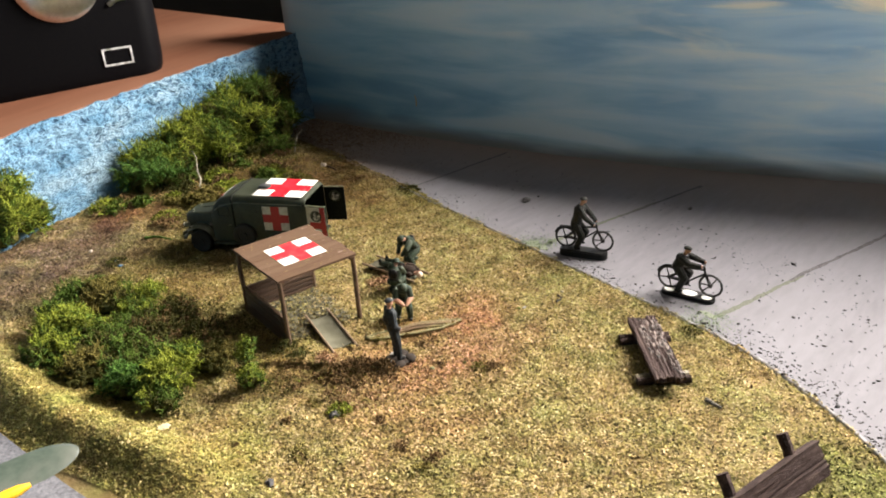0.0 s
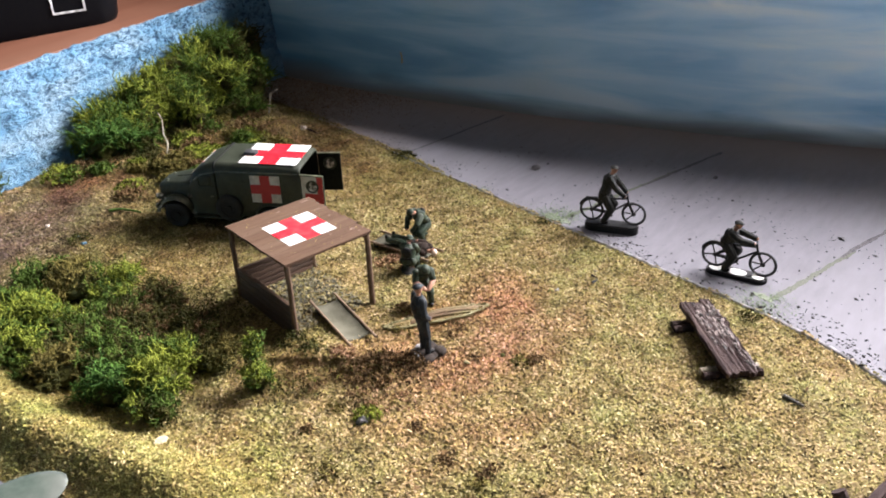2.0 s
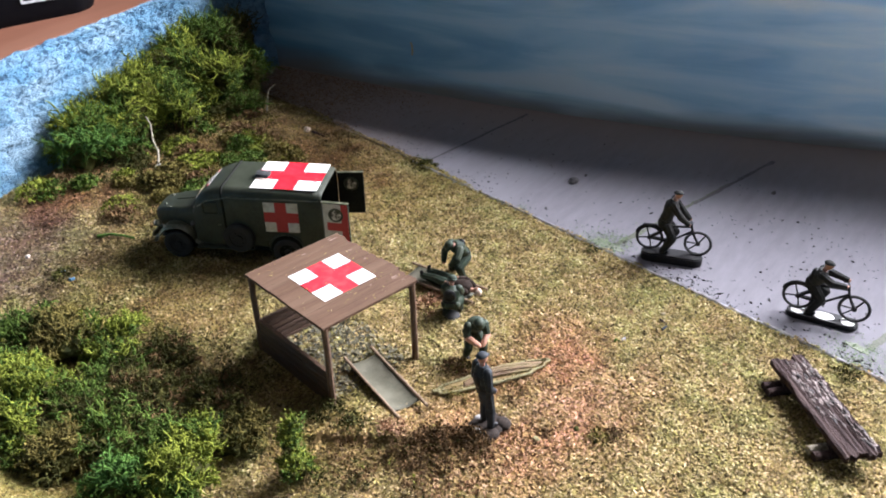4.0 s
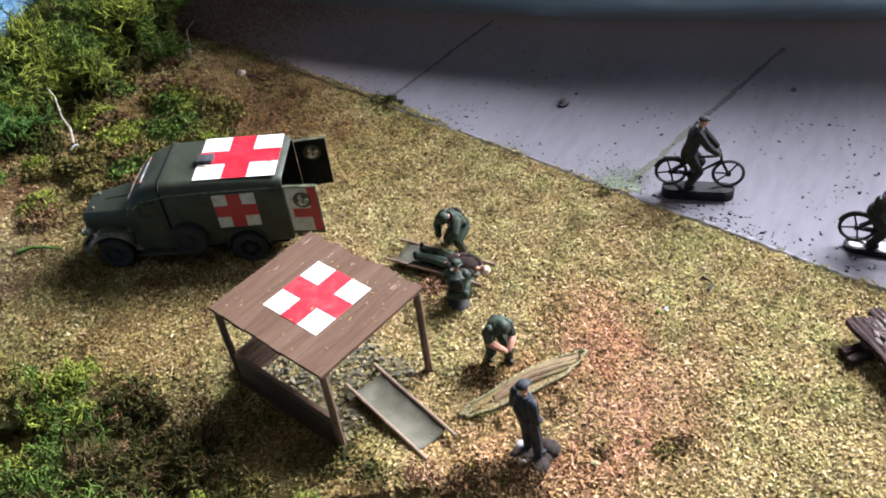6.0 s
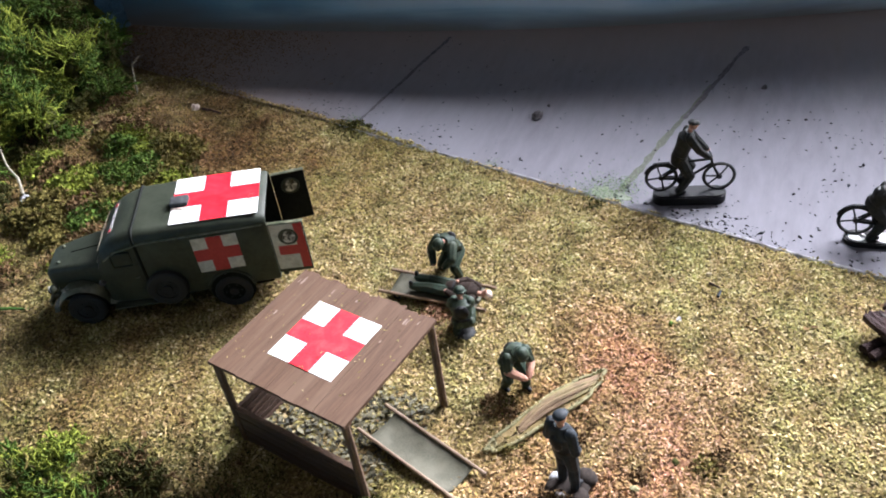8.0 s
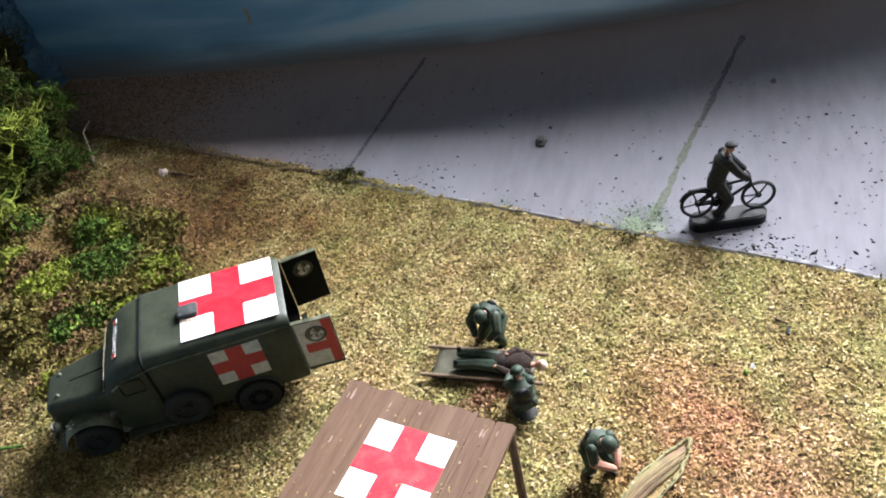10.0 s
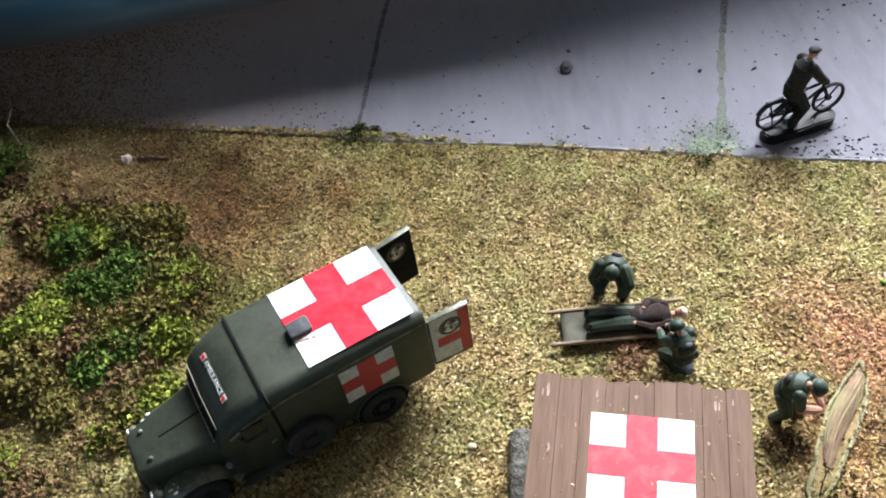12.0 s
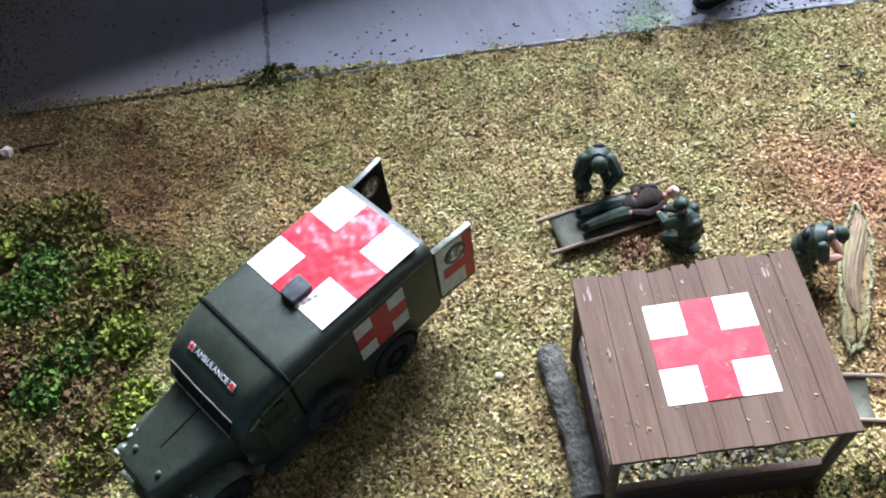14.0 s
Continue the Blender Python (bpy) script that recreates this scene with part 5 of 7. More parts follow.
# kneeling medic at the patient's head
toy_figure("dark green helmeted toy medic kneeling beside the stretcher", at_mm(-3.6, 25.2, 0.3, 0, 0, 112), dict(
    hip=(-0.6, 0, 4.8), chest=(1.2, 0.1, 9.4), neck=(2.0, 0.1, 11.2), nod=(0.4, 0.0, 0), front=(0.9, 0, -0.3),
    ls=(1.6, 2.3, 10.0), le=(3.6, 3.0, 7.6), lh=(6.4, 1.8, 7.0), rs=(1.4, -2.3, 10.0), re=(3.6, -2.6, 7.4), rh=(6.6, -1.0, 6.6),
    lt=(-0.4, 1.3, 4.6), lk=(3.6, 2.0, 1.6), lf=(-0.6, 1.9, 0.7), rt=(-0.4, -1.3, 4.6), rk=(3.4, -2.1, 4.9), rf=(3.2, -2.2, 0.8)),
    GREEN, extras=[("pack", (-1.4, 0.2, 8.6), (1.2, 2.2, 2.4)), ("pouch", (-1.4, 2.0, 5.2), (1.4, 1.2, 1.4)), ("pouch", (-1.2, -2.2, 5.0), (1.3, 1.1, 1.5)), ("base", (-0.4, 0, 0.4), (3.0, 3.0, 0.9))], look_dir=(28, 0))
# third bent figure with arms joined
toy_figure("dark green helmeted toy soldier stooping with bare forearms joined", at_mm(15.6, 9.4, 0.3, 0, 0, -40), dict(
    forearm=2, bulk=1.1, hip=(-2.6, 0, 9.8), chest=(0.2, 0.1, 14.0), neck=(1.6, 0.1, 15.3), nod=(0.6, 0, -0.3), front=(0.7, 0, -0.7),
    ls=(0.8, 2.5, 13.9), le=(2.2, 3.0, 10.6), lh=(4.6, 0.9, 9.2), rs=(0.6, -2.5, 13.9), re=(1.8, -3.2, 10.6), rh=(4.6, -0.7, 9.2),
    lt=(-2.4, 1.4, 9.4), lk=(0.8, 2.1, 5.6), lf=(0.4, 2.3, 0.8), rt=(-2.4, -1.4, 9.4), rk=(-0.4, -2.1, 5.0), rf=(-2.6, -2.2, 0.8)),
    GREEN, extras=[("pack", (-2.4, 0.3, 13.0), (1.2, 1.9, 1.6)), ("pouch", (-2.6, -2.4, 9.6), (1.1, 0.9, 1.2))], look_dir=(38, 0))
# officer standing with arms behind
toy_figure("blue-grey toy officer in a cap standing on a rough base", at_mm(34.4, -14.2, 1.9, 3, -4, 0) @ at_mm(0, 0, 0, 0, 0, 62) @ Matrix.Scale(1.06, 4), dict(
    bulk=1.04, hip=(-0.1, 0, 12.0), chest=(0.1, 0, 17.6), neck=(0.2, 0, 20.2), nod=(0.2, 0, 0.2),
    ls=(0.1, 2.5, 18.6), le=(-0.5, 3.5, 14.4), lh=(1.4, 2.4, 12.2), rs=(0.1, -2.5, 18.6), re=(-0.4, -3.5, 14.4), rh=(1.4, -2.4, 12.2),
    lt=(0, 1.2, 11.6), lk=(0.3, 1.5, 6.4), lf=(-0.3, 1.7, 0.9), rt=(0, -1.2, 11.6), rk=(0.2, -1.5, 6.4), rf=(-0.3, -1.8, 0.9)),
    BLUE, hat="cap", extras=[("pack", (-1.8, 0, 15.8), (0.9, 1.6, 2.4)), ("base", (0.0, 0, -0.7), (4.6, 4.2, 1.1)), ("base", (-1.6, -3.0, -0.6), (2.8, 2.5, 1.2)), ("base", (-2.4, 1.6, -0.6), (2.8, 2.6, 1.1)), ("base", (1.8, 2.8, -0.6), (2.4, 2.3, 0.9)), ("base", (3.4, -1.4, -0.7), (2.2, 2.6, 1.3)), ("worn", (-1.0, 3.6, 0.0), (1.3, 0.9, 0.6)), ("worn", (-3.6, -0.6, -0.1), (0.9, 1.4, 0.7))])
# patient lying on the stretcher, head bandaged
toy_figure("toy casualty in dark grey-green uniform lying with bandaged head", at_mm(-13.4, 37.4, 3.4, 0, 0, -1.5) @ at_mm(0, 0, 0, 0, 90, 0) @ at_mm(0, 0, 0, 0, 0, 180), dict(
    hip=(0.3, 0, 2.0), chest=(0.4, 0, 7.6), neck=(0.3, 0, 10.6), nod=(0.4, 0, 0.6),
    ls=(0.3, 2.5, 8.8), le=(0.5, 3.6, 5.0), lh=(1.4, 2.6, 1.8), rs=(0.3, -2.5, 8.8), re=(1.0, -3.5, 5.2), rh=(2.2, -1.4, 4.0),
    lt=(0.3, 1.3, 1.6), lk=(0.9, 1.6, -3.8), lf=(0.5, 1.8, -9.0), rt=(0.3, -1.3, 1.6), rk=(0.7, -1.7, -3.8), rf=(0.4, -2.0, -9.0), ltoe=(1, 0.2, 0), rtoe=(1, -0.2, 0), torso=5, sleeve=5),
    [M_FIGURE, M_FIGURE, M_SKIN, M_BANDAGE, M_GUNMETAL, M_BROWNCLOTH], hat="bandage")


# ---- toy bicycles on cast bases, each with a rider ----
def make_bicycle(m, base_mat, label, seat_back, thick):
    """m: place of the bicycle over a base 3 mm thick; thick: how thick its base really is."""
    bk = thing("toy_bicycle", label, "toy bicycle", m, "toy bicycles")
    bm = bmesh.new()
    n_ = 26
    out = [(7.6 * (1 if math.cos(t) > 0 else -1) + 3.2 * math.cos(t), -0.9 + 3.2 * math.sin(t)) for t in (2 * math.pi * k / n_ + 0.01 for k in range(n_))]
    plate(bm, out, thick)
    bmesh.ops.bevel(bm, geom=[e for e in bm.edges if all(v.co.z > thick - 0.1 for v in e.verts)], offset=0.4, segments=2, affect="EDGES")
    base = part("base", bm, M_GUNMETAL, bk, "cast base", at_mm(0, 0, 3.0 - thick))
    if base_mat:
        for x, w in ((-7.4, 2.4), (0.2, 3.6), (7.6, 2.3)):
            bm = bmesh.new()
            ball(bm, (x, -0.9, thick), (w, 2.3, 0.14), u=14, v=5, rough=0.1, seed=int(x))
            part("white_patch", bm, base_mat, base, "white paint worn through")
    zc = 7.7
    for x in (-8.4, 8.4):
        bm = bmesh.new()
        for t in (0.5, 1.9, 3.3, 4.9) if x < 0 else (3.9, 3.1, 1.0):
            tube(bm, [(0.6 * math.cos(t), 0, 0.6 * math.sin(t)), (4.4 * math.cos(t), 0, 4.4 * math.sin(t))], 0.26, 5)
        disc(bm, (0, 0, 0), (0, 1, 0), 0.85, 1.1, 12)
        w = part("wheel", bm, M_GUNMETAL, bk, "", at_mm(x, 0, zc))
        bm = bmesh.new()
        ring(bm, (0, 0, 0), (0, 1, 0), 4.4, 0.5, 32, 6)
        part("tyre", bm, M_BLACK, w)
    bm = bmesh.new()
    bb, seat, headt, headb = (-1.2, 0, 7.2), (-2.9 - seat_back * 0.5, 0, 13.0), (5.6, 0, 14.0), (6.0, 0, 12.4)
    for a, b in ((bb, seat), (bb, headb), (seat, headt), ((-8.4, 0.5, zc), (bb[0], 0.5, bb[2])), ((-8.4, -0.5, zc), (bb[0], -0.5, bb[2])), ((-8.4, 0.5, zc), (-2.8, 0.3, 12.4)), ((-8.4, -0.5, zc), (-2.8, -0.3, 12.4))):
        tube(bm, [a, b], 0.4, 6)
    part("frame", bm, M_GUNMETAL, bk)
    bm = bmesh.new()
    for s in (0.55, -0.55):
        tube(bm, [(6.0, s * 0.7, 12.6), (7.0, s, 10.2), (8.4, s, zc)], 0.32, 6)
    tube(bm, [(5.4, 0, 15.4), (6.0, 0, 12.4)], 0.42, 6)
    part("fork", bm, M_GUNMETAL, bk)
    bm = bmesh.new()
    tube(bm, [(3.6, 2.3, 15.2), (5.0, 2.1, 15.6), (5.5, 0, 15.6), (5.0, -2.1, 15.6), (3.6, -2.3, 15.2)], 0.33, 6)
    part("handlebar", bm, M_GUNMETAL, bk)
    bm = bmesh.new()
    ball(bm, (-3.3 - seat_back * 0.8, 0, 13.7), (1.7, 1.0, 0.5), u=10, v=6)
    part("saddle", bm, M_BLACK, bk)
    bm = bmesh.new()
    disc(bm, (-1.2, 0, 7.2), (0, 1, 0), 1.2, 0.5, 14)
    tube(bm, [(-1.2, 0.6, 7.2), (-0.6, 1.4, 4.9), (-0.3, 2.0, 4.8)], 0.25, 5)
    tube(bm, [(-1.2, -0.6, 7.2), (-1.8, -1.4, 9.5), (-1.5, -2.0, 9.6)], 0.25, 5)
    part("crank", bm, M_GUNMETAL, bk)
    bm = bmesh.new()
    tube(bm, [(-8.4 + 5.1 * math.cos(radians(t)), 0, zc + 5.1 * math.sin(radians(t))) for t in range(35, 175, 14)], 0.38, 6, flat=1.5, up=(0, 1, 0))
    if base_mat is None:
        tube(bm, [(-11.0, 0, 12.7), (-6.2, 0, 13.0)], 0.3, 6, flat=2.0, up=(0, 1, 0))
    part("mudguard", bm, M_GUNMETAL, bk)
    return bk


def rider(m, label, lean, turn, back, lift):
    """back: how far behind the usual seat he sits; lift: how much higher his shoulders are."""
    low = 0.4 * min(0.0, lift)
    toy_figure(label, m, dict(
        bulk=1.22, hip=(-3.2 - back, 0, 14.6 + low), chest=(-1.6 + lean - back, 0, 19.8 + lift), neck=(-0.9 + lean * 1.4 - back, 0, 22.4 + lift), nod=(0.4, 0, 0.3),
        ls=(-1.2 + lean - back, 2.4, 20.8 + lift), le=(1.6 + lean * 0.6 - back * 0.6, 3.2, 18.0 + lift * 0.5), lh=(4.4, 2.2, 16.2), rs=(-1.2 + lean - back, -2.4, 20.8 + lift), re=(1.6 + lean * 0.6 - back * 0.6, -3.2, 18.0 + lift * 0.5), rh=(4.4, -2.2, 16.2),
        lt=(-2.6 - back, 1.4, 14.2 + low), lk=(0.6 - back * 0.8, 2.0, 10.4), lf=(-2.2 - back * 0.7, 1.9, 5.2), rt=(-2.6 - back, -1.4, 14.2 + low), rk=(0.0 - back * 0.8, -2.0, 9.4), rf=(-2.8 - back * 0.7, -2.0, 4.0)),
        GREY, hat="cap", extras=[("pack", (-3.2 + lean * 0.6 - back, 0, 18.8 + lift * 0.7), (1.2, 1.8, 2.2))], look_dir=(0, turn))


B1, B2 = at_mm(45.0, 95.5, 0.8, 0, 0, 14), at_mm(99.1, 85.7, -0.6, 0, 0, 4)
make_bicycle(B1, None, "black toy bicycle fixed to a dark cast base on the road", 1.0, 3.0)
rider(B1, "dark grey toy cyclist sitting upright on the bicycle", 0.3, 0, 0.5, 2.0)
make_bicycle(B2, M_WHITE, "black toy bicycle on a cast base with white worn patches", 1.6, 1.6)
rider(B2, "dark grey toy cyclist slouching over the handlebar", 0.4, -14, 1.9, -2.8)

# ---- rough log benches ----
def plank(bm, L, W, T, m, seed, cuts=12):
    """A weathered plank along x with chewed edges and a grooved face."""
    rg = random.Random(seed)
    n_, k = cuts, 5
    top, bot = [], []
    for i in range(n_ + 1):
        x = -L / 2 + L * i / n_
        ra, rb = [], []
        for j in range(k + 1):
            y = -W / 2 + W * j / k
            ey = rg.uniform(-0.25, 0.25) if j in (0, k) else 0
            ex = rg.uniform(-0.7, 0.5) if i in (0, n_) else 0
            g = (0.22 if j % 2 else -0.1) + rg.uniform(-0.16, 0.16)
            ra.append(bm.verts.new(m @ Vector((x + ex, y + ey, T / 2 + g))))
            rb.append(bm.verts.new(m @ Vector((x + ex, y + ey, -T / 2 + rg.uniform(-0.1, 0.1)))))
        top.append(ra), bot.append(rb)
    for i in range(n_):
        for j in range(k):
            bm.faces.new((top[i][j], top[i + 1][j], top[i + 1][j + 1], top[i][j + 1]))
            bm.faces.new((bot[i][j], bot[i][j + 1], bot[i + 1][j + 1], bot[i + 1][j]))
        for j, q in ((0, 1), (k, -1)):
            f = (top[i][j], bot[i][j], bot[i + 1][j], top[i + 1][j])
            bm.faces.new(f if q > 0 else f[::-1])
    for i, q in ((0, 1), (n_, -1)):
        for j in range(k):
            f = (top[i][j], top[i][j + 1], bot[i][j + 1], bot[i][j])
            bm.faces.new(f if q > 0 else f[::-1])


def make_bench(label, m, L=40.0):
    be = thing("log_bench", label, "bench", m, "rough wooden benches")
    y = -5.1
    for i, w in enumerate((3.5, 3.3, 3.3)):
        bm = bmesh.new()
        plank(bm, L + (0.0, -1.2, 0.8)[i], w, 1.7, Matrix.Translation(((0.0, 0.5, -0.4)[i], y + w / 2, 5.4 + (0, 0.15, -0.1)[i])), 11 + i)
        part("seat_board", bm, M_BENCH, be)
        y += w + 0.05
    for x in (-12.8, 12.8):
        for dx in (-1.3, 1.3):
            bm = bmesh.new()
            rg = random.Random(int(x * 10 + dx * 3))
            pts = [(x + dx + rg.uniform(-0.2, 0.2), -9.4 + 18.0 * k / 6, 1.5 + rg.uniform(-0.12, 0.12)) for k in range(7)]
            tube(bm, pts, [1.35 + rg.uniform(-0.15, 0.15) for _ in pts], 9)
            part("log", bm, M_TWIG if (x, dx) == (12.8, -1.3) else M_BENCH, be, "short round log under the seat" if (x, dx) != (12.8, -1.3) else "short pale peeled log")
        bm = bmesh.new()
        box(bm, 2.6, 9.6, 1.9, Matrix.Translation((x, 0, 3.7)), 0.4, rough=0.25, seed=int(x))
        part("bearer", bm, M_BENCH, be)
    bm = bmesh.new()
    rg = random.Random(21)
    for k in range(150):
        t = rg.gauss(-0.12, 0.16) if k % 3 else rg.uniform(-0.42, 0.47)
        side = rg.uniform(-2.6, 4.6) if k % 3 else rg.uniform(2.6, 5.0)
        ball(bm, (max(-0.46, min(0.47, t)) * L, side, 6.4), (rg.uniform(0.5, 1.7), rg.uniform(0.25, 0.6), rg.uniform(0.15, 0.4)), None, 0, 7, 4, rough=0.25, seed=k)
    part("flaked_bark", bm, M_BENCH_PALE, be, "pale crumbling bark")
    return be


M_BENCH_PALE = mat("pale_flaking_bark", (0.018, 0.013, 0.012), (0.17, 0.13, 0.12), 0.9, 0.7, 0.7, island=0.6)
make_bench("rough purple-brown log bench standing on the straw ground", at_mm(109.6, 36.6, 0.2, 0, 0, -48.5))


def make_tipped_bench():
    be = thing("log_bench", "rough brown log bench tipped over on its side in the grass", "bench", at_mm(168.0, -10.0, 0.2, 0, 0, 75.6), "rough wooden benches")
    tip = Matrix.Translation((0, 0, 4.4)) @ Euler((radians(62), 0, 0)).to_matrix().to_4x4()
    y = -5.0
    for i, w in enumerate((4.4, 5.6)):
        bm = bmesh.new()
        plank(bm, 46 - i, w, 3.4 - 0.7 * i, tip @ Matrix.Translation((0.3 * i, y + w / 2, -0.2 * i)), 31 + i)
        part("seat_board", bm, M_BENCH, be)
        y += w + 0.05
    for x in (-13.5, 12.5):
        bm = bmesh.new()
        a, b = Vector((x, 2.0, 5.6)), Vector((x + 1.6, 7.4, 12.6))
        tube(bm, [a, a.lerp(b, 0.5) + Vector((0.3, 0, 0.2)), b], [1.75, 1.66, 1.75], 9)
        part("leg", bm, M_BENCH, be, "stub of a round log")


make_tipped_bench()


# ---- oval litter base with a folded blanket ----
def make_bedroll():
    bd = thing("bedroll", "oval green-rimmed patch holding a folded brown blanket", "bedroll", at_mm(24.3, 4.2, 0.3, 0, 0, 55))
    rg = random.Random(4)
    bm = bmesh.new()
    n_ = 72
    out = []
    for k in range(n_):
        t = 2 * math.pi * k / n_
        w = 1 + 0.05 * math.sin(5 * t + 1) + 0.04 * math.sin(11 * t)
        out.append((18.6 * math.cos(t) * w, (3.2 + 0.6 * math.cos(t)) * math.sin(t) * w))
    plate(bm, out, 0.9)
    bmesh.ops.bevel(bm, geom=[e for e in bm.edges if all(v.co.z > 0.8 for v in e.verts)], offset=0.5, segments=2, affect="EDGES")
    part("base", bm, M_SOIL, bd, "straw-covered oval base")
    bm = bmesh.new()
    tube(bm, [(x * 0.97, y * 0.95, 0.9) for x, y in out + out[:1]], [0.42 + 0.04 * rg.random() for _ in range(n_ + 1)], 7)
    part("rim", bm, M_RIM, bd, "raised pale green-tan rim")
    rs = np.random.RandomState(6)
    m_ = 420
    t = rs.uniform(0, 2 * math.pi, m_)
    q = np.where(rs.rand(m_) < 0.6, rs.uniform(0.82, 1.05, m_), np.sqrt(rs.rand(m_)))
    c = np.stack([18.6 * np.cos(t) * q, (3.2 + 0.6 * np.cos(t)) * np.sin(t) * q, 0.95 + 0.35 * rs.rand(m_) + 0.5 * (q > 0.8) * rs.rand(m_)], -1)
    d, e = rs.randn(m_, 3) * 0.3, rs.randn(m_, 3) * 0.15
    raw("rim_scatter", np.stack([c - d, c - e, c + d, c + e], 1).reshape(-1, 3), np.arange(4 * m_).reshape(-1, 4), [M_RIM, M_FLOCK], np.where((q > 0.8) & (np.abs(np.sin(t * 1.5 + 0.6)) > 0.35), 0, 1), parent=bd)["label"] = "pale mossy rim"
    bm = bmesh.new()
    for q, (y, z, r) in enumerate(((-1.5, 1.3, 0.85), (-0.6, 2.0, 0.8), (0.35, 2.1, 0.85), (1.2, 1.8, 0.8), (2.0, 1.4, 0.65))):
        pts = [(-9.5 + 24 * k / 8 + 0.7 * q, 0.78 * y * (1 - 0.35 * ((k - 4) / 4) ** 2) + 0.9 * math.sin(k * 0.55), z * (1 - 0.45 * ((k - 4) / 4) ** 2)) for k in range(9)]
        tube(bm, pts, [r * (0.45 + 0.55 * math.sin(math.pi * (k + 0.7) / 9.4)) for k in range(9)], 7)
    part("blanket", bm, M_BARK, bd, "brown folded blanket")


M_RIM = mat("pale_moss_green", (0.17, 0.16, 0.075), (0.28, 0.25, 0.13), 0.7, 0.8, 0.5)
make_bedroll()


# ---- stones and twigs ----
def stone(label, x, y, r, material, seed, z=None, squash=0.7):
    bm = bmesh.new()
    ball(bm, (0, 0, 0), (r * 1.3, r, r * squash), None, 0, 10, 7, rough=r * 0.55, seed=seed)
    zz_ = (0.8 if y > road_edge(x) else zat(x, y)) if z is None else z
    return tagged(part("stone", bm, material, m=at_mm(x, y, zz_ + r * squash * 0.45, 0, 0, seed * 40)), label, "stone", "loose stones")


stone("dark grey stone lying on the painted road", -12.6, 133, 1.9, M_STONE, 2)
stone("small pale chip lying on the brown ground", -149.3, 118.3, 1.5, M_PALE, 3, squash=1.0)
bm = bmesh.new()
loft(bm, [[(x, -w, 0), (x, -w * 0.6, h), (x, w * 0.5, h * 0.8), (x, w, 0)] for x, w, h in ((-3.6, 0.7, 0.8), (-2, 1.1, 1.5), (0.4, 1.3, 2.0), (2.6, 1.0, 1.7), (3.8, 0.5, 1.1))])
bmesh.ops.recalc_face_normals(bm, faces=bm.faces)
tagged(part("stone", bm, M_PEBBLE, m=at_mm(-0.5, -90.5, zat(-0.5, -90.5) - 0.1, 0, -14, -62), smooth=False), "pale pinkish wedge of stone at the bank's foot", "stone", "loose stones")
stone("small dark stone on the straw ground", 38.5, -50.9, 1.5, M_STONE, 6)
stone("pale chip at the edge of the undergrowth", -173.5, 47.5, 1.6, M_CARD, 7)
stone("small tan pebble on the straw ground", 55.0, 62.0, 0.7, M_PEBBLE, 9)
stone("small tan pebble on the straw ground", -53, 11, 0.9, M_PEBBLE, 10)
stone("small dark pebble on the road", 62, 165, 1.0, M_STONE, 12)
stone("small dark pebble on the straw ground", 48.0, -86, 1.4, M_STONE, 13)
stone("small pale blue chip on the straw ground", -132.2, -28.2, 1.1, M_BLUEWALL, 15)
stone("small pale blue chip on the straw ground", -139.3, -26.5, 0.9, M_BLUEWALL, 16)
stone("small pale chip near the blue wall", -160.4, -27.0, 0.9, M_PALE, 17)
stone("small tan pebble near the road", -30.0, 30.0, 0.6, M_PEBBLE, 14)


def twig(label, pts, r, material=M_TWIG):
    bm = bmesh.new()
    tube(bm, pts, [r * (1 - 0.55 * i / (len(pts) - 1)) for i in range(len(pts))], 7)
    return tagged(part("twig", bm, material), label, "twig", "loose twigs")


twig("pale bare twig leaning out of the far shrub", [(-174, 48, 5.5), (-178, 52, 9), (-183, 54, 12), (-187, 57.5, 18), (-190, 58, 21)], 0.55)
twig("pale curved twig beside the far shrub", [(-180, 122, 1.5), (-182.5, 126, 7), (-185, 130, 11), (-184, 135, 13)], 0.5)
twig("short dark stick on the brown ground", [(-146, 118, 1.0), (-141, 117, 1.2), (-136, 116, 1.0)], 0.55, M_BENCH)
def bark_piece():
    """Torn flake of bark leaning on a mossy stick."""
    rs = np.random.RandomState(21)
    bm = bmesh.new()
    secs = []
    for k in range(9):
        t = k / 8
        w = 2.6 * (0.5 + math.sin(math.pi * (0.15 + 0.7 * t))) * rs.uniform(0.75, 1.15)
        x, lift = -5.5 + 11 * t, 0.8 * math.sin(5 * t)
        secs.append([(x, -w, lift + rs.uniform(-0.3, 0.3)), (x, -w * 0.3, lift + 1.2), (x, w * 0.4, lift + 1.0 + rs.uniform(-0.3, 0.3)), (x, w, lift - 0.2), (x, w * 0.3, lift - 0.1), (x, -w * 0.4, lift - 0.1)])
    loft(bm, secs)
    bmesh.ops.recalc_face_normals(bm, faces=bm.faces)
    tagged(part("bark_piece", bm, M_BARKPALE, m=at_mm(-133.5, 87.5, zat(-133.5, 87.5) + 1.4, 20, -14, 60) @ Matrix.Scale(0.55, 4)), "torn reddish brown flake of bark on the moss", "bark")


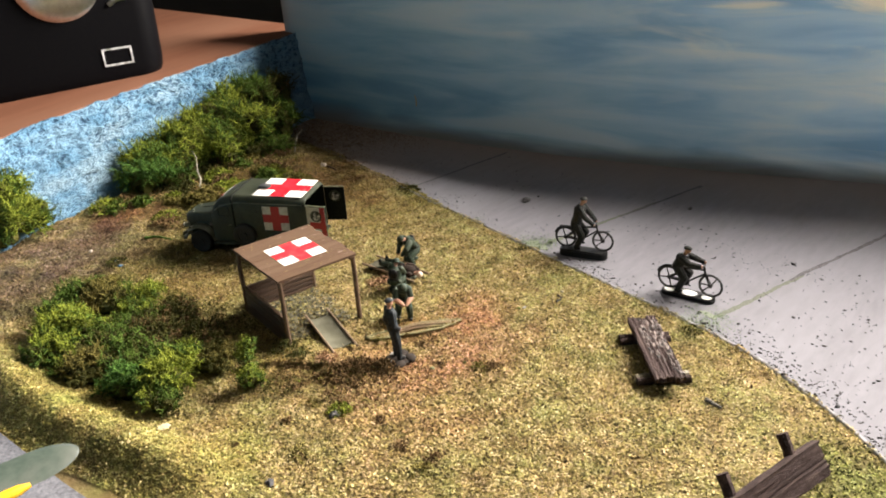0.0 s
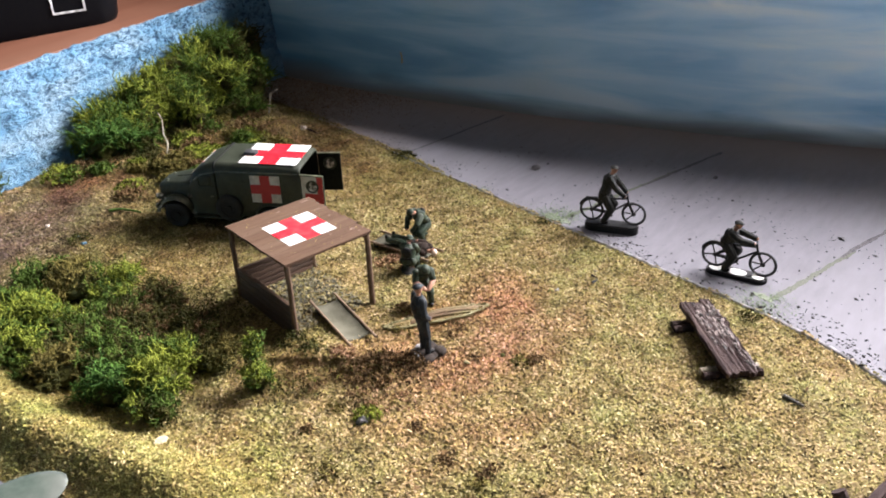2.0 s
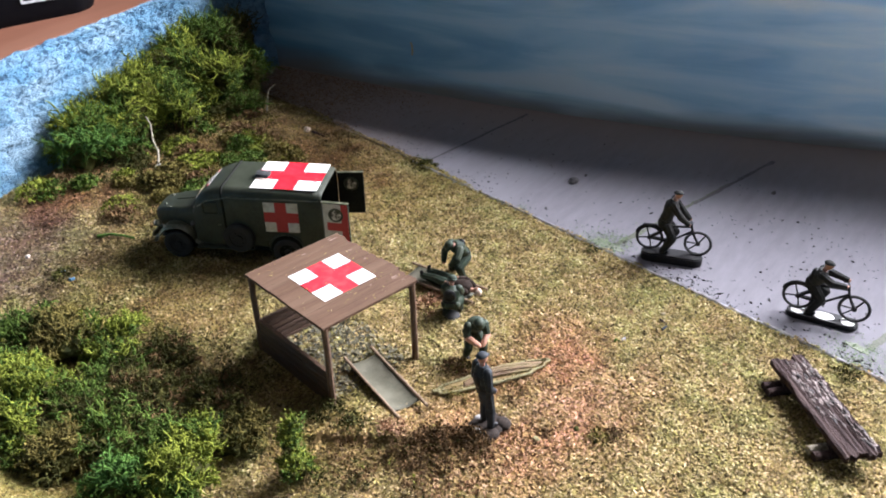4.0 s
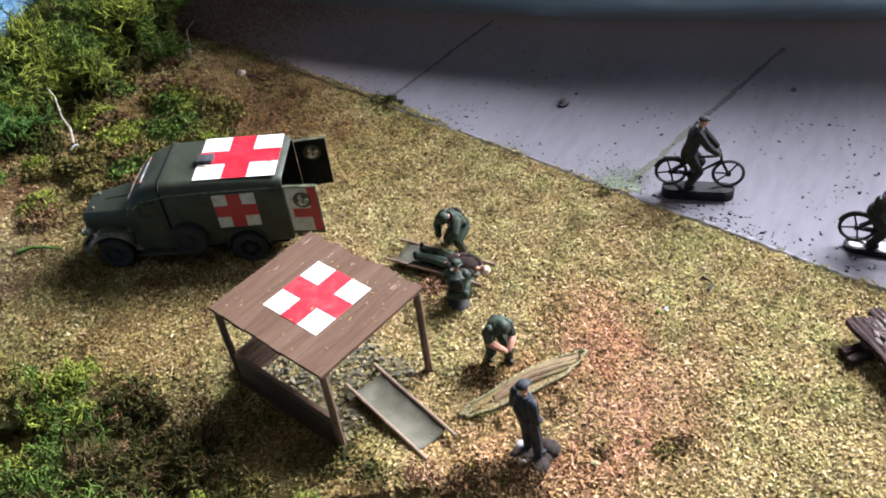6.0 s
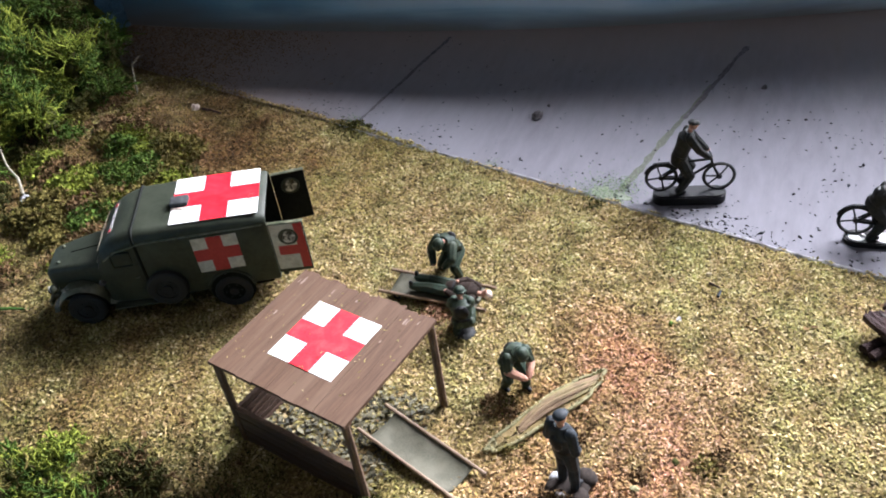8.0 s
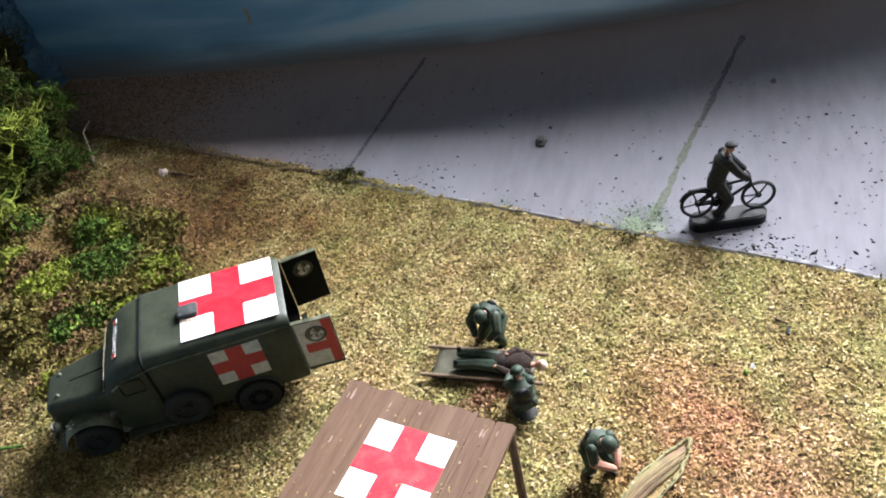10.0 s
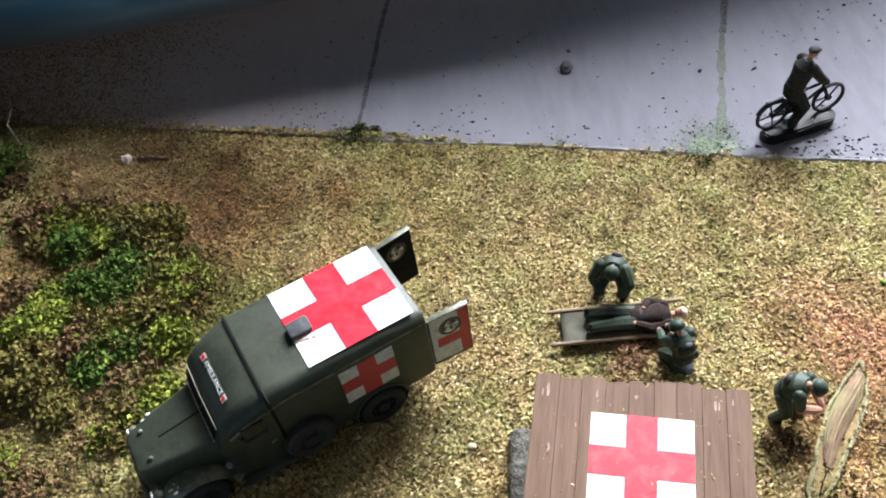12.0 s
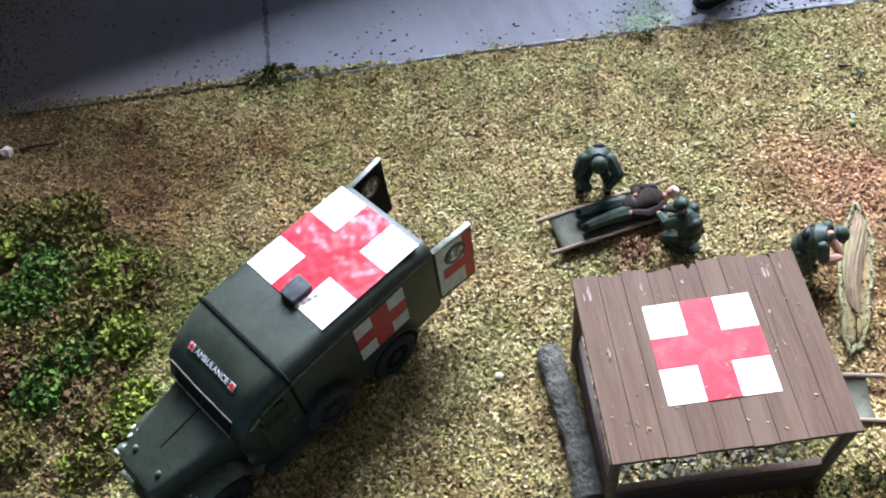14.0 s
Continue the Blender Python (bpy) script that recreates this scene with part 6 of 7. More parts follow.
M_BARKPALE = mat("torn_bark", (0.07, 0.035, 0.02), (0.3, 0.18, 0.115), 0.7, 0.8, 0.7, stretch=(0.4, 1.6, 1.6), coarse=0.2, tint=(0.16, 0.07, 0.045), depth=0.0005)
bark_piece()
twig("pale dry leaf stalk in the moss", [(-136, 84, 3.5), (-132, 84.5, 4.4), (-127, 85.5, 4.0)], 0.9)
twig("dark green stalk lying beside the moss", [(-150, -3.5, 1.0), (-146, -0.5, 1.6), (-141, 1.5, 1.5), (-135, 3.2, 1.0)], 0.7, M_LICHEN[3])
stone("small green chip on the straw ground", 55.2, -2.2, 0.8, M_LICHEN[2], 21)
stone("yellow-green chip on the straw ground", 47.9, -11.5, 0.8, M_RIM, 22)
stone("yellow-green chip on the straw ground", 48.1, 40.8, 0.8, M_LICHEN[1], 23)
stone("small white chip on the straw ground", 49.6, 43.0, 0.7, M_CARD, 24)
twig("small blue-grey stalk on the straw ground", [(58.2, 53.0, 0.9), (58.8, 55.6, 1.1)], 0.5, M_FIGBLUE)
twig("small grey stick on the straw ground", [(134, 24.5, 0.9), (140, 23, 1.0)], 0.8, M_TARP)
twig("small dark stick near the road", [(55.5, 58, 0.9), (58.5, 56.5, 1.0)], 0.35, M_BENCH)


# ---- things at the near edge ----
def make_pot():
    pt = thing("paint_pot", "small grey-green pot with a worn off-white domed lid", "pot", at_mm(71, -97.5, zat(71, -97.5) - 0.5))
    prof = [(5.6, 0), (6.3, 1.5), (6.1, 5.5), (5.2, 8.4)]
    bm = bmesh.new()
    tube(bm, [(0, 0, z) for _, z in prof], [r for r, _ in prof], 28)
    part("body", bm, M_POTGREEN, pt)
    bm = bmesh.new()
    tube(bm, [(0, 0, z) for z in (8.2, 8.9, 10.2, 11.2, 11.7)], [5.2, 5.3, 4.5, 3.0, 1.3], 28)
    ring(bm, (0, 0, 11.5), (0, 0, 1), 1.5, 0.25, 20, 5)
    part("lid", bm, M_STONEWHITE, pt, "worn white domed lid")


M_STONEWHITE = mat("chalky_white", (0.16, 0.165, 0.145), (0.36, 0.36, 0.33), 0.7, 0.85, 0.5)
make_pot()


def make_aeroplane():
    ap = thing("model_aeroplane", "grey-green model aeroplane with a yellow tip parked on the grey yard", "toy aeroplane", at_mm(5.3, -147.0, 18.6, 0, 0, 78))
    # rounded wing panel: outline along x, thick in the middle
    n_ = 18
    secs = []
    for k in range(n_):
        t = 1 - (1 - k / (n_ - 1)) ** 2
        x = -60 + 86 * t
        half = 6.8 * math.sqrt(max(0.0, 1 - max(0, (t - 0.85) / 0.15) ** 2)) + 0.1
        th = 1.5 * (1 - 0.6 * t) + 0.1
        secs.append([(x, half, 0), (x, half * 0.5, th * 0.9), (x, -half * 0.4, th), (x, -half, 0.1), (x, -half * 0.4, -th * 0.5), (x, half * 0.5, -th * 0.5)])
    bm = bmesh.new()
    loft(bm, secs)
    bmesh.ops.recalc_face_normals(bm, faces=bm.faces)
    part("wing", bm, M_WINGGREEN, ap, "rounded grey-green wing", at_mm(0, 0, 2, 8, 0, 0))
    bm = bmesh.new()
    tube(bm, [(-62, 0, 2), (-62, -20, 2), (-62, -52, 1), (-62, -70, 1)], [7.5, 8.5, 7.5, 3.0], 18)
    part("fuselage", bm, M_WINGGREEN, ap)
    bm = bmesh.new()
    tube(bm, [(0, -7.8, 2.0), (4, -7.7, 2.0), (8, -7.5, 2.0), (11, -7.3, 2.0)], [1.7, 1.7, 1.5, 0.7], 12)
    part("float_tip", bm, M_YELLOW, ap, "bright yellow rounded tip")
    bm = bmesh.new()
    tube(bm, [(-26, -6.5, 1.6), (-12, -7.6, 1.9), (0, -7.8, 2.0)], [2.1, 2.0, 1.8], 12)
    part("float_body", bm, M_RED_DULL, ap, "dull red section")
    for x, y in ((-34, 3), (-72, 3), (-62, -60)):
        bm = bmesh.new()
        tube(bm, [(x, y, 1), (x, y, -14)], 0.6, 6)
        disc(bm, (x, y, -14.7), (0, 1, 0), 2.0, 1.2, 14)
        part("wheel", bm, M_BLACK, ap)


make_aeroplane()


# ---- the black device on the wooden board ----
def make_device():
    dv = thing("black_device", "glossy black rounded electronic device standing on the orange board", "device", at_mm(-264, 37, 52.6, 0, 0, 69))
    # local x runs along the front face, y goes back
    bm = bmesh.new()
    outline = []
    for cx, cy, a0 in ((40, 104, 0), (-112, 104, 90), (-112, 14, 180), (40, 14, 270)):
        for k in range(7):
            t = radians(a0 + 15 * k)
            outline.append((cx + 14 * math.cos(t), cy + 14 * math.sin(t)))
    secs = []
    for z, s in ((0, 0.955), (2, 0.975), (6, 0.992), (12, 1.0), (40, 1.005), (70, 1.0), (82, 0.985), (88, 0.95)):
        secs.append([(-36 + (x + 36) * s, 59 + (y - 59) * s, z) for x, y in outline])
    loft(bm, secs)
    bmesh.ops.recalc_face_normals(bm, faces=bm.faces)
    part("body", bm, M_PLASTIC, dv)
    bm = bmesh.new()
    for sx, sz, cx, cz in ((17, 1.1, 0, 4.6), (17, 1.1, 0, -4.6), (1.1, 9.2, 8, 0), (1.1, 9.2, -8, 0)):
        box(bm, sx, 0.5, sz, Matrix.Translation((26 + cx, -0.4, 16.5 + cz)), 0.1)
    part("label_frame", bm, M_CARD, dv, "thin white rectangular outline")
    bm = bmesh.new()
    tube(bm, [(0, 4, 0), (0, -1, 0), (0, -3.4, 0), (0, -4.4, 0)], [24, 24, 21, 11], 40)
    part("dial", bm, M_SILVER, dv, "large round silver dial", at_mm(2, 0, 64))
    # silver sliver standing in for a glint on the casing
    bm = bmesh.new()
    tube(bm, [(27, -0.4, 46), (32, -0.6, 49), (38, -0.4, 48)], [1.4, 1.8, 0.8], 8)
    part("glint_shape", bm, M_SILVER, dv)
    return dv


make_device()
bm = bmesh.new()
tube(bm, [(-315, 168, 54), (-305, 178, 55.0), (-285, 186, 55.2), (-262, 194, 54.2)], [1.6, 1.8, 1.7, 0.8], 8)
tagged(part("white_cable", bm, M_STONEWHITE, m=at_mm(0, -12, 0)), "pale thin cable lying on the orange board", "cable")

# ---- lichen shrubs and moss ----
M_GREENFLOCK = mat("green_flock", (0.05, 0.085, 0.035), (0.17, 0.24, 0.11), 0.4, 0.9, 0.0, island=0.7)

def strands(rs, base, way, length, r0, segs=5, curl=0.5, droop=0.0):
    """Curly three-sided strands: arrays of verts and quads."""
    n_ = len(base)
    way = way / np.linalg.norm(way, axis=1, keepdims=True)
    axis = rs.randn(n_, 3)
    axis /= np.linalg.norm(axis, axis=1, keepdims=True)
    p, d = base.copy(), way.copy()
    rings = []
    turn = curl * rs.uniform(0.3, 1.0, n_) * rs.choice([-1, 1], n_)
    for s in range(segs + 1):
        a = np.cross(d, axis)
        a /= np.linalg.norm(a, axis=1, keepdims=True) + 1e-9
        b = np.cross(d, a)
        r = r0 * (1 - 0.6 * (s / segs) ** 1.5)
        rings.append(np.stack([p + r[:, None] * (math.cos(t) * a + math.sin(t) * b) for t in (0, 2.094, 4.189)], 1))
        p = p + d * (length / segs)[:, None]
        c, sn = np.cos(turn)[:, None], np.sin(turn)[:, None]
        d = d * c + np.cross(axis, d) * sn + axis * (axis * d).sum(1, keepdims=True) * (1 - c) + rs.randn(n_, 3) * 0.09 + np.array([0, 0, -droop])
        d /= np.linalg.norm(d, axis=1, keepdims=True)
    v = np.stack(rings, 1).reshape(-1, 3)
    k = (segs + 1) * 3
    f = []
    for s in range(segs):
        for j in range(3):
            f.append([s * 3 + j, s * 3 + (j + 1) % 3, s * 3 + 3 + (j + 1) % 3, s * 3 + 3 + j])
    f = np.array(f)
    return v, (f[None] + (np.arange(n_) * k)[:, None, None]).reshape(-1, 4), len(f)


def crumbs_at(rs, pts, size):
    """Small ragged four-cornered leaf crumbs at points, every way up."""
    n_ = len(pts)
    d, e = rs.randn(n_, 3), rs.randn(n_, 3)
    d /= np.linalg.norm(d, axis=1, keepdims=True)
    e -= d * (d * e).sum(1, keepdims=True)
    e /= np.linalg.norm(e, axis=1, keepdims=True)
    a = rs.uniform(*size, n_)[:, None]
    b = a * rs.uniform(0.35, 0.8, n_)[:, None]
    bend = np.cross(d, e) * a * rs.uniform(-0.3, 0.3, (n_, 1))
    v = np.stack([pts - d * a, pts - e * b + bend, pts + d * a, pts + e * b + bend], 1).reshape(-1, 3)
    return v, np.arange(4 * n_).reshape(-1, 4)


def clump(name, centre, radii, count, material, parent, seed, length=(5.0, 9.5), r0=(0.3, 0.58), curl=1.15, up=0.25, forks=(6, 9), fuzz=1, bunch=14):
    """A loose tuft of curled, forked strands that grow from several small knots inside an ellipsoid."""
    rs = np.random.RandomState(seed)
    kn = max(4, int(radii[0] * radii[1] / bunch))
    k = rs.randn(kn, 3)
    k /= np.linalg.norm(k, axis=1, keepdims=True)
    k[:, 2] = np.abs(k[:, 2]) * 0.95 - 0.12
    knots = np.array(centre) + k * np.array(radii) * rs.uniform(0.35, 0.85, (kn, 1))
    pick = rs.randint(0, kn, count)
    u = rs.randn(count, 3)
    u[:, 2] = np.abs(u[:, 2]) * 0.9 - 0.2
    u /= np.linalg.norm(u, axis=1, keepdims=True)
    size = np.array(radii) * 0.27
    base = knots[pick] + u * size * rs.uniform(0.25, 1.0, (count, 1))
    base[:, 2] = np.maximum(base[:, 2], 0.6)
    way = 0.55 * u + k[pick] * 0.55 + rs.randn(count, 3) * 0.75 + np.array([0, 0, up])
    ln = rs.uniform(*length, count) * min(1.0, 0.45 + min(radii) / 14)
    v1, f1, _ = strands(rs, base, way, ln, rs.uniform(*r0, count), curl=curl)
    out, faces, off = [v1], [f1], len(v1)
    mid = v1.reshape(count, -1, 3)
    for lvl in forks:
        tip = mid[:, lvl:lvl + 3].mean(1)
        v2, f2, _ = strands(rs, tip, way + rs.randn(count, 3) * 1.0, ln * 0.5, rs.uniform(*r0, count) * 0.75, segs=3, curl=curl)
        out.append(v2), faces.append(f2 + off)
        off += len(v2)
        ends = v2.reshape(count, -1, 3)
        for q in range(fuzz):
            v3, f3 = crumbs_at(rs, ends[:, -3 - 3 * (q % 2)] + rs.randn(count, 3) * (0.35 if fuzz == 1 else 0.55), (0.4, 1.0) if fuzz == 1 else (0.22, 0.55))
            out.append(v3), faces.append(f3 + off)
            off += len(v3)
    return raw(name, np.concatenate(out), np.concatenate(faces), material, smooth=True, parent=parent)


# dark core closes the gaps, its colour painting shade inside the shrub
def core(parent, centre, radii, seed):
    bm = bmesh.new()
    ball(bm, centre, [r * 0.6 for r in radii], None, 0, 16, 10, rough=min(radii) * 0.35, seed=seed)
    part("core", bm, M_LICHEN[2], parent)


def shrub(label, lumps, seed, density=1.0, category="shrub", group="lichen shrubs", **fronds):
    """lumps: (x, y, z, rx, ry, rz, material index)"""
    sb = thing("shrub", label, category, None, group)
    rg = random.Random(seed)
    more = []
    for x, y, z, a, b, c, k in lumps:
        for _ in range(2):
            t, f = rg.uniform(0, 6.28), rg.uniform(0.42, 0.62)
            more.append((x + a * 0.8 * math.cos(t), y + b * 0.8 * math.sin(t), max(2.0, z + c * rg.uniform(-0.35, 0.45)), a * f, b * f, c * f, rg.choice((k, k, {0: 1, 1: 0, 2: 5, 3: 1, 4: 5, 5: 0}[k]))))
    for i, (x, y, z, a, b, c, k) in enumerate(lumps + more):
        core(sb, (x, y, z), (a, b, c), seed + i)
        n_ = int(density * 1.0 * (a * b + b * c + a * c))
        clump("foliage", (x, y, z), (a, b, c), int(n_ * 0.48), M_LICHEN[k], sb, seed * 50 + i, **fronds)
        # lower tufts mostly a darker colour, painting shade below the outer ones
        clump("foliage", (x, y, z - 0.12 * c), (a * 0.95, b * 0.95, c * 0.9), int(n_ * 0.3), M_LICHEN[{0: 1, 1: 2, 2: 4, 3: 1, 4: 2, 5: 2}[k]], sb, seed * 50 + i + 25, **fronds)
    return sb


shrub("large yellow-green lichen shrub against the rough blue wall", [
    (-207, 34, 9, 14, 14, 13, 3), (-214, 44, 14, 11, 15, 13, 0), (-204, 60, 13, 15, 16, 15, 0), (-216, 74, 21, 12, 16, 15, 0), (-203, 84, 16, 17, 17, 18, 1),
    (-218, 100, 28, 14, 17, 16, 0), (-205, 108, 18, 17, 18, 19, 1), (-219, 124, 31, 14, 16, 15, 1), (-204, 130, 15, 17, 17, 18, 1), (-222, 148, 24, 12, 16, 18, 2), (-196, 70, 5, 12, 14, 8, 2), (-192, 112, 6, 12, 16, 9, 1)], 1, 0.42, length=(6.0, 12.0), r0=(0.3, 0.56), curl=0.9, forks=(3, 6, 9, 12), fuzz=2, bunch=22)
shrub("bright yellow-green lichen shrub beside the blue wall", [(-206, -44, 22, 14, 13, 17, 0), (-208, -36, 10, 12, 11, 11, 0), (-214, -58, 17, 13, 15, 16, 0), (-203, -56, 8, 12, 12, 10, 1)], 2, 0.5, length=(6.0, 11.0), r0=(0.3, 0.56), curl=0.9, forks=(3, 6, 9, 12), fuzz=2, bunch=18)
shrub("low mixed green and olive lichen shrub along the bank", [
    (-95, -56, 5.1, 14, 10, 7, 5), (-81, -48, 4.2, 10, 9, 6.2, 0), (-112, -60, 3.8, 11, 10, 6, 1), (-88, -77, 6, 12, 10, 7.8, 0), (-76, -90, 5.1, 11, 9, 7, 0),
    (-62, -72, 4.0, 14, 11, 6, 1), (-48, -58, 4.0, 15, 11, 6.2, 2), (-36, -47, 3.0, 12, 9, 5, 2), (-54, -88, 4.4, 13, 9, 6.2, 5), (-42, -74, 5.1, 13, 11, 7, 1), (-68, -58, 3.6, 12, 10, 5.6, 1),
    (-30, -87, 5.1, 8, 6, 6.6, 3), (-20, -74, 6, 11, 10, 7.6, 0), (-12, -83, 4.0, 8, 6.5, 4.6, 1), (-20, -57, 3.0, 11, 9, 4.6, 5), (-68, -40, 2.2, 11, 9, 4, 2)], 3, 0.85, length=(4.5, 8.5), r0=(0.24, 0.46), curl=1.2, forks=(3, 6, 9, 12), fuzz=2, bunch=10)
shrub("small upright yellow-green shrub beside the shelter", [(2, -56, 3, 3.8, 3.8, 4, 0), (3.5, -57.5, 7, 3.4, 3.4, 4.2, 0), (0.5, -55.5, 11.5, 2.7, 2.7, 3.9, 0), (0.3, -54.5, 16, 1.8, 1.8, 3.4, 0)], 4, 2.4, length=(3.0, 5.5), r0=(0.18, 0.34), curl=1.3, fuzz=3, bunch=5)


def moss(label, spots, seed, size, mats_, category="moss", over=-1.0):
    """Low crumbly clumps scattered as one cover."""
    rs = np.random.RandomState(seed)
    V, F, K, off = [], [], [], 0
    for x, y, r, n_, k in spots:
        t, q = rs.uniform(0, 2 * math.pi, n_), np.sqrt(rs.rand(n_))
        px, py = x + r * q * np.cos(t), y + r * q * np.sin(t)
        keep = py < road_edge(px) + over
        px, py, q = px[keep], py[keep], q[keep]
        lump = rs.uniform(0.45, 1.05) * r * np.sqrt(np.maximum(0, 1 - q * q)) * (0.8 + 0.9 * vnoise(px, py, 3.1))
        base = np.stack([px, py, height(px, py) + lump * size * 0.85 * (r < 9) - 0.2], -1)
        n2 = len(px)
        way = np.stack([rs.randn(n2), rs.randn(n2), np.abs(rs.randn(n2)) + 0.2], -1)
        some = rs.rand(n2) < 0.45
        v, f, c = strands(rs, base[some], way[some], rs.uniform(1.2, 2.8, some.sum()) * size, rs.uniform(0.2, 0.42, some.sum()) * size, segs=3, curl=1.0)
        V.append(v), F.append(f + off)
        own = np.where(rs.rand(n2) < 0.9, k, rs.choice([2, 4, 5, 5, 0, 2], n2))
        K.append(np.repeat(own[some], c))
        off += len(v)
        for rep in range(5):
            v, f = crumbs_at(rs, base + rs.randn(n2, 3) * np.array([1.1, 1.1, 0.55]) * size + np.array([0, 0, 0.5 * size]), (0.35 * size, 0.95 * size))
            V.append(v), F.append(f + off), K.append(own)
            off += len(v)
    ob = raw("moss", np.concatenate(V), np.concatenate(F), mats_, np.concatenate(K), smooth=True)
    return tagged(ob, label, category, kind="stuff")


def broken(spots, seed):
    """Break large spots into many small domed clumps of differing colour."""
    rg, outl = random.Random(seed), []
    for x, y, r, n_, k in spots:
        outl.append((x, y, r, int(n_ * 0.2), rg.choice((5, 2, 4))))
        m_ = max(2, int(r * r / 48))
        for _ in range(m_):
            t, q = rg.uniform(0, 6.28), math.sqrt(rg.random())
            rad = rg.uniform(3.2, 8.2)
            outl.append((x + r * q * math.cos(t), y + r * q * math.sin(t), rad, int(n_ * 1.15 / m_ * rad / 5.7), rg.choice((k, 5, 5, 0, 5, 4, 1))))
    return outl


moss("brown and olive mossy undergrowth between shrub and ambulance", broken([
    (-168, 78, 26, 900, 4), (-150, 72, 14, 700, 2), (-172, 52, 18, 800, 2), (-152, 46, 14, 750, 5), (-136, 54, 10, 420, 4), (-160, 28, 16, 300, 2), (-146, 38, 9, 420, 5), (-141, 52, 8, 300, 4), (-127, 52, 7, 240, 5), (-121, 63, 7, 180, 2), (-133, 36, 7, 260, 5), (-139, 20, 8, 110, 5), (-128, 74, 7, 160, 5),
    (-178, 105, 16, 700, 4), (-140, 84, 8, 330, 5), (-188, 32, 14, 700, 2), (-134, 70, 7, 260, 5), (-198, 10, 12, 200, 4), (-164, 62, 10, 500, 5), (-145, 60, 9, 350, 5), (-158, 92, 12, 350, 4)], 31) + [(-154 + 4 * q, 94 - 0.7 * q, 3.2, 260, 5) for q in range(5)] + [(-141, 87, 3.0, 220, 5)], 7, 1.0, M_LICHEN)
_rc = random.Random(77)
CLODS = [(_rc.uniform(14, 82), _rc.uniform(-78, 6), _rc.uniform(1.5, 4.5), 30, _rc.choice((4, 4, 5))) for _ in range(18)]
moss("reddish brown crumbly scatter round the toy figures", CLODS + [
    # dark clumps at (3, -35) and (-7, -34) paint the lip's shade
    (-13, 30, 9.2, 500, 6), (-14, 29, 4, 90, 6), (31, -25, 9.5, 380, 4), (34, -21, 5, 140, 4), (22, -35, 6, 110, 4), (43, -19, 9.2, 160, 6), (38, -38, 9.5, 200, 6), (24, -27, 6, 160, 4), (13, -30, 4, 70, 6), (3, -35, 5, 60, 2), (-7, -34, 5, 60, 2), (10, -44, 8, 50, 4), (12, 3, 4, 60, 4)], 8, 0.68, M_LICHEN)
moss("small green tufts at the road joints and on the straw", [
    (-78, 117, 3.2, 160, 2), (-83, 117.5, 2.6, 110, 2), (-73, 116, 2.6, 110, 2), (-78, 117.5, 9, 160, 2), (18, 88, 3, 30, 2), (112, 61, 4, 40, 2), (38, -48, 4, 160, 0), (30, -44, 4, 50, 4), (-136, -27, 5, 100, 2), (-62, -36, 14, 500, 2), (-40, -36, 12, 400, 2), (12, -50, 8, 50, 2), (-100, -30, 12, 200, 2), (90, -72, 4, 120, 3), (182, 14, 18, 400, 2)], 9, 0.6, M_LICHEN, over=6.0)

# ---- straw flock: tiny loose flakes over the whole ground ----
def flakes(name, label, n_, region, size, material, seed, keep, tip=0.5, lift=0.2):
    rs = np.random.RandomState(seed)
    x, y = rs.uniform(region[0], region[1], n_), rs.uniform(region[2], region[3], n_)
    ok = keep(x, y, rs)
    x, y = x[ok], y[ok]
    n_ = len(x)
    z = np.where(y < road_edge(x), height(x, y), 0.8) + np.abs(rs.randn(n_)) * lift + 0.35 * np.maximum(0, vnoise(x, y, 2.6))
    t = rs.uniform(0, 2 * math.pi, n_)
    ln, w = rs.uniform(*size[0], n_), rs.uniform(*size[1], n_)
    d = np.stack([np.cos(t), np.sin(t), rs.uniform(-tip, tip, n_)], -1) * ln[:, None] / 2
    s = np.stack([-np.sin(t), np.cos(t), rs.uniform(-tip, tip, n_) * 1.2], -1) * w[:, None] / 2
    p = np.stack([x, y, z], -1)
    bend = np.stack([0 * x, 0 * x, ln * rs.uniform(-0.05, 0.2, n_)], -1)
    k = rs.uniform(-0.5, 0.5, (n_, 1))
    v = np.stack([p - d + s * k, p - s + bend + d * k * 0.6, p + d - s * k, p + s + bend], 1).reshape(-1, 3)
    ob = raw(name, v, np.arange(4 * n_).reshape(-1, 4), material)
    return tagged(ob, label, "ground cover", kind="stuff")


def grassy(x, y, rs):
    e = road_edge(x) - y
    wobble = 2.0 * vnoise(x, y * 0, 6.0) + 1.2 * vnoise(x, y, 2.0) - 0.3
    yr, hr = ridge(x)
    near = (y > yr - 15) | (x > 55)
    return (e > 0.2 + wobble - 2.4 * np.clip((-35 - x) / 45, 0, 1)) & near & (x > left_line(y) + 1) & (y > -190)


flakes("straw_flock", "loose straw-coloured flock glued over the middle ground", 360000, (-150, 140, -95, 128), ((0.7, 1.6), (0.32, 0.68)), M_FLOCK, 5, grassy, 0.6, 0.22)
flakes("straw_chips", "larger straw chips standing up from the flock", 36000, (-150, 140, -95, 128), ((1.0, 2.0), (0.4, 0.8)), M_FLOCK, 25, grassy, 0.85, 0.3)
flakes("straw_flock", "loose straw-coloured flock glued over the outer ground", 420000, (-222, 235, -190, 140), ((0.75, 1.7), (0.34, 0.75)), M_FLOCK, 6, lambda x, y, rs: grassy(x, y, rs) & ((x < -150) | (x > 140) | (y < -95) | (y > 128)), 0.6, 0.22)
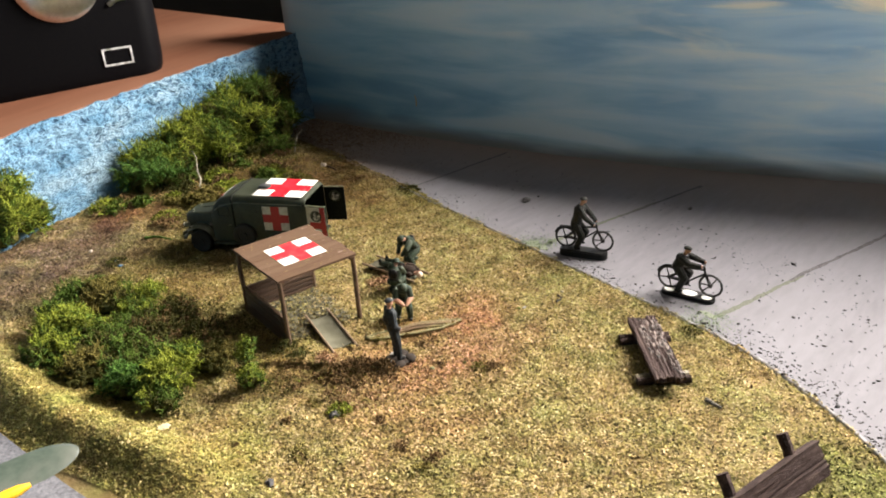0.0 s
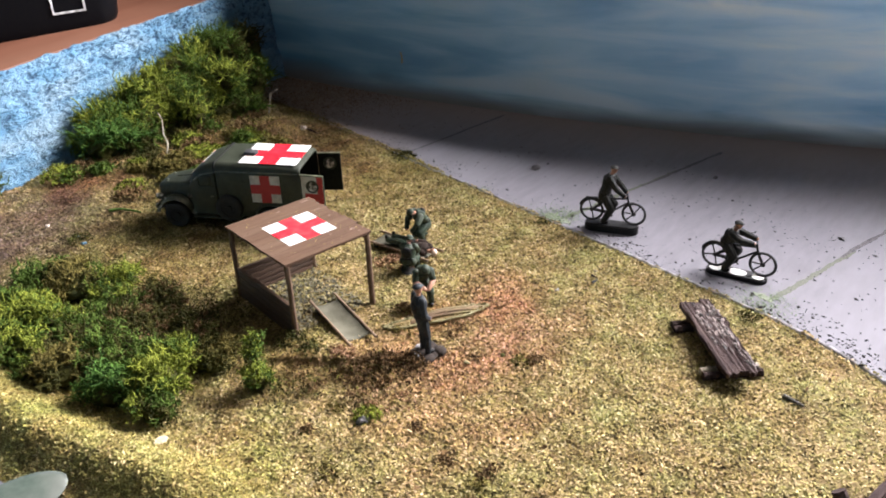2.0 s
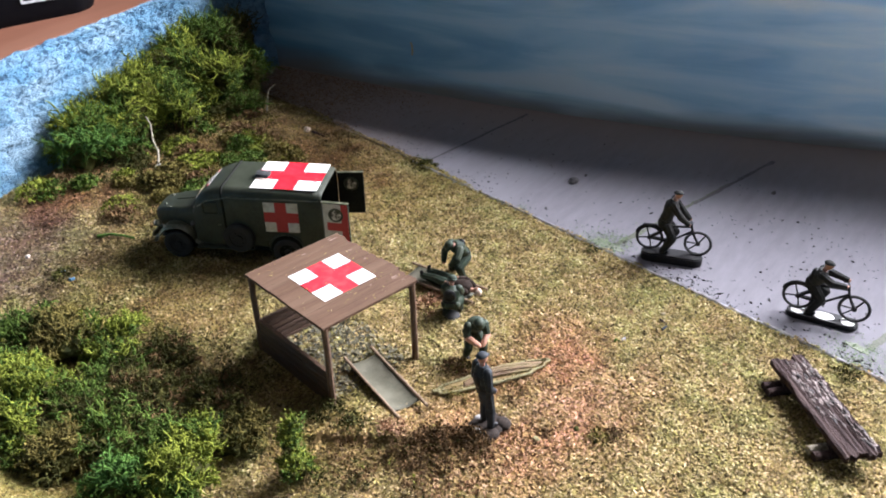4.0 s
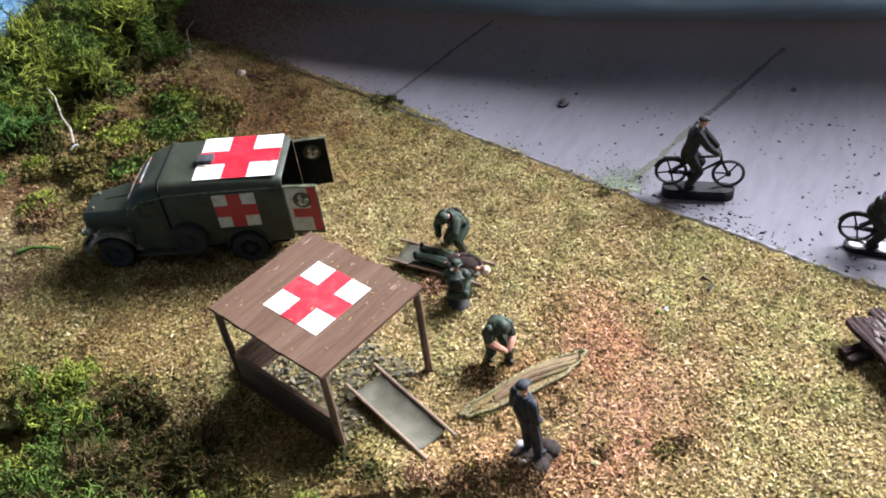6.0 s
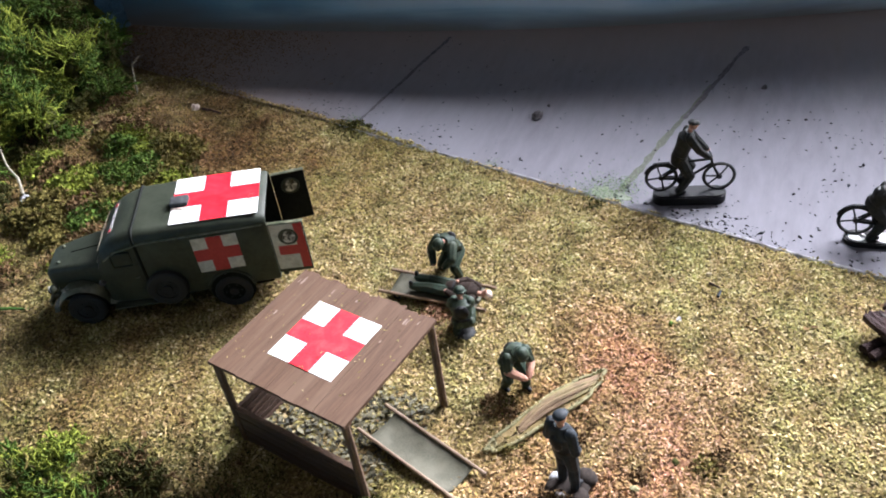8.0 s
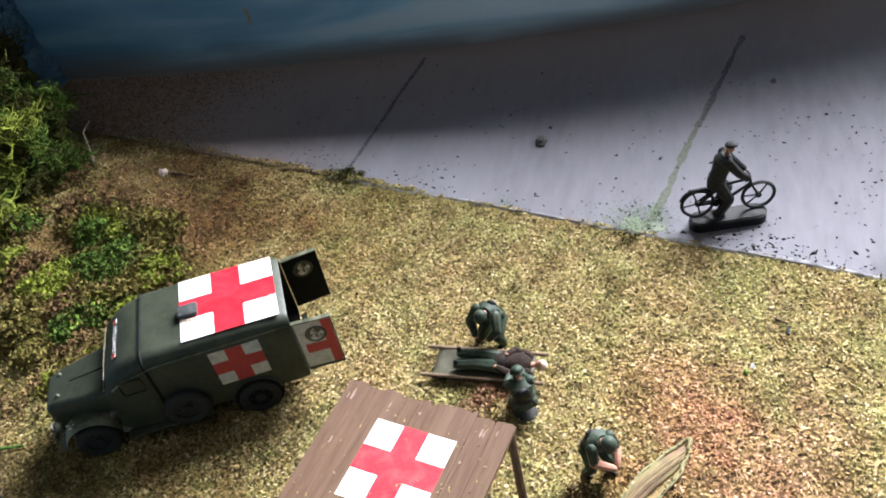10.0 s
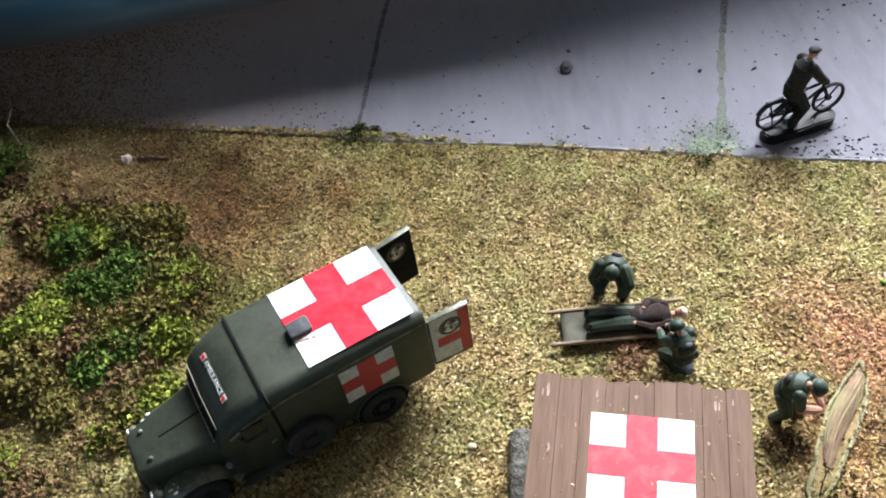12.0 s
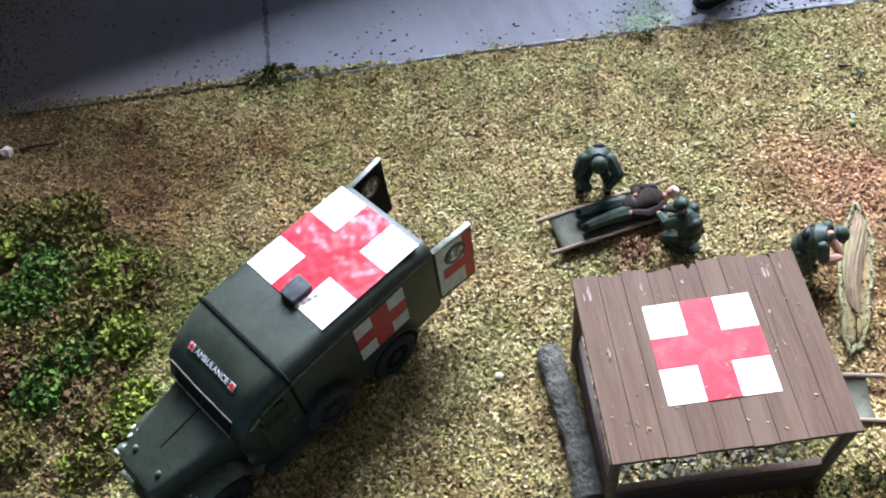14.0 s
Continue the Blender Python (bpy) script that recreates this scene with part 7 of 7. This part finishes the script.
def in_shelter(x, y, rs):
    c, s_ = math.cos(radians(-13.2)), math.sin(radians(-13.2))
    u, v = (x + 22.4) * c + (y + 10.2) * s_, -(x + 22.4) * s_ + (y + 10.2) * c
    return (np.abs(u) < 17.5 + rs.randn(len(x))) & (v > -15) & (v < 13 + 1.5 * rs.randn(len(x)))


flakes("gravel", "grey-olive stone chips strewn over the shelter floor", 5200, (-48, 4, -36, 16), ((1.0, 2.2), (0.7, 1.3)), M_GRAVEL, 41, in_shelter, 0.5, 0.45)
flakes("dark_crumbs", "sparse dark brown crumbs lying on the straw ground", 700, (-120, 170, -88, 100), ((1.0, 2.6), (0.7, 1.6)), M_LICHEN[4], 42, lambda x, y, rs: grassy(x, y, rs) & (vnoise(x, y, 23.0) + vnoise(x, y, 8.0) > 0.05), 0.6, 0.5)
flakes("bank_flock", "fine yellow-green flock over the low bank", 105000, (-215, 70, -122, -84), ((0.4, 1.0), (0.25, 0.5)), M_BANKFLOCK, 16, lambda x, y, rs: grassy(x, y, rs) & (y < ridge(x)[0] + 13 + 9 * vnoise(x, y, 14.0)) & (x < 50 + 40 * vnoise(x, y, 11.0)))


def around(spots):
    def keep(x, y, rs):
        ok = np.zeros(len(x), bool)
        for cx, cy, r in spots:
            ok |= (x - cx) ** 2 + (y - cy) ** 2 < (r * np.abs(rs.randn(len(x))) * 0.6) ** 2
        return ok & (y > road_edge(x) - 2)
    return keep


flakes("green_flock", "fine green flock spilt on the road at its joints", 130000, (-95, 130, 55, 128), ((0.3, 0.7), (0.2, 0.4)), M_GREENFLOCK, 7, around([(-80, 118, 5), (19, 92, 11), (25, 98, 6), (112, 69, 11), (116, 76, 4), (-20, 102, 3)]))

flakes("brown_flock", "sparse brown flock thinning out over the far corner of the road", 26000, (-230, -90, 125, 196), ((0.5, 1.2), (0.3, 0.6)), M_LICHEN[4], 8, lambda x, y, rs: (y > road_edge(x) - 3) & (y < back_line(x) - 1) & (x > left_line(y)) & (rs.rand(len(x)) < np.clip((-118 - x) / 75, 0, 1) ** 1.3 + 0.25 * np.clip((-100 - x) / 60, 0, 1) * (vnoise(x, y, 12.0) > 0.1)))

# dark crumbs on the road, thickest along its edge
def crumbs():
    rs = np.random.RandomState(12)
    n_ = 3600
    x = rs.uniform(-110, 230, n_)
    off = np.where(rs.rand(n_) < 0.45, np.abs(rs.randn(n_)) * 7 + 0.6, rs.uniform(1, 85, n_))
    y = road_edge(x) + off
    ok = (y < back_line(x) - 4) & (rs.rand(n_) < 0.35 + 0.65 * np.clip((x - 5) / 50, 0, 1)) & ((vnoise(x, y, 11.0) > 0.02) | (rs.rand(n_) < 0.2))
    x, y = x[ok], y[ok]
    n_ = len(x)
    r = rs.uniform(0.12, 0.38, n_) * np.where(rs.rand(n_) < 0.08, 2.0, 1.0)
    oct_ = np.array([(1, 0, 0), (-1, 0, 0), (0, 1, 0), (0, -1, 0), (0, 0, 0.6), (0, 0, -0.2)], float)
    jit = rs.uniform(0.6, 1.4, (n_, 6, 3))
    t = rs.uniform(0, 6.28, n_)
    st = 1 + rs.rand(n_) * 1.2
    v = oct_[None] * jit * r[:, None, None]
    v[:, :, 0] *= st[:, None]
    c, s = np.cos(t)[:, None], np.sin(t)[:, None]
    v = np.stack([v[:, :, 0] * c - v[:, :, 1] * s, v[:, :, 0] * s + v[:, :, 1] * c, v[:, :, 2]], -1) + np.stack([x, y, np.full(n_, 0.95)], -1)[:, None]
    f = np.array([(0, 2, 4), (2, 1, 4), (1, 3, 4), (3, 0, 4), (2, 0, 5), (1, 2, 5), (3, 1, 5), (0, 3, 5)])
    ob = raw("road_crumbs", v.reshape(-1, 3), (f[None] + (np.arange(n_) * 6)[:, None, None]).reshape(-1, 3), M_SPECK)
    tagged(ob, "dark crumbs scattered along the road edge", "debris", kind="stuff")


crumbs()
